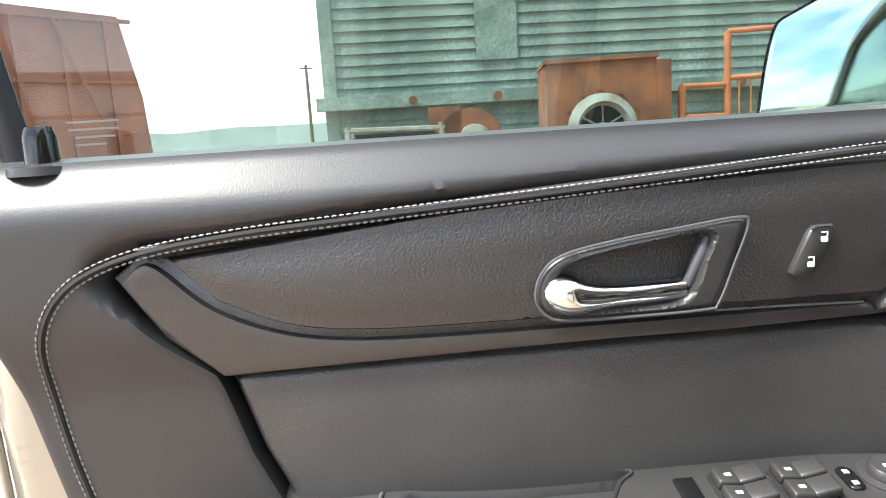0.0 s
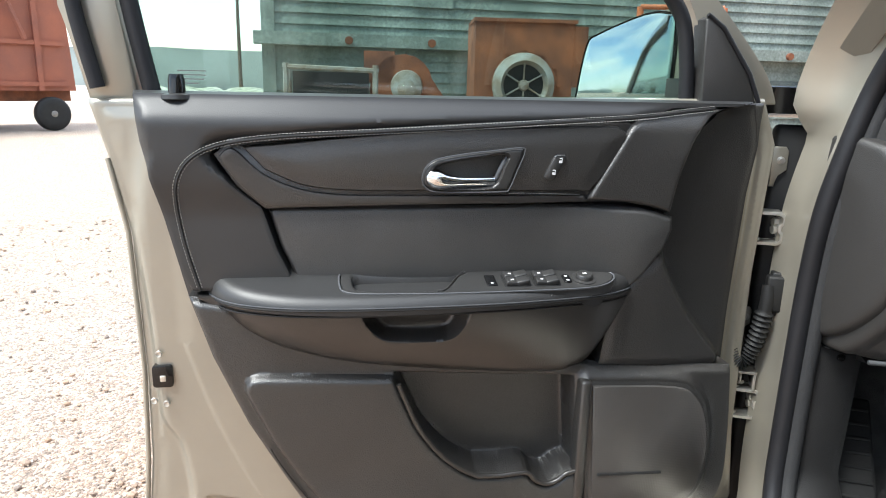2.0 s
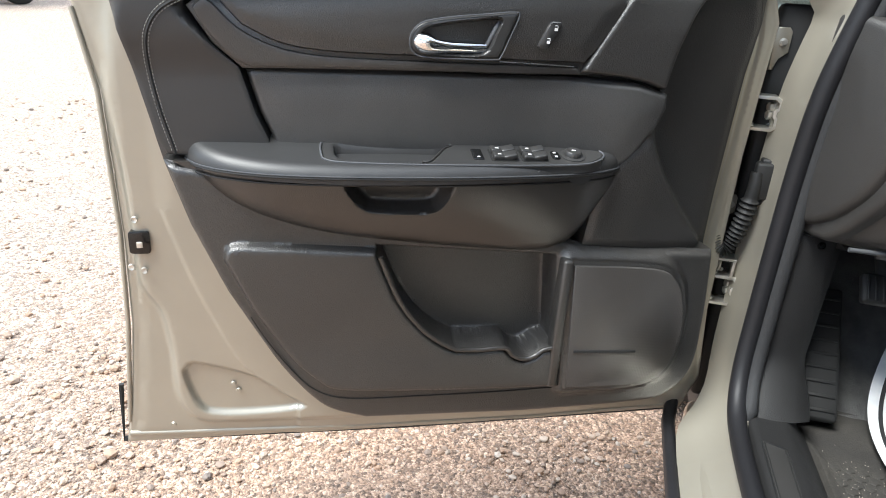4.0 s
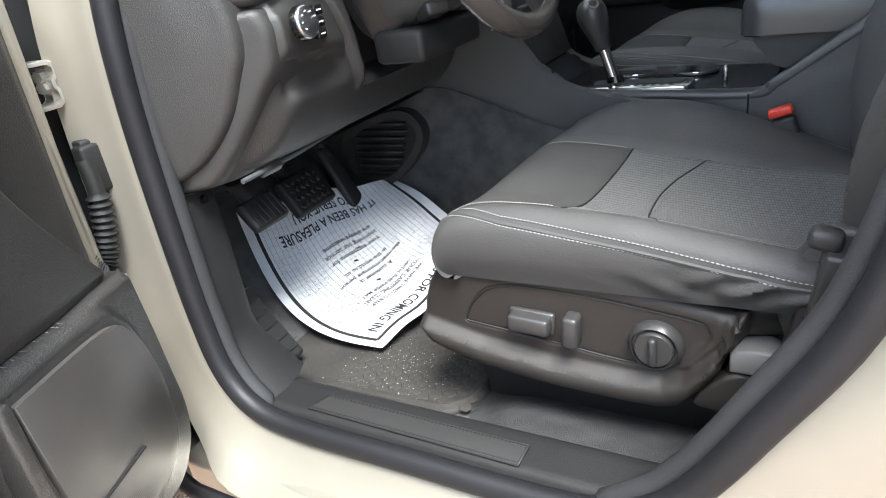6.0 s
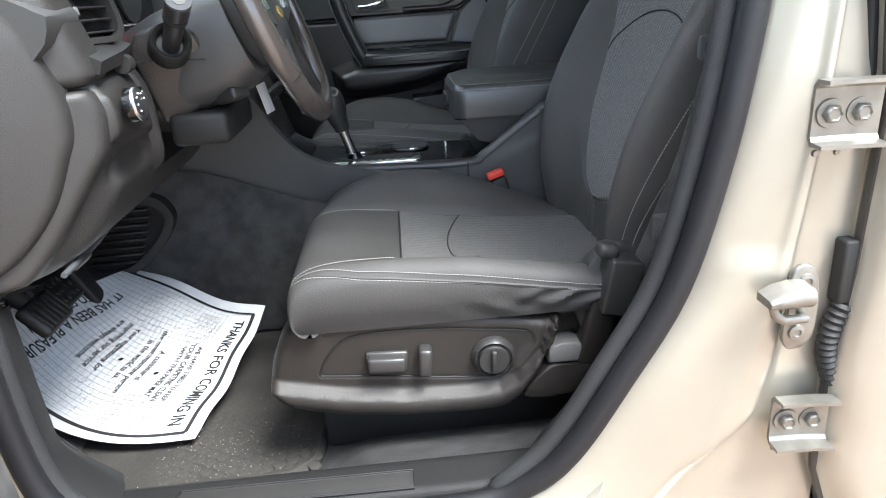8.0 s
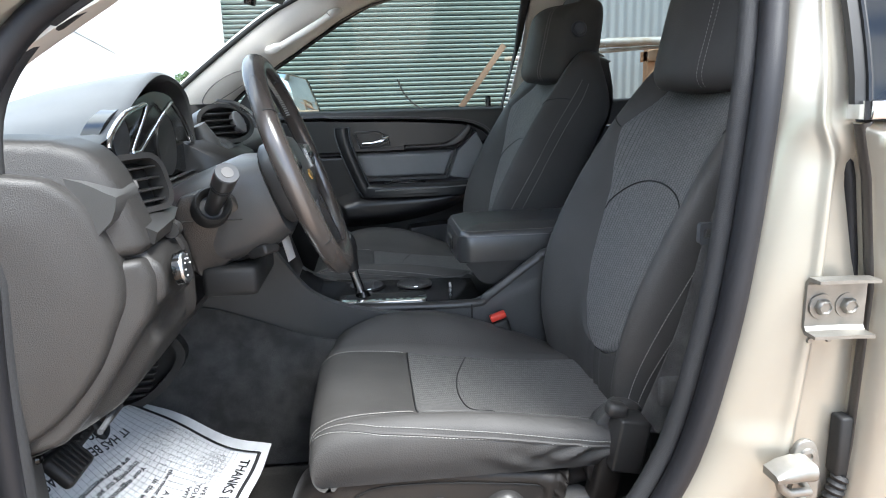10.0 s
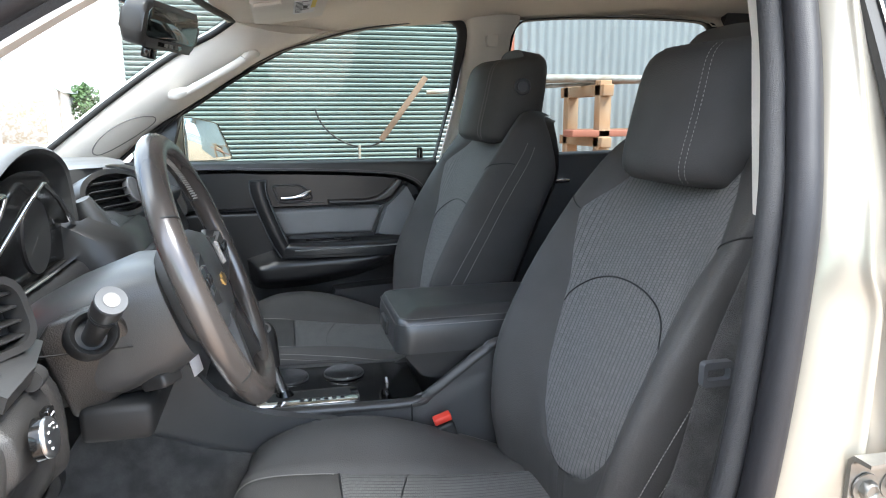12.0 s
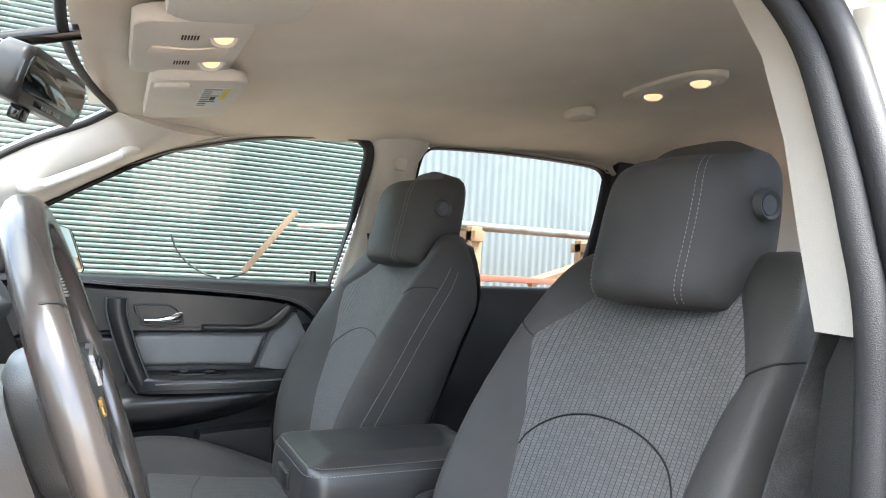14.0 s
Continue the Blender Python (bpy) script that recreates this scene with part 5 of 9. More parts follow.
def make_far_side_glass():
    """Passenger-side windows and what frames them."""
    Y = 1.665

    def lean(x, z, k=0.0):
        return (x, Y - 0.26 * max(0.0, z - 1.17) ** 1.1 + k, z)
    win = spline([(0.12, 1.17), (0.20, 1.262), (0.294, 1.343), (0.356, 1.388), (0.435, 1.436), (0.50, 1.466), (0.562, 1.495), (0.645, 1.520), (0.77, 1.5535), (0.935, 1.5785), (1.035, 1.5845), (1.062, 1.579), (1.076, 1.560), (1.0735, 1.51), (1.067, 1.46), (1.055, 1.35), (1.016, 1.175)], 6)
    bm = bmesh.new()
    bm.faces.new([bm.verts.new(lean(*p)) for p in win])
    g = part("side_window", bm, WINDOW, car, "green tinted passenger window, shut")
    g.visible_shadow = False

    def surround(line, grow, name, label=""):
        """A black rubber frame on the leaning side, grow(x, z) wide."""
        rows = []
        for i, (x, z) in enumerate(line):
            a, b = line[max(i - 1, 0)], line[min(i + 1, len(line) - 1)]
            t = Vector((b[0] - a[0], b[1] - a[1])).normalized()
            n, wd = Vector((-t.y, t.x)), grow(x, z)
            rows.append([lean(x + n.x * k * wd, z + n.y * k * wd, d) for k, d in ((-0.1, 0.004), (0.0, -0.010), (0.35, -0.016), (0.8, -0.016), (1.0, -0.006), (1.0, 0.02))])
        return part(name, loft(rows, closed=False), SEAL, car, label)
    surround(win, lambda x, z: 0.007 + 0.020 * float(ease((x - 1.045) / 0.03)), "window_surround", "black rubber window surround")
    rear = spline([(1.262, 1.18), (1.246, 1.40), (1.246, 1.50), (1.2535, 1.562), (1.268, 1.583), (1.296, 1.5945), (1.42, 1.604), (1.58, 1.609), (1.72, 1.610), (1.855, 1.607), (1.905, 1.598), (1.928, 1.580), (1.933, 1.555), (1.934, 1.42), (1.909, 1.21), (1.905, 1.18)], 6)
    bm = bmesh.new()
    bm.faces.new([bm.verts.new(lean(*p)) for p in rear])
    g = part("rear_side_window", bm, REARGLASS, car, "clear rear side window")
    g.visible_shadow = False
    surround(rear, lambda x, z: 0.006 + 0.022 * float(ease((x - 1.90) / 0.03)), "rear_window_surround")
    # Headliner's edge over the far windows and round the pillar between them.
    tx, tz = [p[0] for p in win if p[1] > 1.40 and p[0] < 1.04] + [1.075, 1.16, 1.245] + [p[0] for p in rear if p[1] > 1.58], [p[1] for p in win if p[1] > 1.40 and p[0] < 1.04] + [1.587, 1.592, 1.596] + [p[1] for p in rear if p[1] > 1.58]
    order = sorted(range(len(tx)), key=lambda i: tx[i])
    tx, tz = [tx[i] for i in order], [tz[i] for i in order]
    rows = []
    for i in range(70):
        x = 0.42 + 1.60 * i / 69
        z = float(np.interp(x, tx, tz)) + 0.006
        y0, top = lean(x, z)[1], roof_z(x) - 0.06
        rows.append([(x, y0 + 0.02, z + 0.004), (x, y0 - 0.010, z), (x, y0 - 0.020, z + 0.006), (x, (y0 + CAR_MID + 0.70) / 2 - 0.006, (z + top) / 2 + 0.010), (x, CAR_MID + 0.69, top + 0.002), (x, CAR_MID + 0.64, top + 0.022), (x, CAR_MID + 0.66, top + 0.08), (x, y0 + 0.02, top + 0.08)])
    part("cant_rail", loft(rows), LINER, car, "padded edge of the headliner")
    strip = [[lean(xa, z, -0.012), lean(xa + 0.015, z, -0.030), lean((xa + xb) / 2, z, -0.040), lean(xb - 0.015, z, -0.030), lean(xb, z, -0.012), lean(xb, z, 0.02), lean(xa, z, 0.02)] for z, xa, xb in ((1.17, 1.040, 1.256), (1.35, 1.082, 1.240), (1.48, 1.098, 1.238), (1.55, 1.104, 1.242), (1.585, 1.096, 1.262), (1.61, 1.10, 1.27))]
    ft = part("upper_pillar_trim", loft(strip), PILLAR, car, "light grey upper pillar trim")
    part("belt_guide_cover", slab(rounded(1.152, 1.515, 1.186, 1.548, 0.006), "y", 1.518, 1.54, 0.002), PILLAR, ft)
    part("belt_strap", loft([[lean(x, z, -0.050), lean(x + 0.045, z, -0.045), lean(x + 0.045, z, -0.043), lean(x, z, -0.048)] for x, z in ((1.10, 1.33), (1.12, 1.26), (1.13, 1.19))]), LIP, ft)
    part("upper_quarter_trim", loft([[lean(x, z, -0.02) , lean(x, z, 0.03), lean(x + 0.13, z, 0.03), lean(x + 0.13, z, -0.02)] for x, z in ((1.945, 1.18), (1.965, 1.4), (1.97, 1.66))]), SEAL, car)
    part("rear_door_trim", slab([(1.16, 0.45), (1.16, 1.185), (2.1, 1.20), (2.1, 0.45)], "y", 1.60, 1.69, 0.02), PLASTIC, car, "black rear door trim")
    part("rear_door_handle", tube([(1.36, 1.592, 1.10), (1.42, 1.585, 1.10), (1.46, 1.592, 1.10)], 0.008, 8), CHROME, car)
    part("rear_quarter", box((2.1, 1.55, 0.4), (3.2, 1.72, 1.75), 0.02), PILLAR, car)
    part("rear_quarter", box((2.15, -0.03, 0.4), (3.2, 0.12, 1.75), 0.02), PAINT, car)
    part("tail", box((3.15, 0.0, 0.4), (3.3, 1.75, 1.2), 0.04), PLASTIC, car)
    bm = bmesh.new()
    bm.faces.new([bm.verts.new(p) for p in ((3.24, 0.12, 1.19), (3.24, 1.63, 1.19), (3.17, 1.60, 1.62), (3.17, 0.15, 1.62))])
    rw = part("rear_window", bm, PRIVACY, car, "dark rear window")
    rw.visible_shadow = False
    part("tail_header", box((3.1, 0.05, 1.6), (3.2, 1.7, 1.75), 0.02), LINER, car)
    part("rear_liner", box((2.5, 0.15, 1.69), (3.2, 1.6, 1.72), 0.01), LINER, car)
    part("near_rear_trim", slab([(1.16, 0.42), (1.16, 1.17), (2.1, 1.18), (2.1, 0.42)], "y", 0.02, 0.10, 0.02), PLASTIC, car)
    for w in ((-0.67, 0.15), (2.35, 0.15), (-0.67, 1.60), (2.35, 1.60)):
        c = (w[0], w[1], 0.36)
        wheel = part("wheel", lathe([(0.0, -0.09), (0.24, -0.09), (0.24, 0.09), (0.0, 0.09)], c, (0, 1, 0), 20), BRUSHED, car)
        part("tyre", lathe([(0.235, -0.11), (0.33, -0.12), (0.36, -0.09), (0.362, 0.09), (0.33, 0.12), (0.235, 0.11)], c, (0, 1, 0), 32), RUBBER, wheel)


make_far_side_glass()


# ---- the open driver's door, modelled as if shut and then swung out on its hinges ----
DOOR_SWING = -66.0
door = thing("front_door", (0, 0, 0.36), "open car front door, champagne paint outside, black trim inside", "car door", turn=DOOR_SWING)


def make_door_shell():
    lower = [(1.094, 0.364), (1.078, 0.45), (1.062, 0.60), (1.058, 0.76), (1.064, 0.98), (1.085, 1.09), (1.107, 1.175), (0.05, 1.195), (0.02, 1.12), (0.03, 0.9), (0.028, 0.6),
             (0.012, 0.45), (0.04, 0.376), (0.5, 0.366)]
    swage = spline([(1.060, 0.98), (1.048, 0.85), (1.044, 0.76), (1.038, 0.674), (1.015, 0.628), (1.004, 0.553), (1.001, 0.463), (0.971, 0.412), (0.90, 0.402), (0.719, 0.400), (0.45, 0.398), (0.20, 0.405)], 5) + [(0.08, 0.42), (0.06, 1.10), (1.03, 1.16)]
    dish = spline([(0.985, 0.505), (0.980, 0.524), (0.960, 0.531), (0.87, 0.500), (0.816, 0.459), (0.785, 0.434), (0.84, 0.425), (0.932, 0.426), (0.966, 0.445)], 5, True)
    fold = spline([(0.995, 0.80), (0.965, 0.70), (0.930, 0.61), (0.885, 0.52), (0.80, 0.44)], 5)

    def pressed(x, z, d):
        """Inner face: a raised field behind the hem, a shallow dish low at its rear corner."""
        field = 0.011 * ease((inside(x, z, swage)[0] + 0.004) / 0.016)
        bowl = 0.009 * ease((inside(x, z, dish)[0] + 0.003) / 0.010)
        line = 0.003 * ease((np.interp(z, [p[1] for p in fold][::-1], [p[0] for p in fold][::-1]) - x) / 0.005)
        return 0.040 + 0.006 * ease(d / 0.004) + 0.003 * ease((d - 0.016) / 0.004) + field - bowl + line
    shell = part("shell", joined(relief(lower, "y", pressed, 0.012, -0.05, [dish + dish[:1], swage[:60], fold]), slab(lower, "y", -0.064, -0.052, 0.004)), PAINT, door, "champagne painted steel door shell", sharp=60)
    # Raised flange and pressed hollow along the rear lower corner.
    part("hem", tube([(1.085, 0.046, 0.386), (0.7, 0.046, 0.376), (0.35, 0.046, 0.376), (0.06, 0.046, 0.386)], 0.005, 8), PAINT, shell)
    part("hem", tube([(1.084, 0.044, 0.41), (1.066, 0.046, 0.60), (1.060, 0.046, 0.76), (1.066, 0.046, 0.98), (1.086, 0.044, 1.09)], 0.004, 8), PAINT, shell)
    for x, z in ((0.906, 0.484), (0.898, 0.470), (1.012, 0.402)):
        part("drain_plug", lathe([(0.0, 0.0), (0.005, 0.0), (0.0035, 0.0025), (0.0, 0.0025)], (x, 0.054 if x < 1 else 0.049, z), (0, 1, 0), 12), PAINT, shell)
    part("edge_strip", tube([(1.098, 0.02, 0.47), (1.102, 0.03, 0.362), (0.6, 0.034, 0.360), (0.05, 0.034, 0.370)], 0.005, 6), RUBBER, door, "black rubber strip along the lower edge")
    # Window frame: rear post, header and front post around the glass.
    rear = [(1.107, 1.172), (1.035, 1.172), (1.06, 1.31), (1.075, 1.42), (1.06, 1.50), (1.12, 1.545), (1.145, 1.43), (1.135, 1.30)]
    part("rear_post", slab(rear, "y", -0.02, 0.035, 0.008), PAINT, door)
    outer = spline([(1.13, 1.545), (0.95, 1.580), (0.75, 1.575), (0.55, 1.548), (0.38, 1.497), (0.27, 1.445), (0.20, 1.394), (0.135, 1.333), (0.067, 1.26), (0.037, 1.219), (0.022, 1.185)], 5)
    inner = spline([(1.06, 1.50), (0.93, 1.525), (0.75, 1.528), (0.56, 1.503), (0.40, 1.462), (0.30, 1.425), (0.242, 1.392), (0.205, 1.355), (0.180, 1.31), (0.165, 1.25), (0.160, 1.185)], 5)
    part("header", slab(outer + inner[::-1], "y", -0.02, 0.035, 0.006), PAINT, door)
    gasket = spline([(1.02, 1.18), (1.043, 1.31), (1.055, 1.42), (1.03, 1.495), (0.93, 1.512), (0.75, 1.513), (0.56, 1.488), (0.40, 1.447), (0.31, 1.410), (0.255, 1.378), (0.222, 1.345), (0.200, 1.31), (0.188, 1.25), (0.182, 1.185)], 5)
    part("window_seal", tube([(x, 0.028, z) for x, z in gasket], 0.013, 8), SEAL, door, "black rubber window channel")
    part("outer_seal", tube([(x, 0.045, z) for x, z in spline([(1.09, 1.19), (1.113, 1.31), (1.12, 1.43), (1.10, 1.52)], 5)], 0.011, 8), SEAL, door)
    pane = [(1.03, 1.17)] + [(x, z) for x, z in gasket[2:-1]] + [(0.182, 1.17)]
    g = part("window_pane", slab(pane, "y", 0.018, 0.022, 0), WINDOW, door, "green tinted window glass, wound up")
    g.visible_shadow = False
    sail = part("sail_panel", slab([(0.172, 1.186), (0.174, 1.25), (0.180, 1.315), (0.172, 1.320), (0.147, 1.300), (0.095, 1.232), (0.074, 1.186)], "y", 0.02, 0.060, 0.005, 3), PLASTIC, door, "black triangular mirror patch")
    part("sail_edge", tube([(x, 0.058, z) for x, z in ((0.176, 1.322), (0.147, 1.303), (0.093, 1.234), (0.070, 1.188))], 0.004, 8), SEAL, sail)
    # Small printed mark low on the glass.
    for i, (x0, w) in enumerate(((0.985, 0.05), (0.985, 0.05), (0.98, 0.04), (0.98, 0.03))):
        part("glass_mark", box((x0 - w * 0.8, 0.0225, 1.216 - i * 0.006), (x0, 0.0230, 1.2175 - i * 0.006), 0), COVER, g)


make_door_shell()


BEZEL = spline([(0.634, 1.070), (0.630, 1.087), (0.614, 1.100), (0.575, 1.108), (0.53, 1.1135), (0.490, 1.118), (0.482, 1.113), (0.492, 1.085), (0.503, 1.058), (0.512, 1.0535), (0.56, 1.0525), (0.611, 1.053), (0.627, 1.058)], 5, True)


def make_door_trim():
    carrier = [(1.035, 1.185), (1.028, 1.12), (0.988, 0.92), (0.980, 0.885)] + spline([(0.952, 0.806), (0.902, 0.685), (0.836, 0.568), (0.786, 0.500), (0.745, 0.464), (0.683, 0.444)], 4) + spline([(0.414, 0.440), (0.18, 0.448), (0.115, 0.470), (0.082, 0.520), (0.075, 0.611), (0.088, 0.751)], 4) + [(0.088, 0.85), (0.080, 1.04), (0.070, 1.12), (0.066, 1.188)]
    part("carrier", slab(carrier, "y", 0.045, 0.072, 0.006), DOORTRIM, door, "black moulded door trim")
    # Soft panel along the belt and down the door's rear edge; the other trim sits in the bay that it leaves.
    upper = [(1.032, 1.188), (1.025, 1.12), (0.982, 0.93), (0.968, 0.902), (0.816, 0.898), (0.825, 0.93), (0.841, 0.965), (0.8525, 1.003), (0.859, 1.024)] + spline([(0.862, 1.030), (0.896, 1.058), (0.919, 1.085), (0.926, 1.104), (0.906, 1.119), (0.83, 1.123), (0.67, 1.138), (0.44, 1.151), (0.315, 1.154)], 5) + [(0.24, 1.176), (0.13, 1.180), (0.09, 1.19)]

    def swell(x, z, d):
        top = ease((1.190 - z) / 0.045)
        return 0.084 + 0.018 * ease(d / 0.003) + 0.024 * top * ease(d / (0.006 + 0.024 * ease((z - 1.07) / 0.04)) + 0.35) - 0.004 * ease((1.10 - z) / 0.06) - 0.010 * ease((1.07 - z) / 0.06)

    up = part("upper_panel", relief(upper, "y", swell, 0.0065, 0.05), SOFT, door, "black soft-touch upper panel")
    seam = spline([(0.175, 1.1865), (0.233, 1.180), (0.30, 1.172), (0.45, 1.162), (0.60, 1.152), (0.75, 1.143), (0.84, 1.137), (0.91, 1.127), (0.955, 1.108), (0.98, 1.075), (0.986, 1.03), (0.978, 0.97), (0.962, 0.905)], 8)

    def on(line, dx, dz, lift):
        out = []
        for (x, z), (x2, z2) in zip(line, line[1:] + [line[-1]]):
            t = Vector((x2 - x, z2 - z)).normalized() if (x2, z2) != (x, z) else Vector((0, -1))
            x, z = x - t.y * dx, z + t.x * dx
            y = float(swell(np.array([x]), np.array([z]), np.array([0.03]))[0])
            out.append((x, y + lift, z))
        return out
    part("seam", tube(on(seam, -0.0075, 0, 0.0002), 0.0020, 6), RUBBER, up)
    stitches([on(seam, -0.0040, 0, 0.0004), on(seam, -0.0110, 0, 0.0004)], up, length=0.0036, gap=0.0014, r=0.0005)
    part("roll_edge", tube([(x, 0.119, z) for x, z in spline([(0.36, 1.158), (0.45, 1.155), (0.66, 1.142), (0.84, 1.127), (0.905, 1.122)], 6)], 0.0035, 8), SOFT, up)

    filler = [(0.926, 1.104), (0.906, 1.119), (0.83, 1.1235), (0.67, 1.139), (0.44, 1.152), (0.315, 1.156), (0.30, 1.12), (0.36, 1.035), (0.66, 1.031), (0.80, 1.0285), (0.858, 1.026), (0.896, 1.058)]
    part("bay_filler", slab(filler, "y", 0.06, 0.113, 0.002), DOORTRIM, door)
    wedge = spline([(0.888, 1.1160), (0.832, 1.1212), (0.67, 1.1370), (0.44, 1.1500), (0.335, 1.1505)], 5) + spline([(0.318, 1.140), (0.346, 1.086), (0.374, 1.052)], 4) + spline([(0.497, 1.0515), (0.666, 1.0515), (0.755, 1.0535), (0.81, 1.062), (0.857, 1.083)], 5)
    part("grained_wedge", relief(wedge, "y", lambda x, z, d: 0.113 + 0.008 * ease(d / 0.0025) + 0.004 * ease(d / 0.03) - 0.05 * ease((inside(x, z, BEZEL)[0] - 0.006) / 0.004), 0.008, 0.07, [BEZEL]), DOORTRIM, door, "dark grained trim wedge")
    accent = spline([(0.92, 1.102), (0.908, 1.113), (0.893, 1.111), (0.858, 1.079), (0.81, 1.058), (0.753, 1.0495), (0.665, 1.0475)], 5) + [(0.38, 1.0475), (0.372, 1.034)] + spline([(0.50, 1.031), (0.66, 1.031), (0.80, 1.0285), (0.855, 1.030), (0.89, 1.058), (0.914, 1.088)], 5)
    part("accent_strip", relief(accent, "y", lambda x, z, d: 0.108 + 0.011 * ease(d / 0.0035), 0.006, 0.07), GUNMETAL, door, "smooth gunmetal trim strip")
    part("accent_line", tube([(0.502, 0.1215, 1.050), (0.44, 0.1215, 1.049), (0.39, 0.1215, 1.0475)], 0.0009, 6), BRUSHED, door)
    insert = [(0.8565, 1.0265), (0.8495, 1.003), (0.838, 0.965), (0.822, 0.93), (0.812, 0.89), (0.30, 0.89), (0.274, 0.915), (0.243, 0.960), (0.232, 0.99), (0.234, 1.012), (0.28, 1.024), (0.39, 1.030)]
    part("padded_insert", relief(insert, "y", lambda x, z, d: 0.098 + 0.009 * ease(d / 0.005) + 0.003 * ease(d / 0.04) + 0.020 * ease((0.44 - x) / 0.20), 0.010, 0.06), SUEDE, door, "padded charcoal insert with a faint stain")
    # Smooth fairing ahead of the wedge, and the deeper grained cheek beyond its ridge.
    swoop = spline([(0.125, 1.182), (0.172, 1.170), (0.207, 1.135), (0.228, 1.085), (0.238, 1.034), (0.2405, 1.018)], 5)
    fair = spline([(0.315, 1.152), (0.28, 1.170), (0.20, 1.180), (0.125, 1.182)], 4) + swoop[1:] + [(0.273, 1.028), (0.31, 1.034), (0.378, 1.038)] + [(0.374, 1.048), (0.328, 1.128)]
    part("front_fairing", relief(fair, "y", lambda x, z, d: 0.112 + 0.012 * ease(d / 0.004) + 0.008 * ease((0.34 - x) / 0.14) * ease((1.15 - z) / 0.05) - 0.024 * (1 - ease((1.190 - z) / 0.05)), 0.008, 0.06), DOORTRIM, door, "smooth black front fairing")
    sweep = spline([(0.165, 1.168), (0.205, 1.13), (0.226, 1.08), (0.236, 1.034), (0.240, 0.99), (0.232, 0.93), (0.185, 0.85), (0.114, 0.764)], 6)
    cheek = [(0.120, 1.183), (0.085, 1.186), (0.072, 1.12), (0.082, 1.04), (0.089, 0.845), (0.090, 0.752), (0.335, 0.765)] + spline([(0.325, 0.85), (0.300, 0.90), (0.262, 0.935), (0.240, 0.965), (0.228, 1.0)], 4) + spline([(0.234, 1.034), (0.224, 1.08), (0.203, 1.13), (0.165, 1.166)], 4)
    sz_, sx_ = [p[1] for p in sweep][::-1], [p[0] for p in sweep][::-1]

    def hollow(x, z, d):
        """Swept curve that runs down from the ridge to the lower panel."""
        return 0.074 + 0.004 * ease(d / 0.015) + 0.08 * np.clip(x - 0.09, 0, 0.15) + 0.032 * ease((x - np.interp(z, sz_, sx_) + 0.012) / 0.022)
    part("front_cheek", relief(cheek, "y", hollow, 0.010, 0.06, [sweep]), DOORTRIM, door, "grained black front cheek with a swept edge")


make_door_trim()


def make_door_handle():
    bezel = BEZEL
    hole = spline([(0.623, 1.070), (0.614, 1.088), (0.588, 1.097), (0.545, 1.104), (0.508, 1.108), (0.513, 1.09), (0.521, 1.068), (0.535, 1.060), (0.575, 1.059), (0.611, 1.060)], 5, True)
    unit = part("handle_bezel", relief(bezel, "y", lambda x, z, d: 0.124 + 0.007 * ease(d / 0.004) - 0.042 * ease((inside(x, z, hole)[0] + 0.002) / 0.010), 0.006, 0.09, [hole + hole[:1]]), SATIN, door, "black door handle recess")
    lever = spline([(0.628, 0.108, 1.072), (0.616, 0.122, 1.071), (0.600, 0.126, 1.068), (0.575, 0.124, 1.067), (0.548, 0.122, 1.067), (0.526, 0.118, 1.067)], 6)
    k = len(lever)
    part("lever", tube(lever, [0.0095 + 0.0075 * math.exp(-((i / k - 0.25) / 0.2) ** 2) for i in range(k)], 16, 0.85), CHROME, unit, "polished chrome pull lever")
    part("bezel_edge", tube([(x, 0.1308, z) for x, z in bezel + bezel[:1]], 0.0010, 6), BUTTON, unit)
    part("inner_rim", tube([(0.528, 0.118, 1.066), (0.522, 0.122, 1.072), (0.512, 0.124, 1.096), (0.508, 0.122, 1.104)], [0.003, 0.004, 0.004, 0.002], 8), BUTTON, unit)
    sw = part("lock_switch", slab([(0.450, 1.0745), (0.4485, 1.079), (0.437, 1.104), (0.433, 1.1075), (0.420, 1.1075), (0.4175, 1.105), (0.4195, 1.100), (0.433, 1.0735), (0.437, 1.071), (0.447, 1.0715)], "y", 0.118, 0.130, 0.002), SATIN, door, "black lock and unlock switch")
    for z, x in ((1.099, 0.4265), (1.0815, 0.4360)):
        part("padlock_mark", slab(rounded(x - 0.0025, z - 0.003, x + 0.0025, z + 0.001, 0.001), "y", 0.1301, 0.1307, 0), WHITE, sw)
        part("padlock_mark", tube([(x - 0.002, 0.1305, z + 0.001), (x - 0.002, 0.1305, z + 0.004), (x + 0.002, 0.1305, z + 0.004)], 0.0006, 6), WHITE, sw)
    # Silver tube paints the small highlight on the switch's top edge.
    part("lock_highlight", tube([(0.436, 0.1300, 1.1055), (0.432, 0.1300, 1.1078), (0.421, 0.1300, 1.1078)], 0.0008, 6), BRUSHED, sw)


make_door_handle()


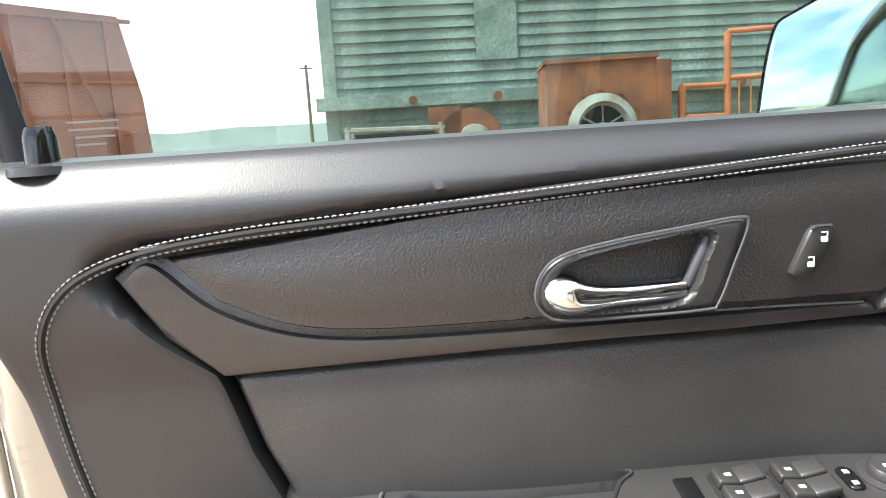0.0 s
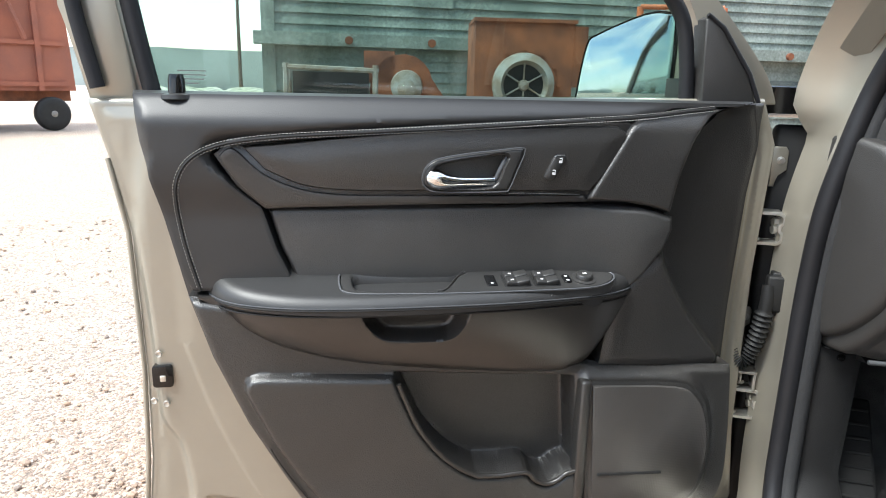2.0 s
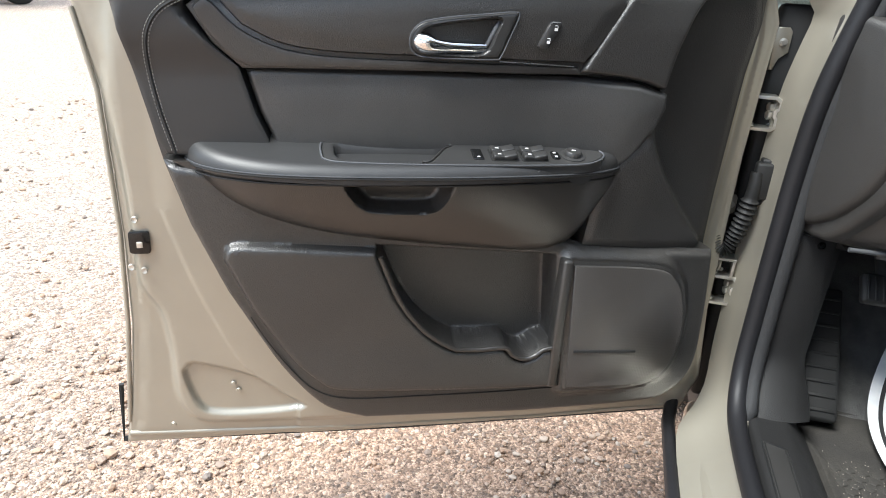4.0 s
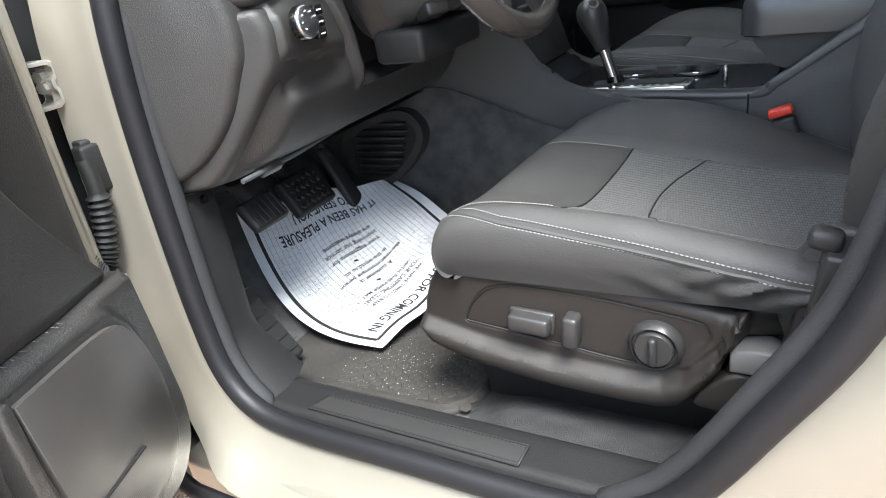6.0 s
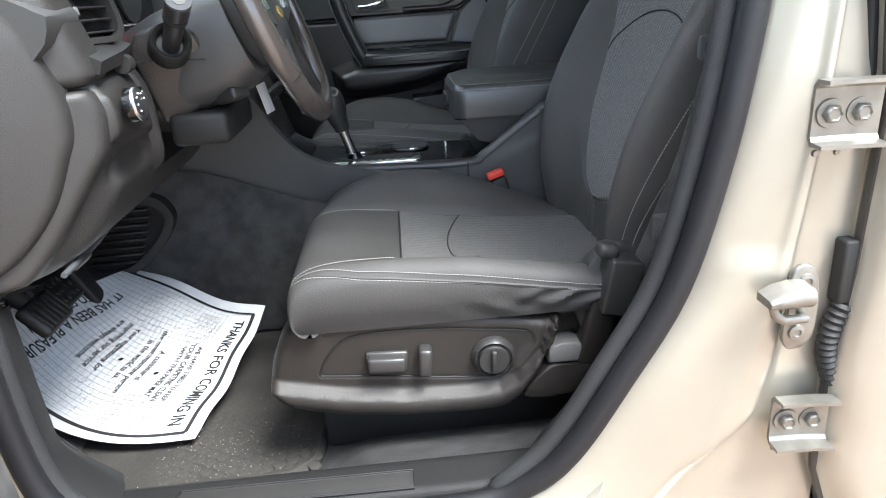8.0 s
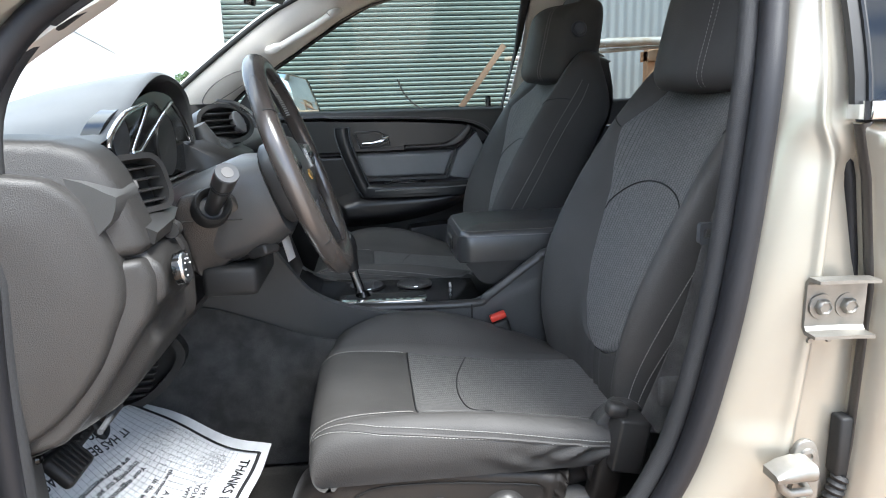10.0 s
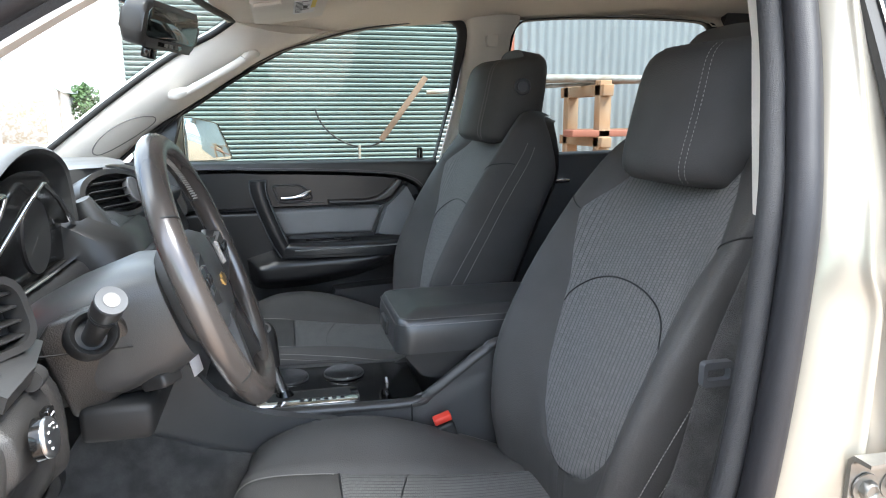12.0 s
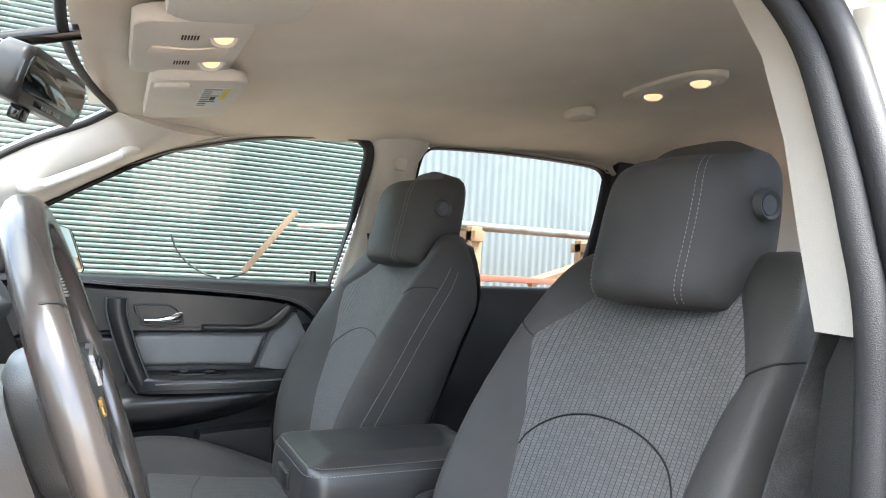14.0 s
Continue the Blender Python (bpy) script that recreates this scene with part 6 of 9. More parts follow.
def make_armrest():
    plan = spline([(0.950, 0.07), (0.943, 0.103), (0.918, 0.139), (0.875, 0.166), (0.802, 0.185), (0.677, 0.191), (0.51, 0.183), (0.373, 0.161), (0.312, 0.135), (0.284, 0.105), (0.276, 0.07)], 6)
    px_, py_ = [p[0] for p in plan][::-1], [p[1] for p in plan][::-1]

    def lid(y):
        """The top falls a little towards the seat."""
        return 0.926 - 0.22 * (y - 0.10)
    deck = spline([(0.755, 0.118), (0.750, 0.105), (0.735, 0.102), (0.60, 0.099), (0.46, 0.098), (0.37, 0.102), (0.335, 0.116), (0.328, 0.133), (0.345, 0.153), (0.385, 0.166), (0.50, 0.171), (0.62, 0.172), (0.72, 0.168), (0.748, 0.160), (0.754, 0.145)], 5, True)
    tray = spline([(0.732, 0.112), (0.70, 0.109), (0.60, 0.108), (0.563, 0.110), (0.575, 0.122), (0.590, 0.146), (0.602, 0.162), (0.62, 0.165), (0.69, 0.164), (0.722, 0.160), (0.733, 0.150), (0.737, 0.128)], 5, True)

    def top(x, y, d):
        return lid(y) - 0.020 * (1 - np.sqrt(np.clip(1 - (1 - np.clip(d / 0.017, 0, 1)) ** 2, 0, 1))) - 0.014 * ease(inside(x, y, deck)[0] / 0.004)
    arm = part("armrest_pad", relief(plan, "z", top, 0.008, 0.8935, [deck + deck[:1]], edge=0.016), SOFT, door, "padded black armrest top")
    part("pad_seam", tube([(x, y + 0.0005, 0.8945) for x, y in plan[3:-3]], 0.0022, 6), RUBBER, arm)
    # Paler tube paints the highlight along the pad's lower edge.
    part("pad_edge_highlight", tube([(x, y + 0.0016, 0.8975) for x, y in plan[3:-3]], 0.0010, 6), BUTTON, arm)
    foot = spline([(0.958, 0.897), (0.921, 0.876), (0.887, 0.845), (0.84, 0.818), (0.757, 0.792), (0.671, 0.778), (0.536, 0.763), (0.425, 0.755), (0.385, 0.762), (0.355, 0.782), (0.325, 0.828), (0.290, 0.894)], 5)
    fx_, fz_ = [p[0] for p in foot][::-1], [p[1] for p in foot][::-1]
    notch = spline([(0.727, 0.912), (0.724, 0.882), (0.714, 0.862), (0.700, 0.846), (0.684, 0.838), (0.64, 0.835), (0.602, 0.836), (0.585, 0.843), (0.574, 0.858), (0.566, 0.880), (0.562, 0.912)], 4)

    def front(x, z, d):
        """Flush under the pad, then drawn in towards its foot."""
        reach = np.interp(x, px_, py_) - 0.005
        s = np.clip((0.894 - z) / np.maximum(0.894 - np.interp(x, fx_, fz_), 0.004), 0, 1)
        face = 0.122 + (np.maximum(reach, 0.122) - 0.122) * (1 - 0.80 * s ** 1.7 - 0.20 * ease((s - 0.9) / 0.1))
        return face - 0.040 * ease((inside(x, z, notch)[0] + 0.001) / 0.014)
    body = part("armrest_body", relief(foot, "y", front, 0.008, 0.07, [notch, [(x, 0.884) for x in np.linspace(0.93, 0.30, 40)]], edge=0.006), GUNMETAL, door, "dark brown-grey armrest body with a pull cup")
    part("band_groove", tube([(x, y - 0.0045, 0.8835) for x, y in plan[7:-9] if not 0.567 < x < 0.724], 0.0016, 6), RUBBER, body)
    part("cup_rim", tube([(x, float(np.interp(x, px_, py_)) - 0.018 - 0.25 * (0.86 - z), z - 0.001) for x, z in notch[7:-7]], 0.0028, 8), SATIN, body)
    bin_floor = 0.040
    panel = part("switch_panel", relief(deck, "z", lambda x, y, d: lid(y) - 0.0125 + 0.0135 * ease(d / 0.003) - bin_floor * ease((inside(x, y, tray)[0] + 0.001) / 0.009), 0.007, 0.90, [tray + tray[:1]], edge=0.005), SATIN, door, "satin black window switch panel with a small bin")
    part("panel_rim", tube([(x, y, lid(y) + 0.0005) for x, y in deck + deck[:1]], 0.0016, 6), BUTTON, panel, "thin silver-grey rim")
    part("tray_rim", tube([(x, y, lid(y) + 0.0012) for x, y in tray[10:35]], 0.0016, 6), GUNMETAL, panel)

    def set_on(shape, x, y, lift=0.0, turn=0.0):
        return turned(shape, pose(x, y, lid(y) + lift, -12.4, 0, turn))
    lockbtn = part("window_lock_button", set_on(box((-0.008, -0.016, -0.004), (0.008, 0.016, 0.003), 0.0015), 0.528, 0.139), GLOSS, panel)
    part("mark", set_on(box((-0.002, 0.009, 0.003), (0.002, 0.012, 0.0036), 0), 0.528, 0.139), WHITE, lockbtn)
    for x in (0.489, 0.443):
        well = part("switch_well", set_on(slab(rounded(-0.021, -0.019, 0.021, 0.019, 0.004), "z", 0.0006, 0.0016, 0), x, 0.140), RUBBER, panel)
        for dy in (-0.0092, 0.0092):
            rocker = part("window_switch", set_on(joined(turned(box((-0.0185, -0.0085, -0.003), (0.002, 0.0085, 0.006), 0.002), pose(0, 0, 0, 0, 12, 0)), turned(box((0.0, -0.0085, -0.003), (0.0185, 0.0085, 0.005), 0.002), pose(0, 0, 0, 0, -8, 0))), x, 0.140 + dy, 0.002), SATIN, well)
            part("mark", set_on(box((0.006, -0.0015, 0.0078), (0.011, 0.0015, 0.0086), 0), x, 0.140 + dy), WHITE, rocker)
    sel = part("mirror_selector", set_on(slab(rounded(-0.006, -0.012, 0.006, 0.012, 0.004), "z", -0.003, 0.003, 0.001), 0.408, 0.139), GLOSS, panel)
    for dy in (-0.006, 0.006):
        part("mark", set_on(box((-0.002, dy - 0.002, 0.003), (0.002, dy + 0.002, 0.0036), 0), 0.408, 0.139), WHITE, sel)
    knob = part("mirror_knob", set_on(lathe([(0.0, -0.003), (0.0195, -0.003), (0.0195, 0.002), (0.016, 0.003), (0.0135, 0.003), (0.0130, 0.008), (0.0110, 0.010), (0.0, 0.009)], (0, 0, 0), (0, 0, 1), 28), 0.380, 0.138), SATIN, panel)
    part("mark", set_on(box((-0.003, -0.002, 0.0096), (0.003, 0.001, 0.0102), 0), 0.380, 0.138), WHITE, knob)


make_armrest()


def make_lower_door():
    low = [(0.972, 0.898), (0.942, 0.80)] + spline([(0.896, 0.690), (0.832, 0.575), (0.782, 0.507), (0.742, 0.472), (0.683, 0.451)], 4) + spline([(0.414, 0.447), (0.185, 0.455), (0.122, 0.477), (0.091, 0.525), (0.084, 0.611), (0.096, 0.752)], 4) + [(0.33, 0.765), (0.42, 0.79), (0.6, 0.81), (0.80, 0.84), (0.90, 0.885)]
    pocket = spline([(0.672, 0.771), (0.655, 0.728), (0.632, 0.677), (0.598, 0.632), (0.567, 0.606), (0.538, 0.590)], 5) + spline([(0.50, 0.588), (0.456, 0.590), (0.440, 0.575), (0.419, 0.567), (0.400, 0.573), (0.388, 0.583), (0.366, 0.588)], 4) + [(0.380, 0.752)]
    raised = spline([(0.898, 0.752), (0.895, 0.768), (0.882, 0.777), (0.860, 0.778)], 4) + [(0.674, 0.768)] + pocket[1:-1] + [(0.360, 0.583), (0.347, 0.506)] + spline([(0.505, 0.508), (0.714, 0.517), (0.767, 0.541), (0.812, 0.590), (0.860, 0.667)], 5)
    spk = spline([(0.359, 0.745), (0.208, 0.736), (0.167, 0.713), (0.147, 0.672), (0.138, 0.606), (0.156, 0.535), (0.201, 0.509), (0.266, 0.504), (0.343, 0.504)], 5)

    def shape(x, z, d):
        base = 0.112 + 0.016 * ease(d / 0.008) + 0.006 * ease((0.62 - z) / 0.1)
        up = 0.016 * ease((inside(x, z, raised)[0] + 0.001) / 0.009)
        rim = inside(x, z, spk)[0]
        s = 0.015 * ease((rim + 0.02) / 0.020) - 0.0035 * np.exp(-((rim + 0.001) / 0.0022) ** 2)
        hollow = ease((inside(x, z, pocket)[0] + 0.001) / 0.008)
        return (base + np.maximum(up, s)) * (1 - hollow) + 0.076 * hollow
    lowp = part("lower_panel", relief(low, "y", shape, 0.010, 0.06, [raised + raised[:1], pocket + pocket[:1], spk + spk[:1]]), DOORTRIM, door, "black lower panel with a map pocket")
    part("pocket_rim", tube([(x, 0.1455, z + 0.001) for x, z in pocket[2:-1]], 0.0042, 10), GUNMETAL, lowp, "smooth grey pocket lip")
    part("panel_fold", tube([(x, 0.1345, z) for x, z in spline([(0.862, 0.655), (0.845, 0.622), (0.812, 0.570), (0.770, 0.520), (0.714, 0.498), (0.60, 0.496), (0.45, 0.497), (0.343, 0.500), (0.25, 0.492), (0.18, 0.494)], 6)], 0.0012, 6), RUBBER, lowp)
    grille = part("speaker_grille", slab([(0.250 + (x - 0.250) * 0.95, 0.622 + (z - 0.622) * 0.955) for x, z in spk], "y", 0.13, 0.1500, 0.001), speaker_mat, door, "fine perforated speaker grille")
    part("grille_slot", tube([(0.335, 0.150, 0.581), (0.222, 0.150, 0.577)], 0.0026, 6), RUBBER, grille)
    part("divider", box((0.356, 0.12, 0.512), (0.374, 0.152, 0.750), 0.005), DOORTRIM, lowp)


def perforated():
    m = material("perforated_speaker_plastic", (0.062, 0.058, 0.055), 0.45, vary=0.08)
    n, l = m.node_tree.nodes, m.node_tree.links
    tc, v, bump = n.new("ShaderNodeTexCoord"), n.new("ShaderNodeTexVoronoi"), n.new("ShaderNodeBump")
    v.inputs["Scale"].default_value, v.inputs["Randomness"].default_value = 330.0, 0.0
    bump.inputs["Strength"].default_value, bump.inputs["Distance"].default_value = 0.4, 0.0008
    l.new(tc.outputs["Object"], v.inputs["Vector"])
    l.new(v.outputs["Distance"], bump.inputs["Height"])
    l.new(bump.outputs["Normal"], n["Principled BSDF"].inputs["Normal"])
    return m


speaker_mat = perforated()
make_lower_door()


def make_door_fittings():
    knob = part("lock_knob", tube([(0.973, 0.090, 1.165), (0.973, 0.090, 1.204), (0.973, 0.090, 1.211)], [0.0120, 0.0112, 0.0090], 14), GLOSS, door, "black lock plunger standing up")
    part("knob_ring", lathe([(0.013, 0.0), (0.024, 0.0), (0.023, 0.006), (0.015, 0.008)], (0.973, 0.090, 1.1775), (0, 0, 1), 20), SATIN, knob)
    latch = part("latch", slab(rounded(1.014, 0.734, 1.044, 0.770, 0.004), "y", 0.050, 0.0660, 0.001), GLOSS, door, "black latch mouth in the door edge")
    part("latch_jaw", box((1.024, 0.0655, 0.744), (1.033, 0.0675, 0.754), 0.001), ZINC, latch)
    for x, z in ((1.032, 0.790), (1.026, 0.706), (1.044, 0.712)):
        part("screw", lathe([(0.0, 0), (0.0055, 0), (0.0045, 0.003), (0.002, 0.002), (0.0, 0.002)], (x, 0.0655, z), (0, 1, 0), 12), ZINC, door)
    # Wing mirror: painted shell with a dark-edged glass, turned towards the driver.
    nrm, lat = Vector((0.80, 0.60, 0)), Vector((0.60, -0.80, 0))
    inner = Vector((0.150, -0.100, 0))
    face = spline([(0.012, 1.180), (0.10, 1.176), (0.186, 1.176), (0.190, 1.20), (0.175, 1.285), (0.150, 1.306), (0.06, 1.336), (0.015, 1.336), (0.0, 1.32), (0.0, 1.20)], 4, True)

    def at(o, z, depth, grow=0.0):
        cx, cz = 0.095, 1.255
        return inner + lat * (cx + (o - cx) * (1 + grow)) + nrm * depth + Vector((0, 0, cz + (z - cz) * (1 + grow)))
    shell = [[at(o - 0.02 * (g < 0.2), z, d, g) for o, z in face] for d, g in ((0.0, 0.10), (-0.03, 0.13), (-0.07, 0.05), (-0.10, -0.15), (-0.115, -0.45))]
    mir = part("wing_mirror", loft(shell), PAINT, door, "wing mirror in a champagne shell")
    part("mirror_surround", loft([[at(o, z, d, g) for o, z in face] for d, g in ((-0.002, 0.09), (0.004, 0.07), (0.002, 0.035))]), GLOSS, mir)
    part("mirror_glass", loft([[at(o, z, d, g) for o, z in face] for d, g in ((0.0, 0.02), (0.0042, 0.02), (0.0046, 0.01))]), MIRROR, mir)
    part("mirror_arm", loft([[Vector(p) for p in ((x, y, 1.175), (x + 0.09, y, 1.175), (x + 0.09, y, 1.225), (x, y, 1.24))] for x, y in ((0.06, 0.02), (0.06, -0.06), (0.07, -0.13))]), DOORTRIM, mir)


make_door_fittings()


# ---- seats ----
SEAT_Y = 0.475


def blend(table, x):
    """Smooth look-up in a table of (x, value)."""
    xs = [a for a, _ in table]
    i = int(np.clip(np.searchsorted(xs, x) - 1, 0, len(xs) - 2))
    y = [b for _, b in table]
    h = xs[i + 1] - xs[i]
    t = min(max((x - xs[i]) / h, 0.0), 1.0)
    m0 = (y[i + 1] - y[max(i - 1, 0)]) / (xs[i + 1] - xs[max(i - 1, 0)])
    m1 = (y[min(i + 2, len(y) - 1)] - y[i]) / (xs[min(i + 2, len(xs) - 1)] - xs[i])
    return (2 * t ** 3 - 3 * t * t + 1) * y[i] + (t ** 3 - 2 * t * t + t) * h * m0 + (-2 * t ** 3 + 3 * t * t) * y[i + 1] + (t ** 3 - t * t) * h * m1


CENTRE_X = [(0, 0.455), (0.08, 0.430), (0.16, 0.437), (0.24, 0.475), (0.4, 0.57), (0.6, 0.70), (0.8, 0.83), (1, 0.97)]
CENTRE_Z = [(0, 0.60), (0.08, 0.655), (0.16, 0.695), (0.24, 0.712), (0.4, 0.704), (0.6, 0.684), (0.8, 0.67), (1, 0.665)]
SIDE_X = [(0, 0.47), (0.08, 0.443), (0.16, 0.448), (0.24, 0.485), (0.4, 0.57), (0.6, 0.70), (0.8, 0.83), (1, 0.955)]
SIDE_Z = [(0, 0.62), (0.08, 0.675), (0.16, 0.718), (0.24, 0.740), (0.4, 0.748), (0.6, 0.742), (0.8, 0.722), (1, 0.700)]
FAR_X = [(0, 0.475), (0.08, 0.452), (0.16, 0.456), (0.24, 0.487), (0.4, 0.575), (0.6, 0.69), (0.8, 0.80), (1, 0.945)]
FAR_Z = [(0, 0.605), (0.08, 0.650), (0.16, 0.690), (0.24, 0.722), (0.4, 0.753), (0.6, 0.750), (0.8, 0.716), (1, 0.655)]
ACROSS_Y = [(0, 0.0), (0.30, 0.085), (0.45, 0.130), (0.60, 0.17), (0.75, 0.208), (0.87, 0.240), (0.95, 0.259), (1.05, 0.271), (1.2, 0.272), (1.35, 0.262)]
NEAR_LIFT = [(0, 0.0), (0.30, 0.08), (0.45, 0.22), (0.60, 0.48), (0.75, 0.80), (0.87, 1.0), (0.95, 0.93), (1.05, 0.74), (1.2, 0.4), (1.35, 0.0)]
LIFT = [(0, 0.0), (0.30, 0.02), (0.45, 0.10), (0.60, 0.45), (0.75, 0.92), (0.87, 1.0), (0.95, 0.93), (1.05, 0.74), (1.2, 0.4), (1.35, 0.0)]


def piping(u):
    """Where the stitched edge runs along the near bolster."""
    return float(np.interp(u, [0.14, 0.22, 0.36, 0.54, 0.86, 1.0], [0.84, 0.89, 0.975, 1.03, 1.09, 1.10]))


def cushion(u, v):
    a = abs(v)
    y = math.copysign(blend(ACROSS_Y, a), v)
    k = blend(LIFT if v > 0 else NEAR_LIFT, a)
    cx, cz, sx, sz = blend(CENTRE_X, u), blend(CENTRE_Z, u), blend(SIDE_X if v < 0 else FAR_X, u), blend(SIDE_Z if v < 0 else FAR_Z, u)
    if a <= 0.87:
        x, z = cx + (sx - cx) * k, cz + (sz - cz) * k
    else:
        floor = 0.650 if v < 0 else 0.60
        x, z = sx + 0.012 * (1 - k) * (1 - u), floor + (max(sz, floor) - floor) * k
    edge = 0.47 if v > 0 else 0.80
    groove = 0.007 * math.exp(-((a - edge) / 0.018) ** 2)
    if v < 0:
        groove += 0.004 * math.exp(-((a - piping(u)) / 0.018) ** 2)
        y += 0.007 * math.sin(70 * u + 30 * a) * math.exp(-((u - 0.84) / 0.11) ** 2) * math.exp(-((a - 1.2) / 0.09) ** 2) + 0.004 * math.sin(45 * u - 20 * a) * math.exp(-((u - 0.70) / 0.10) ** 2) * math.exp(-((a - 1.27) / 0.06) ** 2)
    if -0.80 < v < 0.47:
        groove += 0.004 * math.exp(-((u - 0.462) / 0.010) ** 2)
    return Vector((x, SEAT_Y + y, z - groove))


BACK_X = [(0, 0.962), (0.12, 0.962), (0.3, 0.996), (0.5, 1.044), (0.7, 1.094), (0.85, 1.136), (1, 1.180), (1.1, 1.212), (1.2, 1.26)]
BACK_Z = [(0, 0.655), (0.12, 0.735), (0.3, 0.85), (0.5, 0.975), (0.7, 1.095), (0.85, 1.18), (1, 1.254), (1.1, 1.285), (1.2, 1.287)]
WING = [(0, 0.037), (0.12, 0.050), (0.3, 0.070), (0.5, 0.065), (0.7, 0.048), (0.85, 0.034), (1, 0.022), (1.1, 0.012), (1.2, 0.0)]
HALF = [(0, 0.232), (0.12, 0.240), (0.3, 0.258), (0.5, 0.262), (0.7, 0.256), (0.85, 0.246), (1, 0.222), (1.1, 0.185), (1.2, 0.12)]
B_ACROSS = [(0, 0.0), (0.4, 0.42), (0.58, 0.62), (0.72, 0.78), (0.86, 0.92), (0.95, 0.985), (1.05, 1.0), (1.2, 0.985), (1.35, 0.93), (1.5, 0.82)]
B_LIFT = [(0, 0.0), (0.4, 0.02), (0.58, 0.25), (0.72, 0.75), (0.86, 1.0), (0.95, 0.86), (1.05, 0.2), (1.2, -1.2), (1.35, -2.2), (1.5, -2.6)]


# Half width of the cloth panel in the seat back: a rounded foot, widest below the shoulders.
PANEL = [(0.125, 0.0), (0.135, 0.16), (0.16, 0.30), (0.22, 0.43), (0.32, 0.51), (0.45, 0.56), (0.58, 0.61), (0.70, 0.70), (0.76, 0.76), (0.86, 0.62), (0.95, 0.52), (1.05, 0.50), (1.2, 0.5)]


def insert_half(u):
    return float(np.interp(u, [a for a, _ in PANEL], [b for _, b in PANEL]))


def backrest(u, v):
    a = abs(v)
    w = blend(HALF, u)
    y = math.copysign(blend(B_ACROSS, a) * w, v)
    k = blend(B_LIFT, a)
    wing = blend(WING, u)
    fwd = wing * k if k >= 0 else 0.055 * k * (1 - 0.8 * float(ease((u - 0.82) / 0.36)))
    x, z = blend(BACK_X, u), blend(BACK_Z, u)
    groove = 0.006 * math.exp(-((a - max(0.06, insert_half(u))) / 0.03) ** 2) + 0.003 * math.exp(-((a - 0.98) / 0.015) ** 2)
    t = Vector((-0.92, 0, 0.39))
    return Vector((x, SEAT_Y + y, z)) + t * (fwd - groove)


def make_seat(shift, label, controls):
    seat = thing("front_seat", (0.70 + shift[0], SEAT_Y + shift[1], 0.40), label, "car seat", group="front seats")
    off = Vector(shift)

    def c(u, v):
        return cushion(u, v) + off

    def b(u, v):
        return backrest(u, v) + off

    part("cushion_side", patch(c, 0, 1, -1.35, -0.80, 60, 34), LEATHER, seat)
    part("cushion_side", patch(c, 0, 1, 0.47, 1.35, 44, 26), LEATHER, seat)
    part("cushion_front", patch(c, 0, 0.462, -0.80, 0.47, 32, 30), LEATHER, seat)
    ins = part("cushion_insert", patch(c, 0.462, 1, -0.80, 0.47, 24, 30), CLOTH_SEAT, seat, "woven charcoal cloth insert")
    arc = [c(0.588 + 0.15 * (v + 0.17) ** 2 + 0.03 * (v + 0.17) ** 4, v) + Vector((0, 0, 0.0004)) for v in np.linspace(-0.79, 0.46, 30)]
    part("insert_seam", tube(arc, 0.0013, 6), RUBBER, ins)
    part("front_seam", tube([c(0.462, v) + Vector((0, 0, 0.001)) for v in np.linspace(-0.8, 0.47, 24)], 0.0016, 6), RUBBER, ins)
    lines = []
    for d in (-0.028, 0.028):
        lines.append([c(u, -piping(u) + d) + Vector((0, -0.0004, 0.0006)) for u in np.linspace(0.16, 0.97, 90)])
    for d in (0.01,):
        lines.append([c(u, -0.80 + d + 0.02) + Vector((0, 0, 0.0006)) for u in np.linspace(0.12, 0.455, 40)])
    lines.append([c(u, 0.955) + Vector((0, 0, 0.0006)) for u in np.linspace(0.16, 0.97, 60)])
    lines.append([c(u, 0.45) + Vector((0, 0, 0.0006)) for u in np.linspace(0.12, 0.455, 40)])
    part("edge_piping", tube([c(u, -piping(u)) for u in np.linspace(0.14, 0.985, 60)], 0.0028, 6), LEATHER, seat)
    stitches(lines, seat, length=0.0040, gap=0.0014, r=0.0006)
    # Seat back: padded sides round a cloth panel with an arched seam.
    us = [0.13 + 0.03 * (i / 6) ** 2 for i in range(6)] + [0.16 + 1.04 * i / 48 for i in range(49)]
    for s_ in (-1, 1):
        part("back_side", loft([[b(u, s_ * (insert_half(u) + (1.5 - insert_half(u)) * (j / 28))) for j in range(29)] for u in [0.0, 0.03, 0.06, 0.09, 0.11, 0.125] + us], closed=False), LEATHER, seat)
    bi = part("back_insert", loft([[b(u, insert_half(u) * (j / 10 - 1)) for j in range(21)] for u in us], closed=False), CLOTH_BACK, seat, "woven charcoal cloth back insert")
    n = Vector((-0.92, 0, 0.39)) * 0.0006
    arch = [b(0.625 - 0.075 * abs(t) ** 2.2 - 0.05 * abs(t) ** 8, (insert_half(0.54) - 0.02) * t) + n for t in np.linspace(-1, 1, 40)]
    part("arch_seam", tube(arch, 0.0014, 6), RUBBER, bi)
    for s_ in (-1, 1):
        part("shoulder_seam", tube([b(0.76 + 0.07 * t, s_ * (0.76 + 0.34 * t)) + n for t in np.linspace(0, 1, 14)], 0.0014, 6), RUBBER, seat)
    lines = []
    for s_ in (-1, 1):
        lines.append([b(u, s_ * (1.0 + 0.15 * max(0, u - 0.1))) + n for u in np.linspace(0.08, 0.93, 80)])
        lines.append([b(u, s_ * (1.045 + 0.15 * max(0, u - 0.1))) + Vector((0, s_ * 0.0006, 0)) for u in np.linspace(0.08, 0.93, 80)])
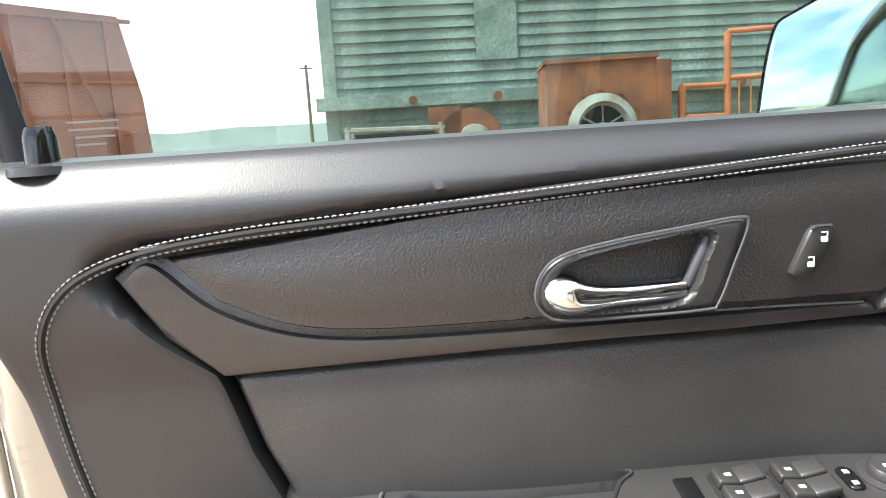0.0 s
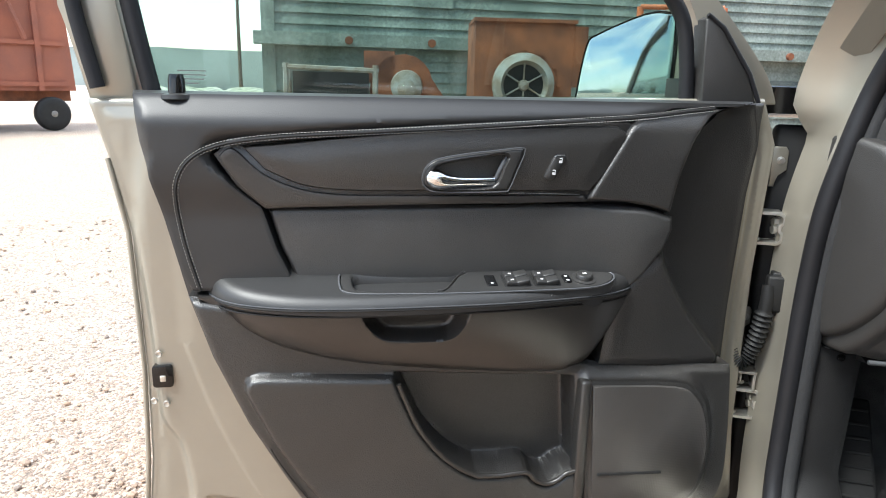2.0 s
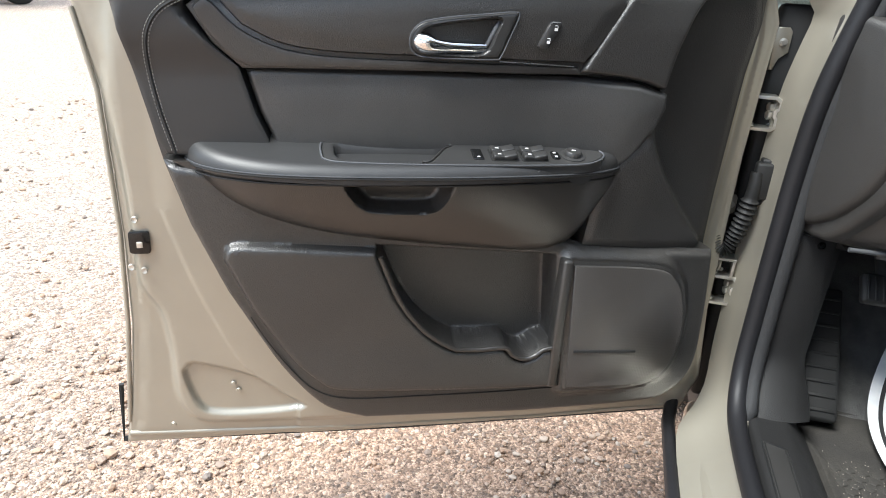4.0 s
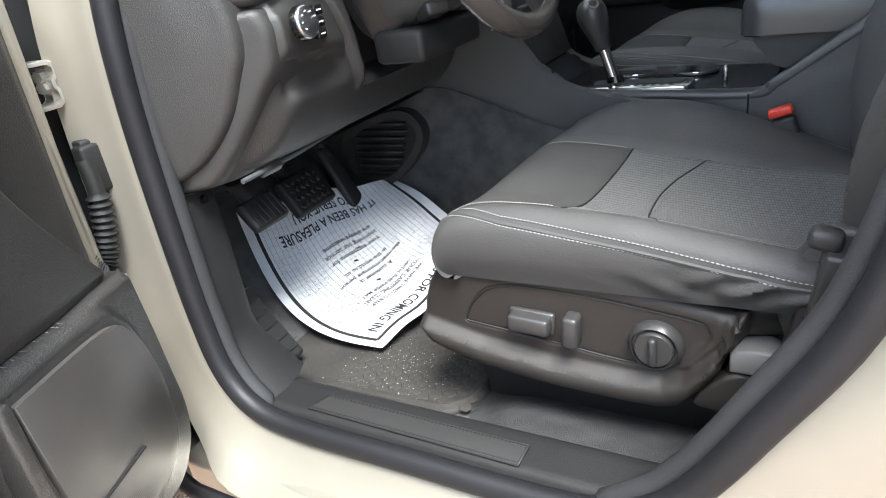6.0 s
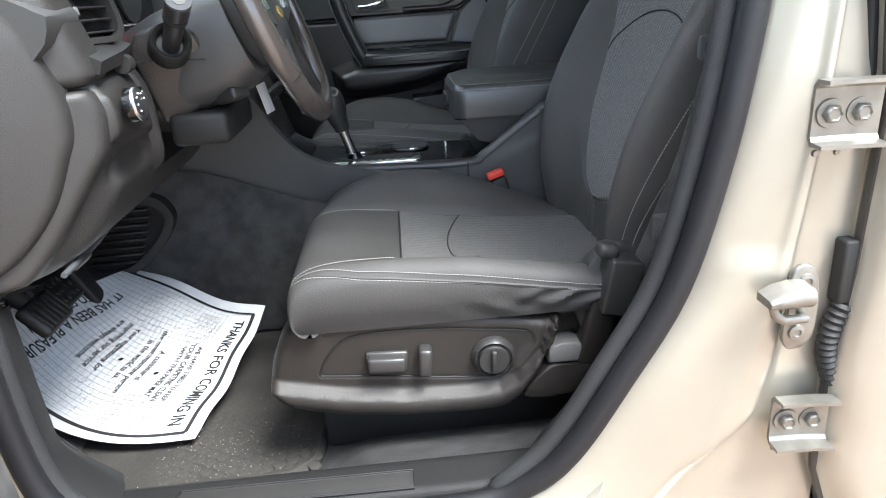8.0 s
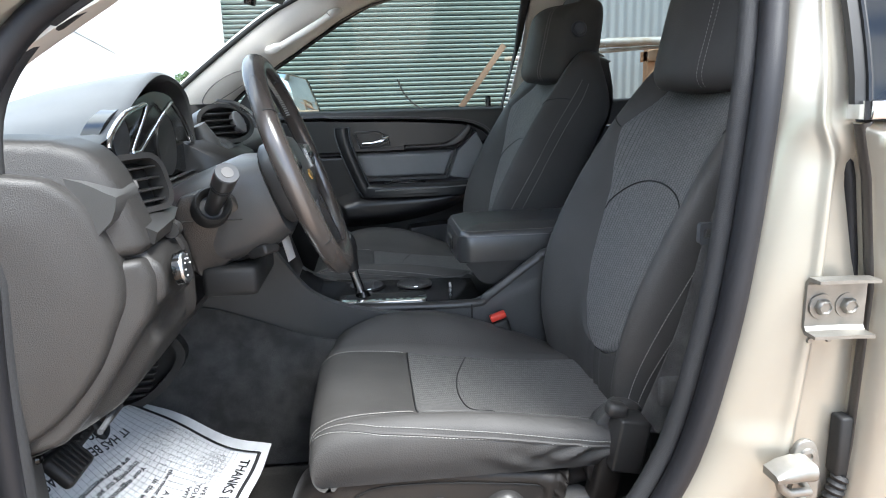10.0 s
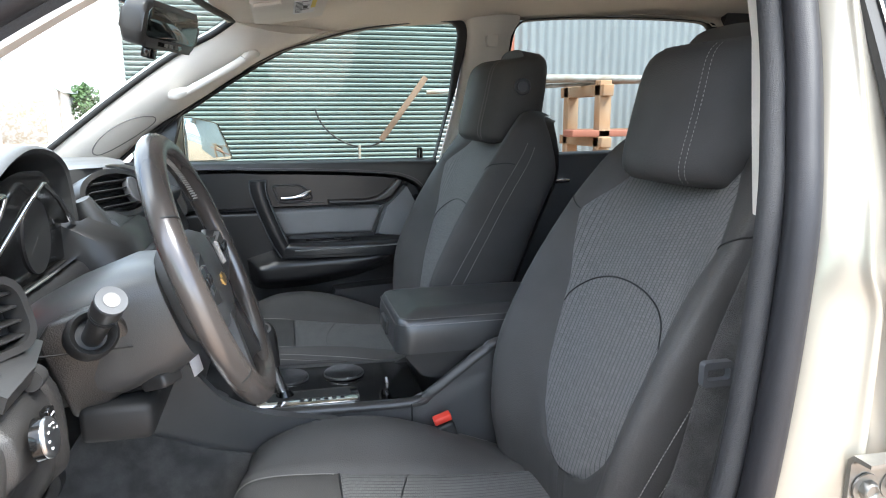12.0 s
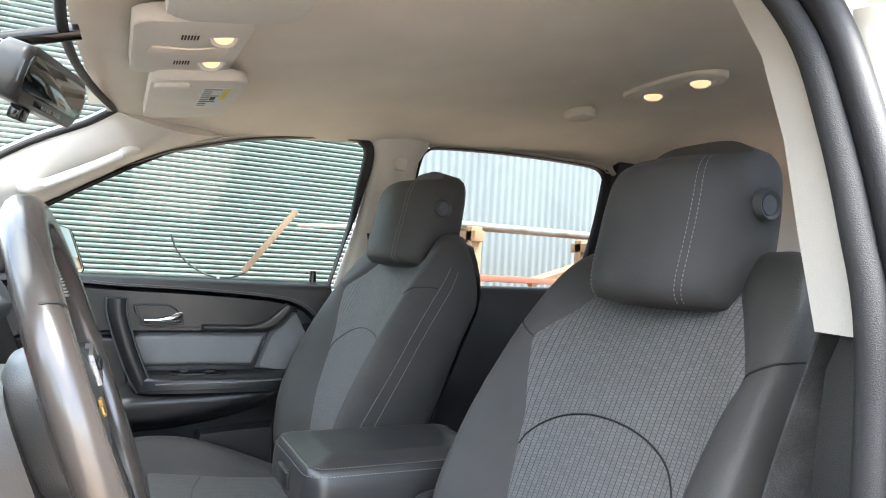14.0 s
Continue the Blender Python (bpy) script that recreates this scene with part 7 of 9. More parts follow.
    stitches(lines, seat, length=0.0040, gap=0.0014, r=0.0006)
    part("back_shell", loft([[b(u, -1.5) + Vector((0.004, 0.01, 0)), b(u, 1.5) + Vector((0.004, -0.01, 0)), b(u, 1.3) + Vector((0.04, -0.03, -0.015)), b(u, -1.3) + Vector((0.04, 0.03, -0.015))] for u in np.linspace(0, 1.17, 18)]), PLASTIC, seat)
    # Head restraint: blunt padded block, its seams stitched, a round button on its side.
    def head(u, v):
        """u climbs the block, v goes once round it from the middle of its back."""
        a = 2 * math.pi * v
        zz = 1.205 + (0.222 + 0.022 * max(0.0, math.cos(a))) * u
        end = max(0.0, 1 - abs(2 * u - 1) ** 7) ** 0.45
        lean = 0.05 * u
        cw, sw = math.cos(a), math.sin(a)
        e = 0.55
        px = math.copysign(abs(cw) ** e, cw)
        py = math.copysign(abs(sw) ** e, sw)
        half = 0.140 - 0.024 * max(0, px) - 0.040 * max(0, -px) ** 2 - 0.012 * (1 - u)
        deep = 0.088 * end
        half *= 1 - 0.20 * u ** 4
        return off + Vector((1.165 + lean + px * deep - 0.014 * (1 - py * py) * (px < 0) + 0.02 * (px > 0) * (1 - u), SEAT_Y + py * half * (0.90 + 0.10 * end), zz))
    hr = part("head_restraint", loft([[head(i / 24, (j + 0.5) / 56) for j in range(56)] for i in range(25)]), LEATHER, seat, "padded charcoal head restraint", sharp=60)
    stitches([[head(u, 0.5 + d) + Vector((-0.0004, -0.0004 * math.copysign(1, d), 0)) for u in np.linspace(0.05, 0.95, 50)] for d in (0.122, 0.138, -0.122, -0.138)], hr, r=0.0005)
    ym = SEAT_Y - 0.137
    btn = part("release_button", lathe([(0.0, -0.01), (0.0215, -0.01), (0.0215, 0.0), (0.019, 0.003), (0.0155, 0.0015), (0.0145, -0.001), (0.0135, -0.001), (0.013, 0.001), (0.0, 0.0015)], off + Vector((1.20, ym, 1.350)), (0, -1, 0), 28), BUTTON, hr, "round dark grey release button")
    for s in (-0.055, 0.055):
        part("post", tube([off + Vector((1.175, SEAT_Y + s, 1.15)), off + Vector((1.19, SEAT_Y + s, 1.24))], 0.007, 10), CHROME, hr)
    # Base and valance.
    part("seat_base", box(off + Vector((0.50, SEAT_Y - 0.22, 0.47)), off + Vector((0.95, SEAT_Y + 0.24, 0.645)), 0.03), RUBBER, seat)
    for s in (-0.18, 0.18):
        part("rail", box(off + Vector((0.46, SEAT_Y + s - 0.02, 0.405)), off + Vector((1.02, SEAT_Y + s + 0.02, 0.475)), 0.006), RUBBER, seat)
    plate = spline([(0.475, 0.577), (0.478, 0.588), (0.488, 0.606), (0.516, 0.632), (0.560, 0.641), (0.645, 0.638), (0.72, 0.630), (0.784, 0.621), (0.796, 0.612), (0.796, 0.600), (0.780, 0.578), (0.760, 0.557), (0.745, 0.551), (0.691, 0.551), (0.576, 0.565), (0.49, 0.574)], 4, True)
    crest = [(0.38, 0.588), (0.416, 0.578), (0.506, 0.557), (0.60, 0.545), (0.70, 0.541), (0.745, 0.544), (0.77, 0.556), (0.790, 0.574), (0.808, 0.596), (0.825, 0.64), (0.84, 0.70)]
    hull = spline([(0.398, 0.560), (0.403, 0.595), (0.420, 0.635), (0.440, 0.655), (0.475, 0.664), (0.549, 0.666), (0.661, 0.661), (0.761, 0.651), (0.806, 0.642), (0.828, 0.642), (0.852, 0.655), (0.882, 0.690), (0.905, 0.718), (0.930, 0.725)], 5) + [(0.930, 0.600)] + spline([(0.900, 0.597), (0.830, 0.596), (0.818, 0.585), (0.810, 0.560), (0.795, 0.535), (0.775, 0.500), (0.755, 0.486), (0.652, 0.488), (0.546, 0.494), (0.454, 0.512), (0.414, 0.537)], 4)

    def valance(x, z, d):
        """A face with a sunk control plate, and a ledge along its foot that climbs at the rear."""
        t = np.interp(x, [p[0] for p in crest], [p[1] for p in crest]) - z
        ledge = 0.020 * ease(t / 0.020) - 0.034 * ease((t - 0.030) / 0.045)
        ridge = 0.006 * np.exp(-((x - np.interp(z, [0.54, 0.60, 0.66], [0.76, 0.806, 0.815])) / 0.012) ** 2) * ease((z - 0.545) / 0.02)
        rim = inside(x, z, plate)[0]
        return 0.218 - ledge - ridge + 0.024 * (1 - np.sqrt(np.clip(1 - (1 - np.clip(d / 0.016, 0, 1)) ** 2, 0, 1))) + 0.0025 * np.exp(-(rim / 0.0016) ** 2) + 0.0018 * ease(rim / 0.003) + 0.012 * ease((x - 0.83) / 0.06)
    if controls:
        v = part("valance", relief(hull, "y", valance, 0.007, 0.275, [plate + plate[:1], [p for p in crest if p[1] < 0.63]], edge=0.012), VALANCE, seat, "moulded plastic seat valance with controls", sharp=50)
        part("control_outline", tube([(x, 0.2192, z) for x, z in plate + plate[:1]], 0.0013, 6), RUBBER, v)
        y0 = 0.216
        part("seat_slide_switch", joined(turned(box((-0.032, -0.004, -0.016), (0.032, 0.006, 0.016), 0.004, 2), pose(0.576, y0, 0.593, 0, 3, 0)), turned(box((-0.029, -0.020, -0.012), (0.029, 0.006, 0.013), 0.006, 3), pose(0.576, y0, 0.593, 0, 3, 0))), SATIN, v)
        part("recline_switch", turned(box((-0.0105, -0.020, -0.023), (0.0105, 0.008, 0.023), 0.006, 3), pose(0.633, y0, 0.591, 0, 4, 0)), SATIN, v)
        k = part("lumbar_knob", lathe([(0.0, -0.002), (0.034, -0.002), (0.033, 0.006), (0.028, 0.012), (0.0265, 0.006), (0.024, 0.006), (0.0235, 0.013), (0.022, 0.015), (0.0, 0.015)], (0.736, y0 + 0.002, 0.583), (0, -1, 0), 32), SATIN, v)
        part("knob_bar", box((0.731, y0 - 0.021, 0.564), (0.741, y0 - 0.010, 0.602), 0.004, 3), SATIN, k)
        part("rear_cover", slab(spline([(0.818, 0.561), (0.85, 0.562), (0.888, 0.560), (0.900, 0.548), (0.875, 0.525), (0.841, 0.509), (0.80, 0.511), (0.780, 0.517)], 3, True), "y", 0.206, 0.255, 0.005, 3), VALANCE, seat)
        part("cover_plate", slab([(0.820, 0.594), (0.840, 0.598), (0.862, 0.599), (0.898, 0.575), (0.892, 0.565), (0.820, 0.566)], "y", 0.208, 0.25, 0.004), COVER, seat)
        part("belt_bracket", turned(box((-0.024, -0.026, -0.045), (0.024, 0.026, 0.040), 0.005, 3), pose(0.922, 0.206, 0.695, 0, 10, 0)), SATIN, seat, "black belt anchor cover")
        part("bracket_cap", turned(box((-0.016, -0.014, 0.0), (0.016, 0.014, 0.022), 0.008, 3), pose(0.902, 0.205, 0.735, 0, 14, 0)), PLASTIC, seat)
        part("bracket_foot", turned(box((-0.022, -0.020, -0.10), (0.020, 0.020, 0.02), 0.006), pose(0.905, 0.225, 0.655, 0, 12, 0)), VALANCE, seat)
        part("recliner_cover", slab(spline([(0.86, 0.66), (0.90, 0.735), (0.94, 0.745), (0.97, 0.70), (0.96, 0.60), (0.90, 0.58)], 4, True), "y", 0.225, 0.255, 0.008), PLASTIC, seat)
    return seat


make_seat((0, 0, 0), "charcoal leather and cloth driver's seat with power controls", True)
make_seat((-0.06, 0.83, 0.034), "charcoal leather and cloth passenger's seat", False)


def make_belt():
    belt = thing("seat_belt", (1.0, 0.12, 0.55), "dark grey seat belt with its strap down the pillar", "seat belt")
    part("strap", loft([[Vector(p) + Vector(d) for d in ((-0.022, 0.012, 0), (0.022, -0.010, 0), (0.022, -0.007, 0), (-0.022, 0.015, 0))] for p in spline([(1.14, 0.165, 1.28), (1.11, 0.18, 1.18), (1.058, 0.19, 1.03), (1.02, 0.19, 0.88), (0.985, 0.205, 0.76), (0.962, 0.208, 0.70)], 5)]), CARPET, belt, "dark grey woven strap")
    part("strap_loop", ring(rounded(1.000, 1.004, 1.040, 1.034, 0.005), rounded(1.005, 1.012, 1.035, 1.026, 0.003), "y", 0.162, 0.172), BUTTON, belt, "grey plastic strap guide")
    part("strap_end", box((0.962, 0.178, 0.755), (1.005, 0.195, 0.80), 0.006), CARPET, belt)
    bk = thing("belt_buckle", (0.82, 0.72, 0.60), "black belt buckle with a red release button", "belt buckle")
    part("stalk", turned(box((-0.02, -0.012, -0.06), (0.02, 0.012, 0.035), 0.006), pose(0.835, 0.722, 0.685, 0, -18, 0)), RUBBER, bk)
    part("release", turned(box((-0.018, -0.011, 0.0), (0.018, 0.011, 0.014), 0.003), pose(0.824, 0.722, 0.722, 0, -18, 0)), RED, bk, "red release button")


make_belt()


def make_rear_bench():
    bench = thing("second_row_bench", (2.1, CAR_MID, 0.4), "dark second-row seat, barely seen", "car seat")
    part("cushion", box((1.75, 0.2, 0.5), (2.25, 1.55, 0.74), 0.05, 4), LEATHER, bench)
    part("backrest", turned(box((-0.07, -0.66, 0), (0.07, 0.66, 0.55), 0.05, 4), pose(2.25, CAR_MID, 0.66, 0, 14, 0)), LEATHER, bench)


make_rear_bench()


# ---- dashboard, wheel and console ----
dash = thing("dashboard", (0.1, CAR_MID, 0.80), "grey-black moulded dashboard with hooded instruments", "dashboard")


def make_dash():
    # Top roll from door to door: a section drawn out across the car.
    def section(y):
        k = min(1.0, abs(y - CAR_MID) / 0.75)
        back = 0.02 * k ** 4
        low = float(ease((y - 0.236) / 0.012)) * float(ease((0.842 - y) / 0.012))
        pts = [(-0.22, 1.06), (-0.20, 1.142 - back), (-0.05, 1.160 - back), (0.10, 1.158 - back), (0.19, 1.148 - back), (0.235, 1.128 - back), (0.245, 1.10), (0.22, 1.06), (0.10, 1.0)]
        return [(x - (0.06 * low if x > 0.15 else 0), z - low * max(0.0, z - 1.06) * (x > 0.05)) for x, z in pts]
    ys = sorted([0.150 + 1.475 * i / 24 for i in range(25)] + [0.234, 0.239, 0.244, 0.250, 0.828, 0.833, 0.838, 0.844])
    part("top_pad", loft([[(x, y, z) for x, z in spline(section(y), 3)] for y in ys]), SHEENPAD, dash, "soft grained dashboard top")
    # Driver-side end: a curved wall of three pieces, the oval cap standing proud of the other two.
    def wall(x):
        """Plan of the dashboard's end, which turns in towards the driver."""
        return np.interp(x, [-0.2, 0.06, 0.13, 0.185, 0.23, 0.27, 0.32], [0.086, 0.090, 0.106, 0.140, 0.168, 0.192, 0.225])

    def proud(d, r):
        return np.sqrt(np.clip(1 - (1 - np.clip(d / r, 0, 1)) ** 2, 0, 1))
    cheek = spline([(-0.18, 1.165), (0.06, 1.182), (0.158, 1.178), (0.186, 1.172), (0.211, 1.160), (0.232, 1.132), (0.246, 1.092), (0.2605, 1.043), (0.2575, 1.030), (0.247, 1.0235), (0.228, 1.0235)], 5) + [(0.10, 1.03), (-0.18, 1.03)]
    part("end_cheek", relief(cheek, "y", lambda x, z, d: wall(x) + 0.018 - 0.016 * proud(d, 0.014) + 0.11 * (z - 1.11 + np.sqrt((z - 1.11) ** 2 + 0.0008)), 0.006, 0.24), PLASTIC, dash, "grained dashboard end")
    side = [(0.10, 1.0175)] + spline([(0.228, 1.0190), (0.250, 1.0185), (0.260, 1.006), (0.2645, 0.985), (0.258, 0.946), (0.239, 0.914), (0.198, 0.850), (0.160, 0.804), (0.134, 0.795), (0.05, 0.79)], 5) + [(-0.18, 0.79), (-0.18, 1.0175)]
    part("lower_cheek", relief(side, "y", lambda x, z, d: wall(x) + 0.012 - 0.012 * proud(d, 0.010), 0.006, 0.24), PLASTIC, dash, "grained lower dashboard end")
    cap = spline([(-0.17, 1.13), (0.08, 1.145), (0.159, 1.137), (0.186, 1.124), (0.210, 1.094), (0.226, 1.05), (0.2355, 1.008), (0.234, 0.970), (0.224, 0.942), (0.200, 0.886), (0.160, 0.836), (0.117, 0.812), (0.07, 0.805)], 5) + [(-0.17, 0.805)]
    part("end_cap", relief(cap, "y", lambda x, z, d: wall(x) - 0.002 - 0.012 * proud(d, 0.010) - 0.006 * ease(d / 0.06), 0.006, 0.22), PLASTIC, dash, "raised oval dashboard end cap")

    # Lower fascia: swells round the lamp switch, with a fin beside the column's recess.
    sec = spline([(0.226, 1.046), (0.246, 1.030), (0.258, 0.995), (0.257, 0.935), (0.249, 0.888), (0.215, 0.832), (0.180, 0.804), (0.120, 0.785), (0.05, 0.775)], 7)

    starts = [float(wall(min(x, np.interp(z, [0.78, 0.804, 0.850, 0.914, 0.985], [0.05, 0.160, 0.198, 0.239, 0.2645])))) + 0.004 for x, z in sec]

    def fascia(y, k):
        x, z = sec[k]
        hug = float(np.interp(z, [0.78, 0.795, 0.804, 0.850, 0.914, 0.946, 0.985, 1.006, 1.02, 1.05], [0.05, 0.134, 0.160, 0.198, 0.239, 0.258, 0.2645, 0.260, 0.240, 0.226])) - 0.004
        x = hug + (x - hug) * float(ease((y - starts[k]) / 0.07))
        fin_y = 0.317 + 0.36 * max(0.0, 1.028 - z)
        edge_y = 0.346 + 0.24 * max(0.0, 1.028 - z)
        up = float(ease((z - 0.875) / 0.012))
        fin = 0.012 * float(ease((y - fin_y) / 0.006)) * float(ease((edge_y - y) / 0.003 + 1)) * float(ease((z - 0.862) / 0.03))
        hole = 0.075 * float(ease((y - edge_y) / 0.005)) * float(ease((0.645 - y) / 0.02)) * up
        pod = 0.014 * float(ease((y - 0.196) / 0.014)) * float(ease((fin_y - 0.002 - y) / 0.012)) * float(ease((z - 0.945 + 0.12 * (y - 0.2)) / 0.016)) * float(ease((1.036 - z) / 0.008))
        fan = 0.010 * float(ease((y - 0.205) / 0.02)) * float(ease((fin_y - y) / 0.03)) * float(ease((z - 0.89) / 0.02)) * float(ease((0.955 - z) / 0.02))
        return (x + fin - hole + pod - fan, y, z)
    part("lower_fascia", loft([[fascia(starts[k] + (0.72 - starts[k]) * i / 150, k) for k in range(len(sec))] for i in range(151)], closed=False), PLASTIC, dash, "grained lower fascia", sharp=50)
    part("fascia_lip", tube([(0.186, 0.15, 0.799), (0.176, 0.28, 0.797), (0.158, 0.40, 0.797), (0.140, 0.52, 0.796), (0.135, 0.68, 0.796)], 0.004, 8), BUTTON, dash)
    part("bonnet_release", turned(box((-0.018, -0.022, -0.007), (0.018, 0.022, 0.007), 0.003), pose(0.170, 0.214, 0.803, 0, 40, 0)), SATIN, dash)
    under = [[(0.15, y, 0.785), (0.05, y, 0.755), (-0.1, y, 0.745), (-0.1, y, 0.79)] for y in (0.16, 0.72)]
    part("under_panel", loft(under), RUBBER, dash)
    # Headlamp switch pod.
    pod = part("switch_pod", turned(lathe([(0.0, -0.05), (0.048, -0.05), (0.045, -0.01), (0.037, 0.005), (0.0, 0.006)], (0, 0, 0), (0, 0, 1), 28), pose(0.262, 0.247, 0.990, 0, 82, 0) @ Matrix.Diagonal((0.75, 1.1, 1, 1))), DOORTRIM, dash, "switch pod with a lamp knob")
    axis = Vector((0.99, 0, 0.14))
    knob = part("lamp_knob", lathe([(0.0, 0.0), (0.0225, 0.0), (0.0210, 0.011), (0.0185, 0.0145), (0.0, 0.0145)], (0.283, 0.234, 0.992), axis, 32), GLOSS, pod, "round lamp knob with white symbols")
    part("knob_rim", lathe([(0.0190, 0.0146), (0.0213, 0.0122), (0.0216, 0.0095), (0.0195, 0.0120)], (0.283, 0.234, 0.992), axis, 32), BRUSHED, knob)
    for k in range(6):
        a = radians(20 + 40 * k)
        p = Vector((0.283, 0.234, 0.992)) + axis * 0.0155 + Vector((0, 1, 0)) * 0.0135 * math.cos(a) + Vector((-0.14, 0, 0.99)) * 0.0135 * math.sin(a)
        part("symbol", box(p - Vector((0.0006, 0.0013, 0.0009)), p + Vector((0.0006, 0.0013, 0.0009)), 0), WHITE, knob)
    for k in range(3):
        p = Vector((0.281, 0.270, 1.004 - 0.0155 * k))
        b = part("lamp_button", box(p - Vector((0.004, 0.009, 0.0065)), p + Vector((0.006, 0.009, 0.0065)), 0.002), GLOSS, pod)
        part("symbol", box(p + Vector((0.006, -0.005, -0.001)), p + Vector((0.0066, 0.005, 0.001)), 0), WHITE, b)
    # Side air outlet.
    vm = pose(0.222, 0.272, 1.104, 0, -16, -22)
    vent = part("side_vent", turned(ring(rounded(-0.062, -0.042, 0.062, 0.042, 0.028, 4), rounded(-0.053, -0.034, 0.053, 0.034, 0.022, 4), "x", -0.03, 0.018), vm), SATIN, dash, "side air vent")
    part("vent_dark", turned(box((-0.035, -0.056, -0.037), (-0.008, 0.056, 0.037), 0.01), vm), RUBBER, vent)
    for k in range(4):
        part("vane", turned(box((-0.012, -0.052, -0.0015), (0.012, 0.052, 0.0015), 0.001, 1), vm @ pose(0, 0, -0.024 + 0.016 * k, 0, 12, 0)), SATIN, vent)
    part("vent_tab", turned(box((0.008, -0.012, -0.006), (0.019, -0.004, 0.006), 0.002), vm), COVER, vent)
    part("trim_ledge", loft([[Vector(p) for p in r] for r in (((0.272, 0.205, 1.050), (0.238, 0.21, 1.066), (0.233, 0.21, 1.05), (0.266, 0.205, 1.034)), ((0.277, 0.27, 1.058), (0.230, 0.27, 1.074), (0.225, 0.27, 1.058), (0.270, 0.27, 1.040)), ((0.262, 0.345, 1.062), (0.218, 0.35, 1.078), (0.213, 0.35, 1.06), (0.255, 0.345, 1.044)))]), SATIN, dash, "satin ledge under the air vent")
    part("vent_wheel", lathe([(0.0, -0.010), (0.012, -0.010), (0.013, 0.0), (0.012, 0.010), (0.0, 0.010)], (0.268, 0.285, 1.040), (0, 1, 0), 20), SATIN, dash)
    part("defroster_slot", turned(slab(spline([(-0.05, 0.0), (0.0, 0.018), (0.05, 0.0), (0.0, -0.014)], 5, True), "z", 0, 0.003, 0.001), pose(0.06, 0.235, 1.157, 0, 0, 75)), RUBBER, dash)
    # Instrument hood: a slanting arch over the dials, drawn forwards.
    lip = spline([(0.222, 1.120), (0.240, 1.158), (0.32, 1.178), (0.39, 1.206), (0.47, 1.237), (0.548, 1.262), (0.635, 1.274), (0.735, 1.264), (0.796, 1.238), (0.818, 1.200), (0.828, 1.150), (0.832, 1.10)], 6)
    rings = []
    for x, k, out in ((-0.20, 0.42, 0.03), (-0.10, 0.70, 0.02), (0.0, 0.86, 0.01), (0.10, 0.96, 0.004), (0.165, 1.0, 0.0), (0.181, 0.99, -0.003), (0.186, 0.965, -0.008), (0.182, 0.93, -0.014), (0.14, 0.90, -0.018), (0.10, 0.88, -0.02)):
        rings.append([(x + 0.004 * math.sin(6 * y), y + out * (y - 0.53) / 0.3, 1.10 + (z - 1.10) * k) for y, z in lip])
    hood = part("instrument_hood", loft(rings, closed=False), SHEENPAD, dash, "hooded instrument cluster")
    glassy = spline([(0.285, 1.150), (0.315, 1.178), (0.372, 1.203), (0.475, 1.222), (0.56, 1.236), (0.627, 1.236), (0.70, 1.222), (0.775, 1.15), (0.815, 1.085)], 4) + [(0.592, 1.080), (0.440, 1.078)]
    part("cluster_face", slab(glassy, "x", 0.150, 0.176, 0), GLOSS, hood, "dark glossy instrument face")
    first = spline([(0.297, 1.156), (0.303, 1.166), (0.318, 1.178), (0.372, 1.200), (0.43, 1.210), (0.478, 1.216), (0.474, 1.206), (0.448, 1.187), (0.404, 1.158), (0.386, 1.145)], 4)
    rim = first + [(0.384, 1.142), (0.424, 1.142), (0.490, 1.168), (0.56, 1.195), (0.622, 1.217), (0.632, 1.217), (0.695, 1.186), (0.75, 1.142), (0.800, 1.092), (0.806, 1.084), (0.60, 1.081), (0.445, 1.082)]
    part("bright_rim", tube([(0.192 + 0.04 * max(0, 1.10 - z), y, z) for y, z in rim], 0.0046, 8, 0.7), CHROME, hood, "bright rim round the dials")
    low = [(0.236, 1.150), (0.297, 1.150), (0.36, 1.115), (0.445, 1.077), (0.60, 1.076), (0.815, 1.080)]
    part("cluster_bezel", loft([[(0.150, y, z) for y, z in low], [(0.190, y, z) for y, z in low], [(0.203, y - 0.004, z - 0.006) for y, z in low], [(0.220, y - 0.008, z - 0.030) for y, z in low], [(0.222, y - 0.010, z - 0.052) for y, z in low]], closed=False), PLASTIC, hood, "smooth bezel under the dials")
    part("bezel_cheek", tube([(0.19, 0.826, 1.17), (0.205, 0.836, 1.13), (0.215, 0.838, 1.09), (0.22, 0.83, 1.05)], [0.014, 0.024, 0.026, 0.02], 12), SHEENPAD, hood)
    for y, z in ((0.448, 1.104), (0.475, 1.100), (0.40, 1.118)):
        part("warning_light", box((0.1765, y - 0.004, z - 0.002), (0.1785, y + 0.004, z + 0.002), 0), REDLED, hood, "small red warning light")
    for y0, z0, r in ((0.385, 1.165, 0.036), (0.62, 1.140, 0.056)):
        dial = part("dial", lathe([(r - 0.004, 0.0), (r, 0.0), (r, 0.004), (r - 0.004, 0.004)], Vector((0.176, y0, z0)), (1, 0, 0), 32), SATIN, hood)
        part("needle", tube([Vector((0.179, y0, z0)), Vector((0.179, y0 - 0.6 * r, z0 - 0.4 * r))], 0.0012, 6), COVER, dial)
        for k in range(12):
            a = radians(-40 + 24 * k)
            p = Vector((0.1775, y0 + (r - 0.010) * math.cos(a), z0 + (r - 0.010) * math.sin(a)))
            part("tick", box(p - Vector((0.0005, 0.0008, 0.0018)), p + Vector((0.0005, 0.0008, 0.0018)), 0), COVER, dial)
    part("hood_base", box((0.05, 0.245, 1.0), (0.195, 0.83, 1.075), 0.02, 3), DOORTRIM, dash)
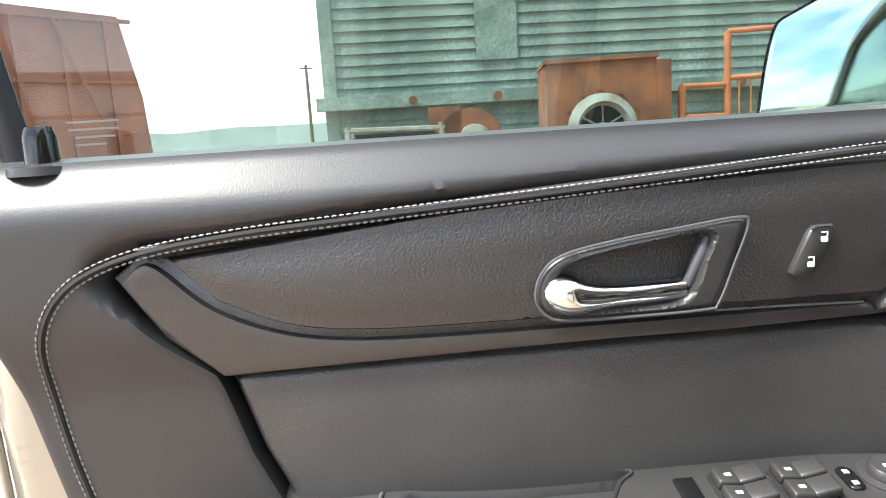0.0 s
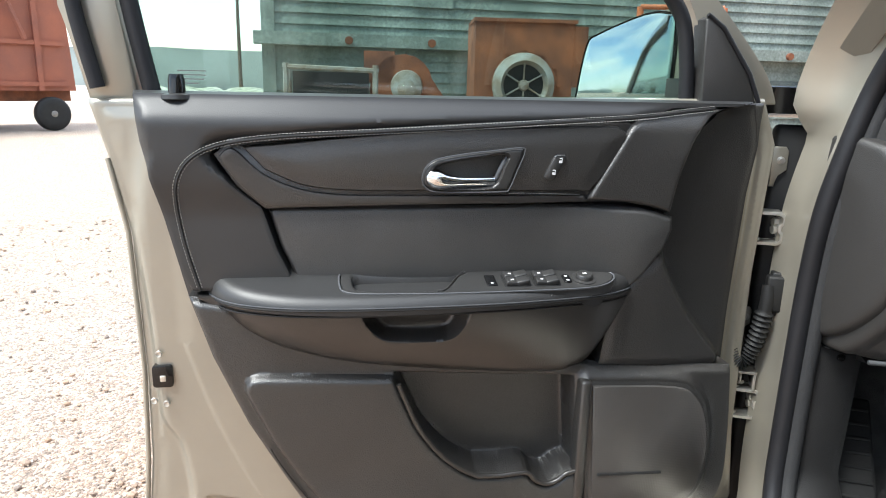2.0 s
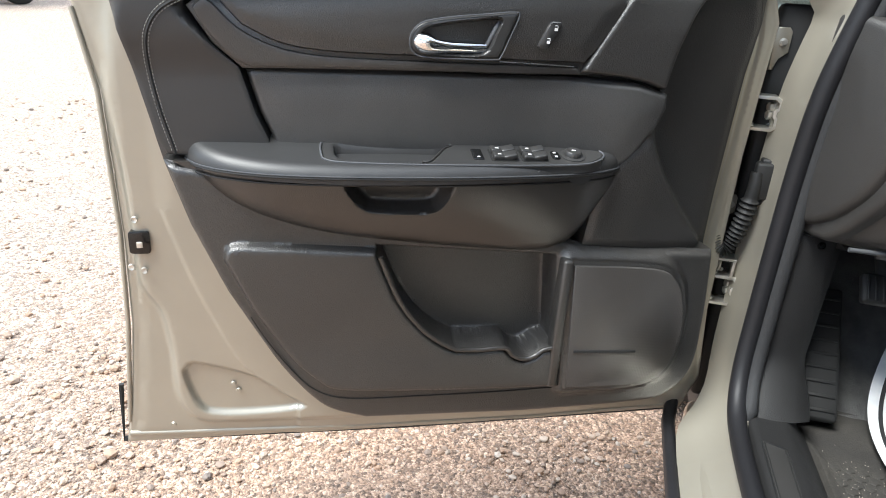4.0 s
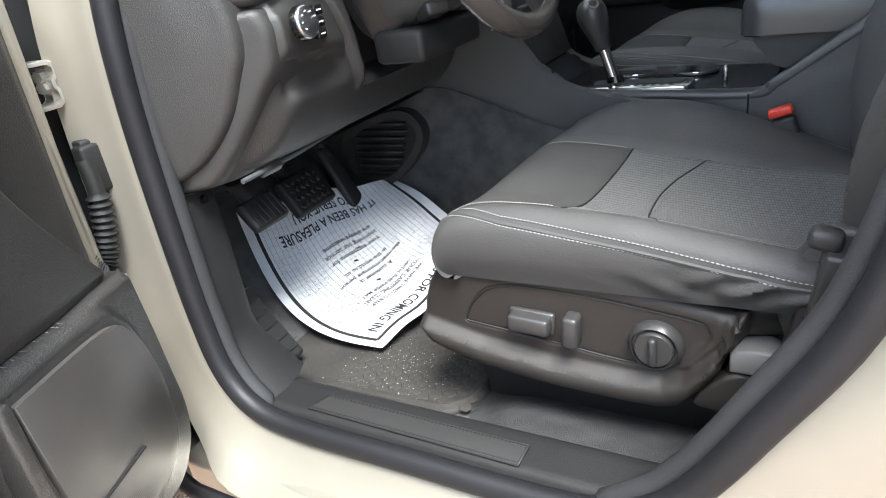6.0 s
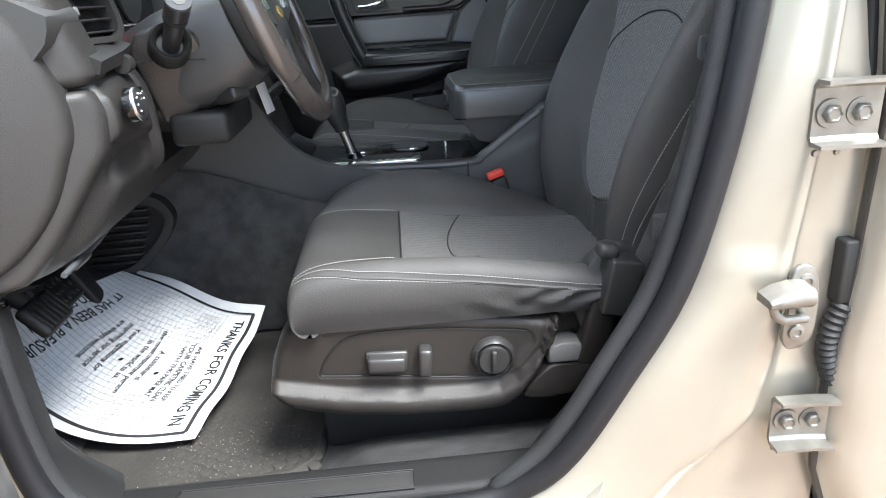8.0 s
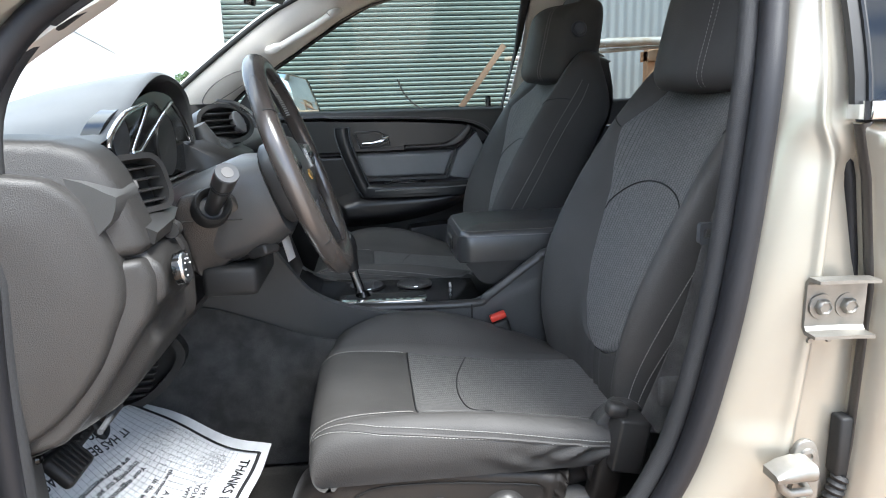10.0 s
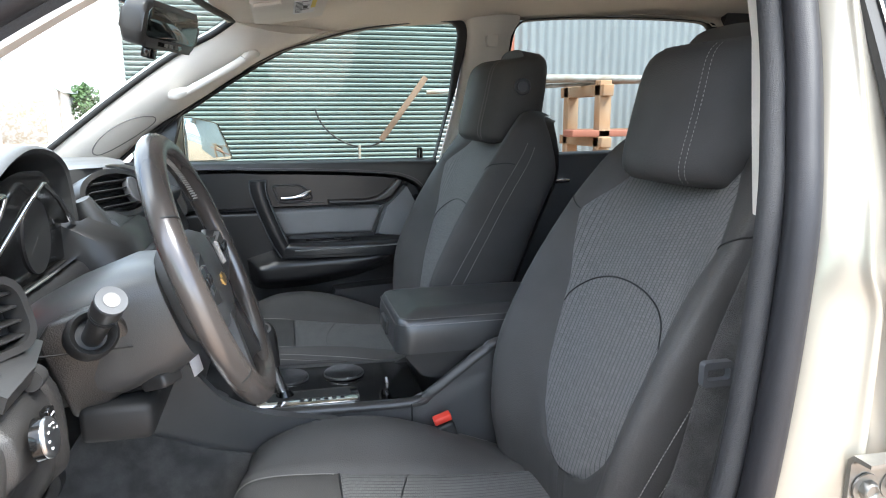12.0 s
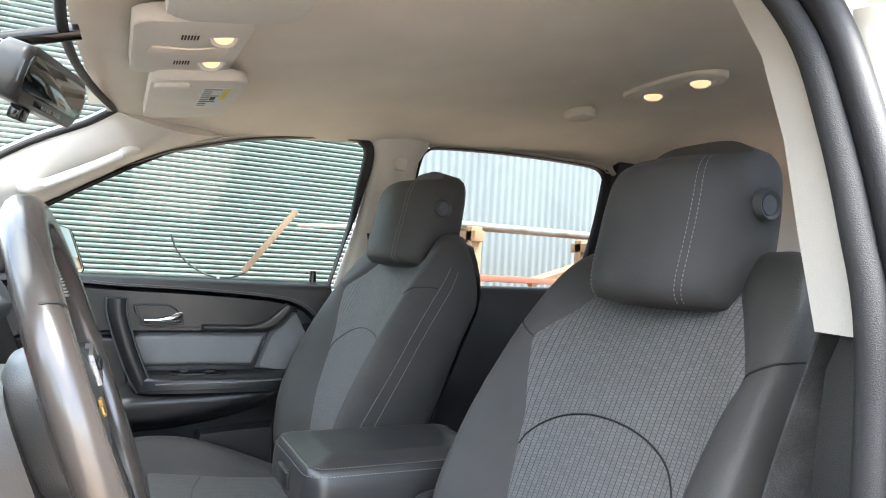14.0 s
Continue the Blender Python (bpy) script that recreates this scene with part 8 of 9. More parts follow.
    # Passenger-side outlet and the middle of the dash.
    om = pose(0.222, 0.945, 1.166, 0, -24, -24)
    out = part("centre_vent", turned(ring(oval(0, 0, 0.105, 0.050, 28), oval(0, 0, 0.092, 0.040, 28), "x", -0.03, 0.006), om), SATIN, dash, "black oval air vent with a bright wing")
    part("vent_rim", loft([[om @ Vector((0.017 + dx, y, z + dz)) for dx, dz in ((0, -w), (0.006, -w * 0.6), (0.006, w * 0.6), (0, w))] for y, z, w in spline([(-0.02, 0.052, 0.002), (0.03, 0.046, 0.006), (0.07, 0.030, 0.010), (0.10, 0.004, 0.012), (0.108, -0.016, 0.006), (0.10, -0.026, 0.002)], 5)]), BRUSHED, out, "satin silver wing")
    part("vent_dark", turned(slab(oval(0, 0, 0.095, 0.044, 24), "x", -0.04, -0.014, 0.002), om), RUBBER, out)
    part("vent_knob", turned(slab(oval(0.045, 0, 0.020, 0.028, 18), "x", -0.004, 0.012, 0.003), om), COVER, out)
    for k in range(4):
        part("vane", turned(box((-0.012, -0.078 + 0.012 * abs(k - 1.5), -0.0015), (0.008, 0.078 - 0.012 * abs(k - 1.5), 0.0015), 0.001, 1), om @ pose(0, 0, -0.024 + 0.016 * k)), SATIN, out)
    shelf = [(-0.20, 0.86), (0.09, 0.86)] + spline([(0.125, 0.94), (0.160, 1.0), (0.205, 1.03), (0.200, 1.14), (0.165, 1.27)], 4) + [(0.10, 1.42), (-0.20, 1.42)]
    part("centre_shelf", slab(shelf, "z", 1.12, 1.213, 0.008, 3), SHEENPAD, dash, "raised middle of the dashboard top")
    stack = [[(0.20, y, 1.14), (0.27, y, 1.10), (0.33, y, 0.93), (0.37, y, 0.80), (0.2, y, 0.76), (0.1, y, 1.0)] for y in (0.742, 0.77, 1.01, 1.04)]
    stk = part("stack_panel", loft([[(x - (0.03 if y in (0.742, 1.04) else 0), y, z) for x, y, z in r] for r in stack]), SATIN, dash, "black centre stack")
    for k in range(4):
        part("stack_button", box((0.285 + 0.02 * k, 0.78, 1.05 - 0.05 * k), (0.30 + 0.02 * k, 0.99, 1.075 - 0.05 * k), 0.004), SATIN, stk)
    part("glove_fascia", loft([[(0.22, y, 1.10), (0.26, y, 1.0), (0.24, y, 0.86), (0.14, y, 0.72), (0.0, y, 0.74), (0.0, y, 1.1)] for y in (1.06, 1.3, 1.62)]), DOORTRIM, dash)
    part("end_cheek", slab(cheek, "y", 1.62, 1.65, 0.01), DOORTRIM, dash)


make_dash()


def make_steering():
    col = thing("steering_column", (0.3, 0.497, 0.92), "grey plastic steering column with stalks and ignition", "steering column")
    axis = Vector((0.941, 0, 0.338))
    up = Vector((-0.338, 0, 0.941))
    c0 = Vector((0.437, 0.497, 1.103))
    rings = []
    for d, h, w in ((-0.24, 0.070, 0.080), (-0.17, 0.080, 0.094), (-0.09, 0.082, 0.100), (-0.055, 0.070, 0.092)):
        rings.append([c0 + axis * d + up * (h * math.copysign(abs(math.sin(a)) ** 0.55, math.sin(a)) - 0.025) + Vector((0, 1, 0)) * w * math.copysign(abs(math.cos(a)) ** 0.55, math.cos(a)) for a in np.linspace(0, 2 * math.pi, 28, endpoint=False)])
    part("shroud", loft(rings), SHEENPAD, col, "dark grey column shroud")
    # Blocky lower shroud towards the door.
    near = [(0.243, 0.372, 1.05), (0.258, 0.370, 1.074), (0.30, 0.375, 1.086), (0.335, 0.386, 1.07), (0.362, 0.428, 0.992), (0.355, 0.434, 0.978), (0.277, 0.412, 0.932), (0.264, 0.405, 0.938)]
    block = loft([[Vector(p) for p in near], [Vector((x + 0.01, 0.50, z)) for x, y, z in near], [Vector((x, 0.62, z)) for x, y, z in near]])
    bmesh.ops.recalc_face_normals(block, faces=block.faces)
    bmesh.ops.bevel(block, geom=[e for e in block.edges if len(e.link_faces) == 2 and e.calc_face_angle() > 0.25], offset=0.006, segments=3, affect="EDGES", profile=0.5)
    part("side_shroud", block, DOORTRIM, col, "blocky grey column cover", sharp=50)
    part("cover_split", tube([(0.243, 0.3705, 1.034), (0.30, 0.378, 1.034), (0.345, 0.398, 1.030)], 0.0012, 6), RUBBER, col)
    part("tilt_lever", joined(turned(box((-0.05, -0.016, -0.007), (0.035, 0.016, 0.007), 0.005), pose(0.352, 0.440, 0.966, 0, -18, -32)), turned(box((0.0, -0.019, -0.011), (0.042, 0.019, 0.009), 0.006, 3), pose(0.352, 0.440, 0.966, 0, -18, -32))), SATIN, col)
    part("column_seat", box((0.27, 0.40, 0.90), (0.36, 0.60, 0.95), 0.01), RUBBER, col)
    boot = part("stalk_socket", lathe([(0.0, -0.03), (0.030, -0.03), (0.029, 0.004), (0.026, 0.007), (0.021, 0.002), (0.018, -0.012), (0.0, -0.012)], (0.309, 0.366, 1.060), (0.35, -0.75, 0.35), 28), RUBBER, col)
    p0, p1 = Vector((0.300, 0.385, 1.045)), Vector((0.347, 0.308, 1.114))
    d = (p1 - p0).normalized()
    st = part("stalk", tube([p0, p0.lerp(p1, 0.5), p1 - d * 0.02, p1], [0.012, 0.0135, 0.0175, 0.0175], 20), SATIN, col, "turn signal stalk with a ringed end")
    part("stalk_ring", lathe([(0.0118, 0.0), (0.0182, 0.0), (0.0172, 0.003), (0.0128, 0.003)], p1 - d * 0.001, d, 24), BUTTON, st, "grey ring at the stalk's end")
    part("stalk_tip", lathe([(0.0, 0.0), (0.0095, 0.0), (0.009, 0.003), (0.0, 0.003)], p1, d, 20), COVER, st)
    for k in (0.030, 0.036):
        part("stalk_groove", lathe([(0.0150, -0.001), (0.0172, -0.001), (0.0172, 0.001), (0.0150, 0.001)], p1 - d * k, d, 24), RUBBER, st)
    part("key_tag", turned(box((-0.001, -0.012, -0.054), (0.001, 0.012, 0.0), 0.0005, 1), pose(0.384, 0.585, 0.968, 10, -8, -30)), PAPER, col, "white paper key tag")

    wheel = thing("steering_wheel", tuple(c0 - up * 0.19), "worn black leather steering wheel with three spokes", "steering wheel")
    side = Vector((0, 1, 0))

    def rim(a0, a1, r, n, big=0.184):
        path = [c0 + side * big * math.cos(a) + up * big * math.sin(a) for a in np.linspace(a0, a1, n)]
        return tube(path, r, 16, 1.2)
    part("rim", rim(0, 2 * math.pi, 0.0158, 72), WHEEL, wheel, "worn glossy leather rim")
    for a in (0.55, math.pi - 0.55, math.pi + 0.62, -0.62):
        q = c0 + side * 0.184 * math.cos(a) + up * 0.184 * math.sin(a)
        t = (-side * math.sin(a) + up * math.cos(a))
        part("rim_seam", lathe([(0.0150, -0.001), (0.0172, -0.001), (0.0172, 0.001), (0.0150, 0.001)], q, t, 20), RUBBER, wheel)
    lace = []
    for a in np.linspace(0.58, math.pi - 0.58, 64):
        q = c0 + side * 0.1675 * math.cos(a) + up * 0.1675 * math.sin(a)
        lace.append([q - axis * 0.006 - side * 0.002, q + axis * 0.006 + side * 0.002])
    stitches(lace, wheel, length=0.012, gap=0.002, r=0.0012)
    hub = []
    for dd, s in ((-0.075, 0.55), (-0.05, 0.95), (-0.015, 1.0), (0.0, 0.86), (0.006, 0.5)):
        hub.append([c0 + axis * dd - up * 0.012 + side * 0.088 * s * math.copysign(abs(math.cos(a)) ** 0.7, math.cos(a)) + up * 0.075 * s * math.copysign(abs(math.sin(a)) ** 0.7, math.sin(a)) for a in np.linspace(0, 2 * math.pi, 36, endpoint=False)])
    hb = part("airbag_cover", loft(hub), SHEENPAD, wheel, "grained airbag cover")
    part("badge", turned(slab([(-0.02, -0.004), (-0.008, -0.004), (-0.007, -0.009), (0.009, -0.009), (0.008, -0.004), (0.02, -0.004), (0.019, 0.004), (0.007, 0.004), (0.006, 0.009), (-0.01, 0.009), (-0.009, 0.004), (-0.021, 0.004)], "z", 0, 0.003, 0.0008), Matrix.Translation(c0 + axis * 0.006 - up * 0.018) @ Matrix([side, up, axis]).transposed().to_4x4()), material("gold_badge", (0.7, 0.5, 0.2), 0.3, metal=1.0), hb, "small gold badge")
    for s in (-1, 1):
        part("spoke", loft([[c0 + side * s * yy + up * (zz + h) + axis * dd for h, dd in ((-hh, -0.02), (hh, -0.02), (hh * 0.8, 0.004), (-hh * 0.8, 0.004))] for yy, zz, hh in ((0.06, 0.0, 0.045), (0.11, 0.0, 0.034), (0.15, 0.004, 0.028), (0.172, 0.008, 0.03))]), SATIN, wheel)
        part("spoke_bezel", loft([[c0 + side * s * yy + up * (zz + h) + axis * dd for h, dd in ((-hh, 0.0), (hh, 0.0), (hh * 0.85, 0.008), (-hh * 0.85, 0.008))] for yy, zz, hh in ((0.085, 0.006, 0.02), (0.12, 0.006, 0.022), (0.155, 0.01, 0.02))]), BRUSHED, wheel, "silver switch bezel")
        for k in range(3):
            p = c0 + side * s * (0.105 + 0.018 * k) + up * 0.008 + axis * 0.008
            part("wheel_button", turned(box((-0.006, -0.006, 0), (0.006, 0.006, 0.004), 0.002), Matrix.Translation(p) @ Matrix([side, up, axis]).transposed().to_4x4()), GLOSS, wheel)
        part("lower_spoke", loft([[c0 + side * (s * yy + h) + up * zz + axis * dd for h, dd in ((-0.014, -0.02), (0.014, -0.02), (0.012, 0.004), (-0.012, 0.004))] for yy, zz in ((0.03, -0.06), (0.05, -0.11), (0.068, -0.155), (0.075, -0.17))]), SATIN, wheel)


make_steering()


def make_console():
    con = thing("centre_console", (0.7, 0.9, 0.40), "black centre console with shifter and cup holders", "centre console")
    y0, y1 = 0.757, 1.02
    prof = spline([(0.20, 0.40), (0.20, 0.70), (0.27, 0.80), (0.33, 0.845), (0.355, 0.812), (0.39, 0.782), (0.46, 0.758), (0.56, 0.752), (0.77, 0.748), (0.81, 0.765), (0.87, 0.808), (0.925, 0.846), (0.97, 0.862), (1.20, 0.86)], 4) + [(1.22, 0.40)]
    # Near side takes the lightened plastic, the far side the plain one.
    part("side_panel", slab(prof, "y", y0, y0 + 0.03, 0.008, 3), LITCONSOLE, con, "grained console side")
    part("side_panel", slab(prof, "y", y1 - 0.03, y1, 0.008, 3), PLASTIC, con)
    edge = [(x, z) for x, z in prof if z > 0.74 and x > 0.32]
    part("edge_roll", tube([(x, y0 + 0.012, z - 0.003) for x, z in edge], 0.013, 10), SATIN, con, "rounded satin console edge")
    part("panel_seam", tube([(0.768, y0 - 0.001, 0.75), (0.768, y0 - 0.001, 0.60)], 0.0018, 6), RUBBER, con)
    deck = [[(x, y, z) for x, z in ((0.34, 0.78), (0.42, 0.762), (0.56, 0.752), (0.80, 0.748), (0.80, 0.70), (0.34, 0.70))] for y in (y0 + 0.02, y1 - 0.02)]
    part("deck", loft(deck), GLOSS, con, "gloss black console deck")
    ramp = [[(x, y, z) for x, z in ((0.26, 0.90), (0.30, 0.87), (0.36, 0.80), (0.42, 0.765), (0.42, 0.70), (0.26, 0.70))] for y in (y0 + 0.02, y1 - 0.02)]
    part("front_ramp", loft(ramp), GLOSS, con)
    for k in range(3):
        part("console_button", turned(box((-0.012, -0.016, -0.004), (0.012, 0.016, 0.004), 0.002), pose(0.355 + 0.024 * k, 0.82, 0.812 - 0.018 * k, 0, 38, 0)), SATIN, con)
    part("power_socket", lathe([(0.0, 0.0), (0.016, 0.0), (0.015, 0.006), (0.0, 0.006)], (0.345, 0.87, 0.83), (0.6, 0, 0.8), 20), SATIN, con)
    gate = part("shift_plate", slab(rounded(0.468, 0.775, 0.668, 0.845, 0.012), "z", 0.752, 0.763, 0.003), CHROME, con, "bright shift gate plate")
    part("gate_slot", slab(rounded(0.485, 0.80, 0.652, 0.835, 0.008), "z", 0.763, 0.7645, 0), RUBBER, gate)
    for k in range(6):
        part("gate_mark", box((0.55 + 0.016 * k, 0.788, 0.7632), (0.558 + 0.016 * k, 0.796, 0.7640), 0), INK, gate)
    top, foot = Vector((0.483, 0.822, 0.894)), Vector((0.52, 0.827, 0.765))
    down = (foot - top).normalized()
    lever = part("shift_lever", tube([top + down * 0.06, top + down * 0.09, foot], [0.011, 0.0105, 0.012], 16), CHROME, con, "shift lever with a black knob")
    part("shift_knob", tube([top + down * d for d in (-0.0290, -0.0285, -0.026, -0.020, -0.010, 0.002, 0.018, 0.036, 0.054, 0.068, 0.070)], [0.002, 0.008, 0.0155, 0.0225, 0.0275, 0.0290, 0.0270, 0.0220, 0.0180, 0.0160, 0.012], 24), SATIN, lever, "rounded black shift knob")
    face = Vector((0.35, -0.62, 0.70)).normalized()
    part("knob_badge", lathe([(0.0, 0.0), (0.0105, 0.0), (0.0100, 0.0022), (0.0085, 0.0022), (0.0080, 0.0010), (0.0, 0.0010)], top + face * 0.0275, face, 24), COVER, lever)
    part("lever_boot", tube([(0.522, 0.827, 0.760), (0.520, 0.827, 0.776)], [0.020, 0.013], 18), GLOSS, lever)
    for x in (0.53, 0.65):
        cup = part("cup_holder", lathe([(0.037, 0.0), (0.037, 0.003), (0.039, 0.005), (0.042, 0.005), (0.044, 0.003), (0.044, 0.0)], (x, 0.945, 0.752), (0, 0, 1), 32), SATIN, con, "cup holder with a thin bright ring")
        part("cup_ring", lathe([(0.0405, 0.0046), (0.0425, 0.0046), (0.0422, 0.0060), (0.0408, 0.0060)], (x, 0.945, 0.752), (0, 0, 1), 32), CHROME, cup)
        part("cup_well", lathe([(0.0, 0.0), (0.036, 0.0), (0.036, 0.003), (0.0, 0.003)], (x, 0.945, 0.7515), (0, 0, 1), 24), RUBBER, cup)
    part("ashtray_pull", box((0.722, 0.80, 0.752), (0.728, 0.815, 0.79), 0.002), BRUSHED, con)
    # Armrest bin.
    arm = part("armrest_bin", loft([[(x, y, z) for x, z in ((0.775, 0.845), (0.765, 0.83), (0.80, 0.785), (0.83, 0.778), (1.1, 0.80), (1.1, 0.845))] for y in (0.81, 0.82, 1.04, 1.05)]), PLASTIC, con)

    def lid(x, y, d):
        return 0.862 + 0.046 * np.sqrt(np.clip(1 - (1 - np.clip(d / 0.016, 0, 1)) ** 2, 0, 1)) + 0.012 * ease((d - 0.010) / 0.05)
    top = rounded(0.745, 0.795, 1.12, 1.065, 0.035, 6)
    ld = part("armrest_lid", relief(top, "z", lid, 0.006, 0.838), PADDED, con, "padded black leather armrest lid")
    path = rounded(0.752, 0.802, 1.113, 1.058, 0.032, 8)
    stitches([[(x - 0.0045 * (x < 0.8), y - 0.0045 * (y < 0.85), 0.8975) for x, y in path], [(x + (0.004 if x < 0.9 else -0.004), y + (0.004 if y < 0.93 else -0.004), 0.9085) for x, y in path]], ld, r=0.0006)
    part("latch", box((0.738, 0.90, 0.848), (0.750, 0.97, 0.880), 0.004), SATIN, ld)
    for z in (0.842, 0.835):
        part("lid_gap", tube([(0.775, 0.806, z), (0.752, 0.82, z), (0.748, 0.93, z), (0.752, 1.04, z)], 0.002, 6), RUBBER, ld)
    rim = spline([(0.06, 0.775), (0.10, 0.90), (0.17, 1.0), (0.27, 0.99), (0.325, 0.925), (0.375, 0.852), (0.42, 0.800), (0.50, 0.765), (0.62, 0.742)], 5)
    part("front_side", slab(rim + [(0.62, 0.66), (0.41, 0.68), (0.26, 0.73), (0.15, 0.755)], "y", y0 - 0.022, y0 + 0.002, 0.007, 3), LITCONSOLE, con, "grained side of the centre stack")
    # Footwell side: carpeted tunnel with a ribbed vent.
    part("tunnel_side", slab(spline([(-0.28, 0.40), (-0.28, 0.79), (0.08, 0.787), (0.14, 0.788), (0.20, 0.784), (0.265, 0.762), (0.34, 0.732), (0.415, 0.704), (0.52, 0.682), (0.60, 0.675)], 3) + [(0.60, 0.40)], "y", y0 - 0.03, y0 + 0.005, 0.01), CARPET, con, "dark carpeted tunnel side")
    ventp = spline([(-0.06, 0.60), (0.02, 0.592), (0.09, 0.64), (0.125, 0.695), (0.10, 0.728), (0.04, 0.725), (-0.06, 0.68)], 5, True)
    big = spline([(-0.075, 0.585), (0.025, 0.577), (0.105, 0.632), (0.143, 0.697), (0.11, 0.745), (0.035, 0.740), (-0.075, 0.69)], 5, True)
    v = part("foot_vent", ring(big, ventp, "y", y0 - 0.06, y0 - 0.03), PLASTIC, con, "black ribbed footwell vent")
    part("vent_dark", slab(ventp, "y", y0 - 0.036, y0 - 0.031, 0), RUBBER, v)
    for k in range(8):
        z = 0.603 + 0.016 * k
        part("vane", box((-0.05, y0 - 0.052, z), (0.055 + 0.006 * min(k, 6), y0 - 0.034, z + 0.004), 0.001, 1), PLASTIC, v)


make_console()


def make_pedals():
    brake = thing("brake_pedal", (-0.04, 0.475, 0.60), "black ribbed rubber brake pedal", "pedal")
    part("pad", turned(box((-0.012, -0.058, -0.042), (0.012, 0.058, 0.042), 0.008, 3), pose(-0.02, 0.480, 0.645, 0, -35, 0)), RUBBER, brake)
    for i in range(4):
        for j in range(6):
            part("tread", turned(box((0.0115, -0.0055, -0.004), (0.0145, 0.0055, 0.004), 0.001, 1), pose(-0.02, 0.480, 0.645, 0, -35, 0) @ pose(0, -0.04 + 0.016 * j, -0.026 + 0.0175 * i, 35 if j % 2 else -35)), RUBBER, brake)
    part("arm", tube([(-0.045, 0.475, 0.65), (-0.11, 0.475, 0.73), (-0.16, 0.475, 0.85)], 0.011, 8), SATIN, brake)
    gas = thing("gas_pedal", (-0.04, 0.618, 0.55), "slim black accelerator pedal", "pedal")
    part("pad", turned(box((-0.010, -0.022, -0.075), (0.010, 0.022, 0.075), 0.008, 3), pose(-0.040, 0.618, 0.625, 0, -28, 0)), RUBBER, gas)
    part("arm", tube([(-0.06, 0.618, 0.67), (-0.15, 0.618, 0.80)], 0.009, 8), SATIN, gas)
    park = thing("parking_pedal", (0.10, 0.245, 0.68), "black ribbed parking brake pedal", "pedal")
    pad = part("pad", turned(box((-0.010, -0.040, -0.028), (0.010, 0.040, 0.028), 0.008, 3), pose(0.085, 0.262, 0.700, 0, -40, 0)), RUBBER, park)
    for k in range(6):
        part("tread", turned(box((0.0098, -0.002, -0.022), (0.0128, 0.002, 0.022), 0.0008, 1), pose(0.085, 0.262, 0.700, 0, -40, 0) @ pose(0, -0.03 + 0.012 * k, 0)), RUBBER, park)
    part("arm", tube([(0.07, 0.262, 0.71), (-0.03, 0.262, 0.79)], 0.012, 8), SATIN, park)
    rest = thing("footrest", (0.02, 0.20, 0.41), "ribbed black rubber footrest", "footrest")
    part("pad", turned(box((-0.012, -0.045, -0.13), (0.012, 0.045, 0.13), 0.008), pose(0.02, 0.205, 0.53, 0, -38, 0)), RUBBER, rest)
    for k in range(9):
        part("rib", turned(box((0.0115, -0.038, -0.003), (0.015, 0.038, 0.003), 0.001, 1), pose(0.02, 0.205, 0.53, 0, -38, 0) @ pose(0, 0, -0.11 + 0.027 * k)), RUBBER, rest)


make_pedals()


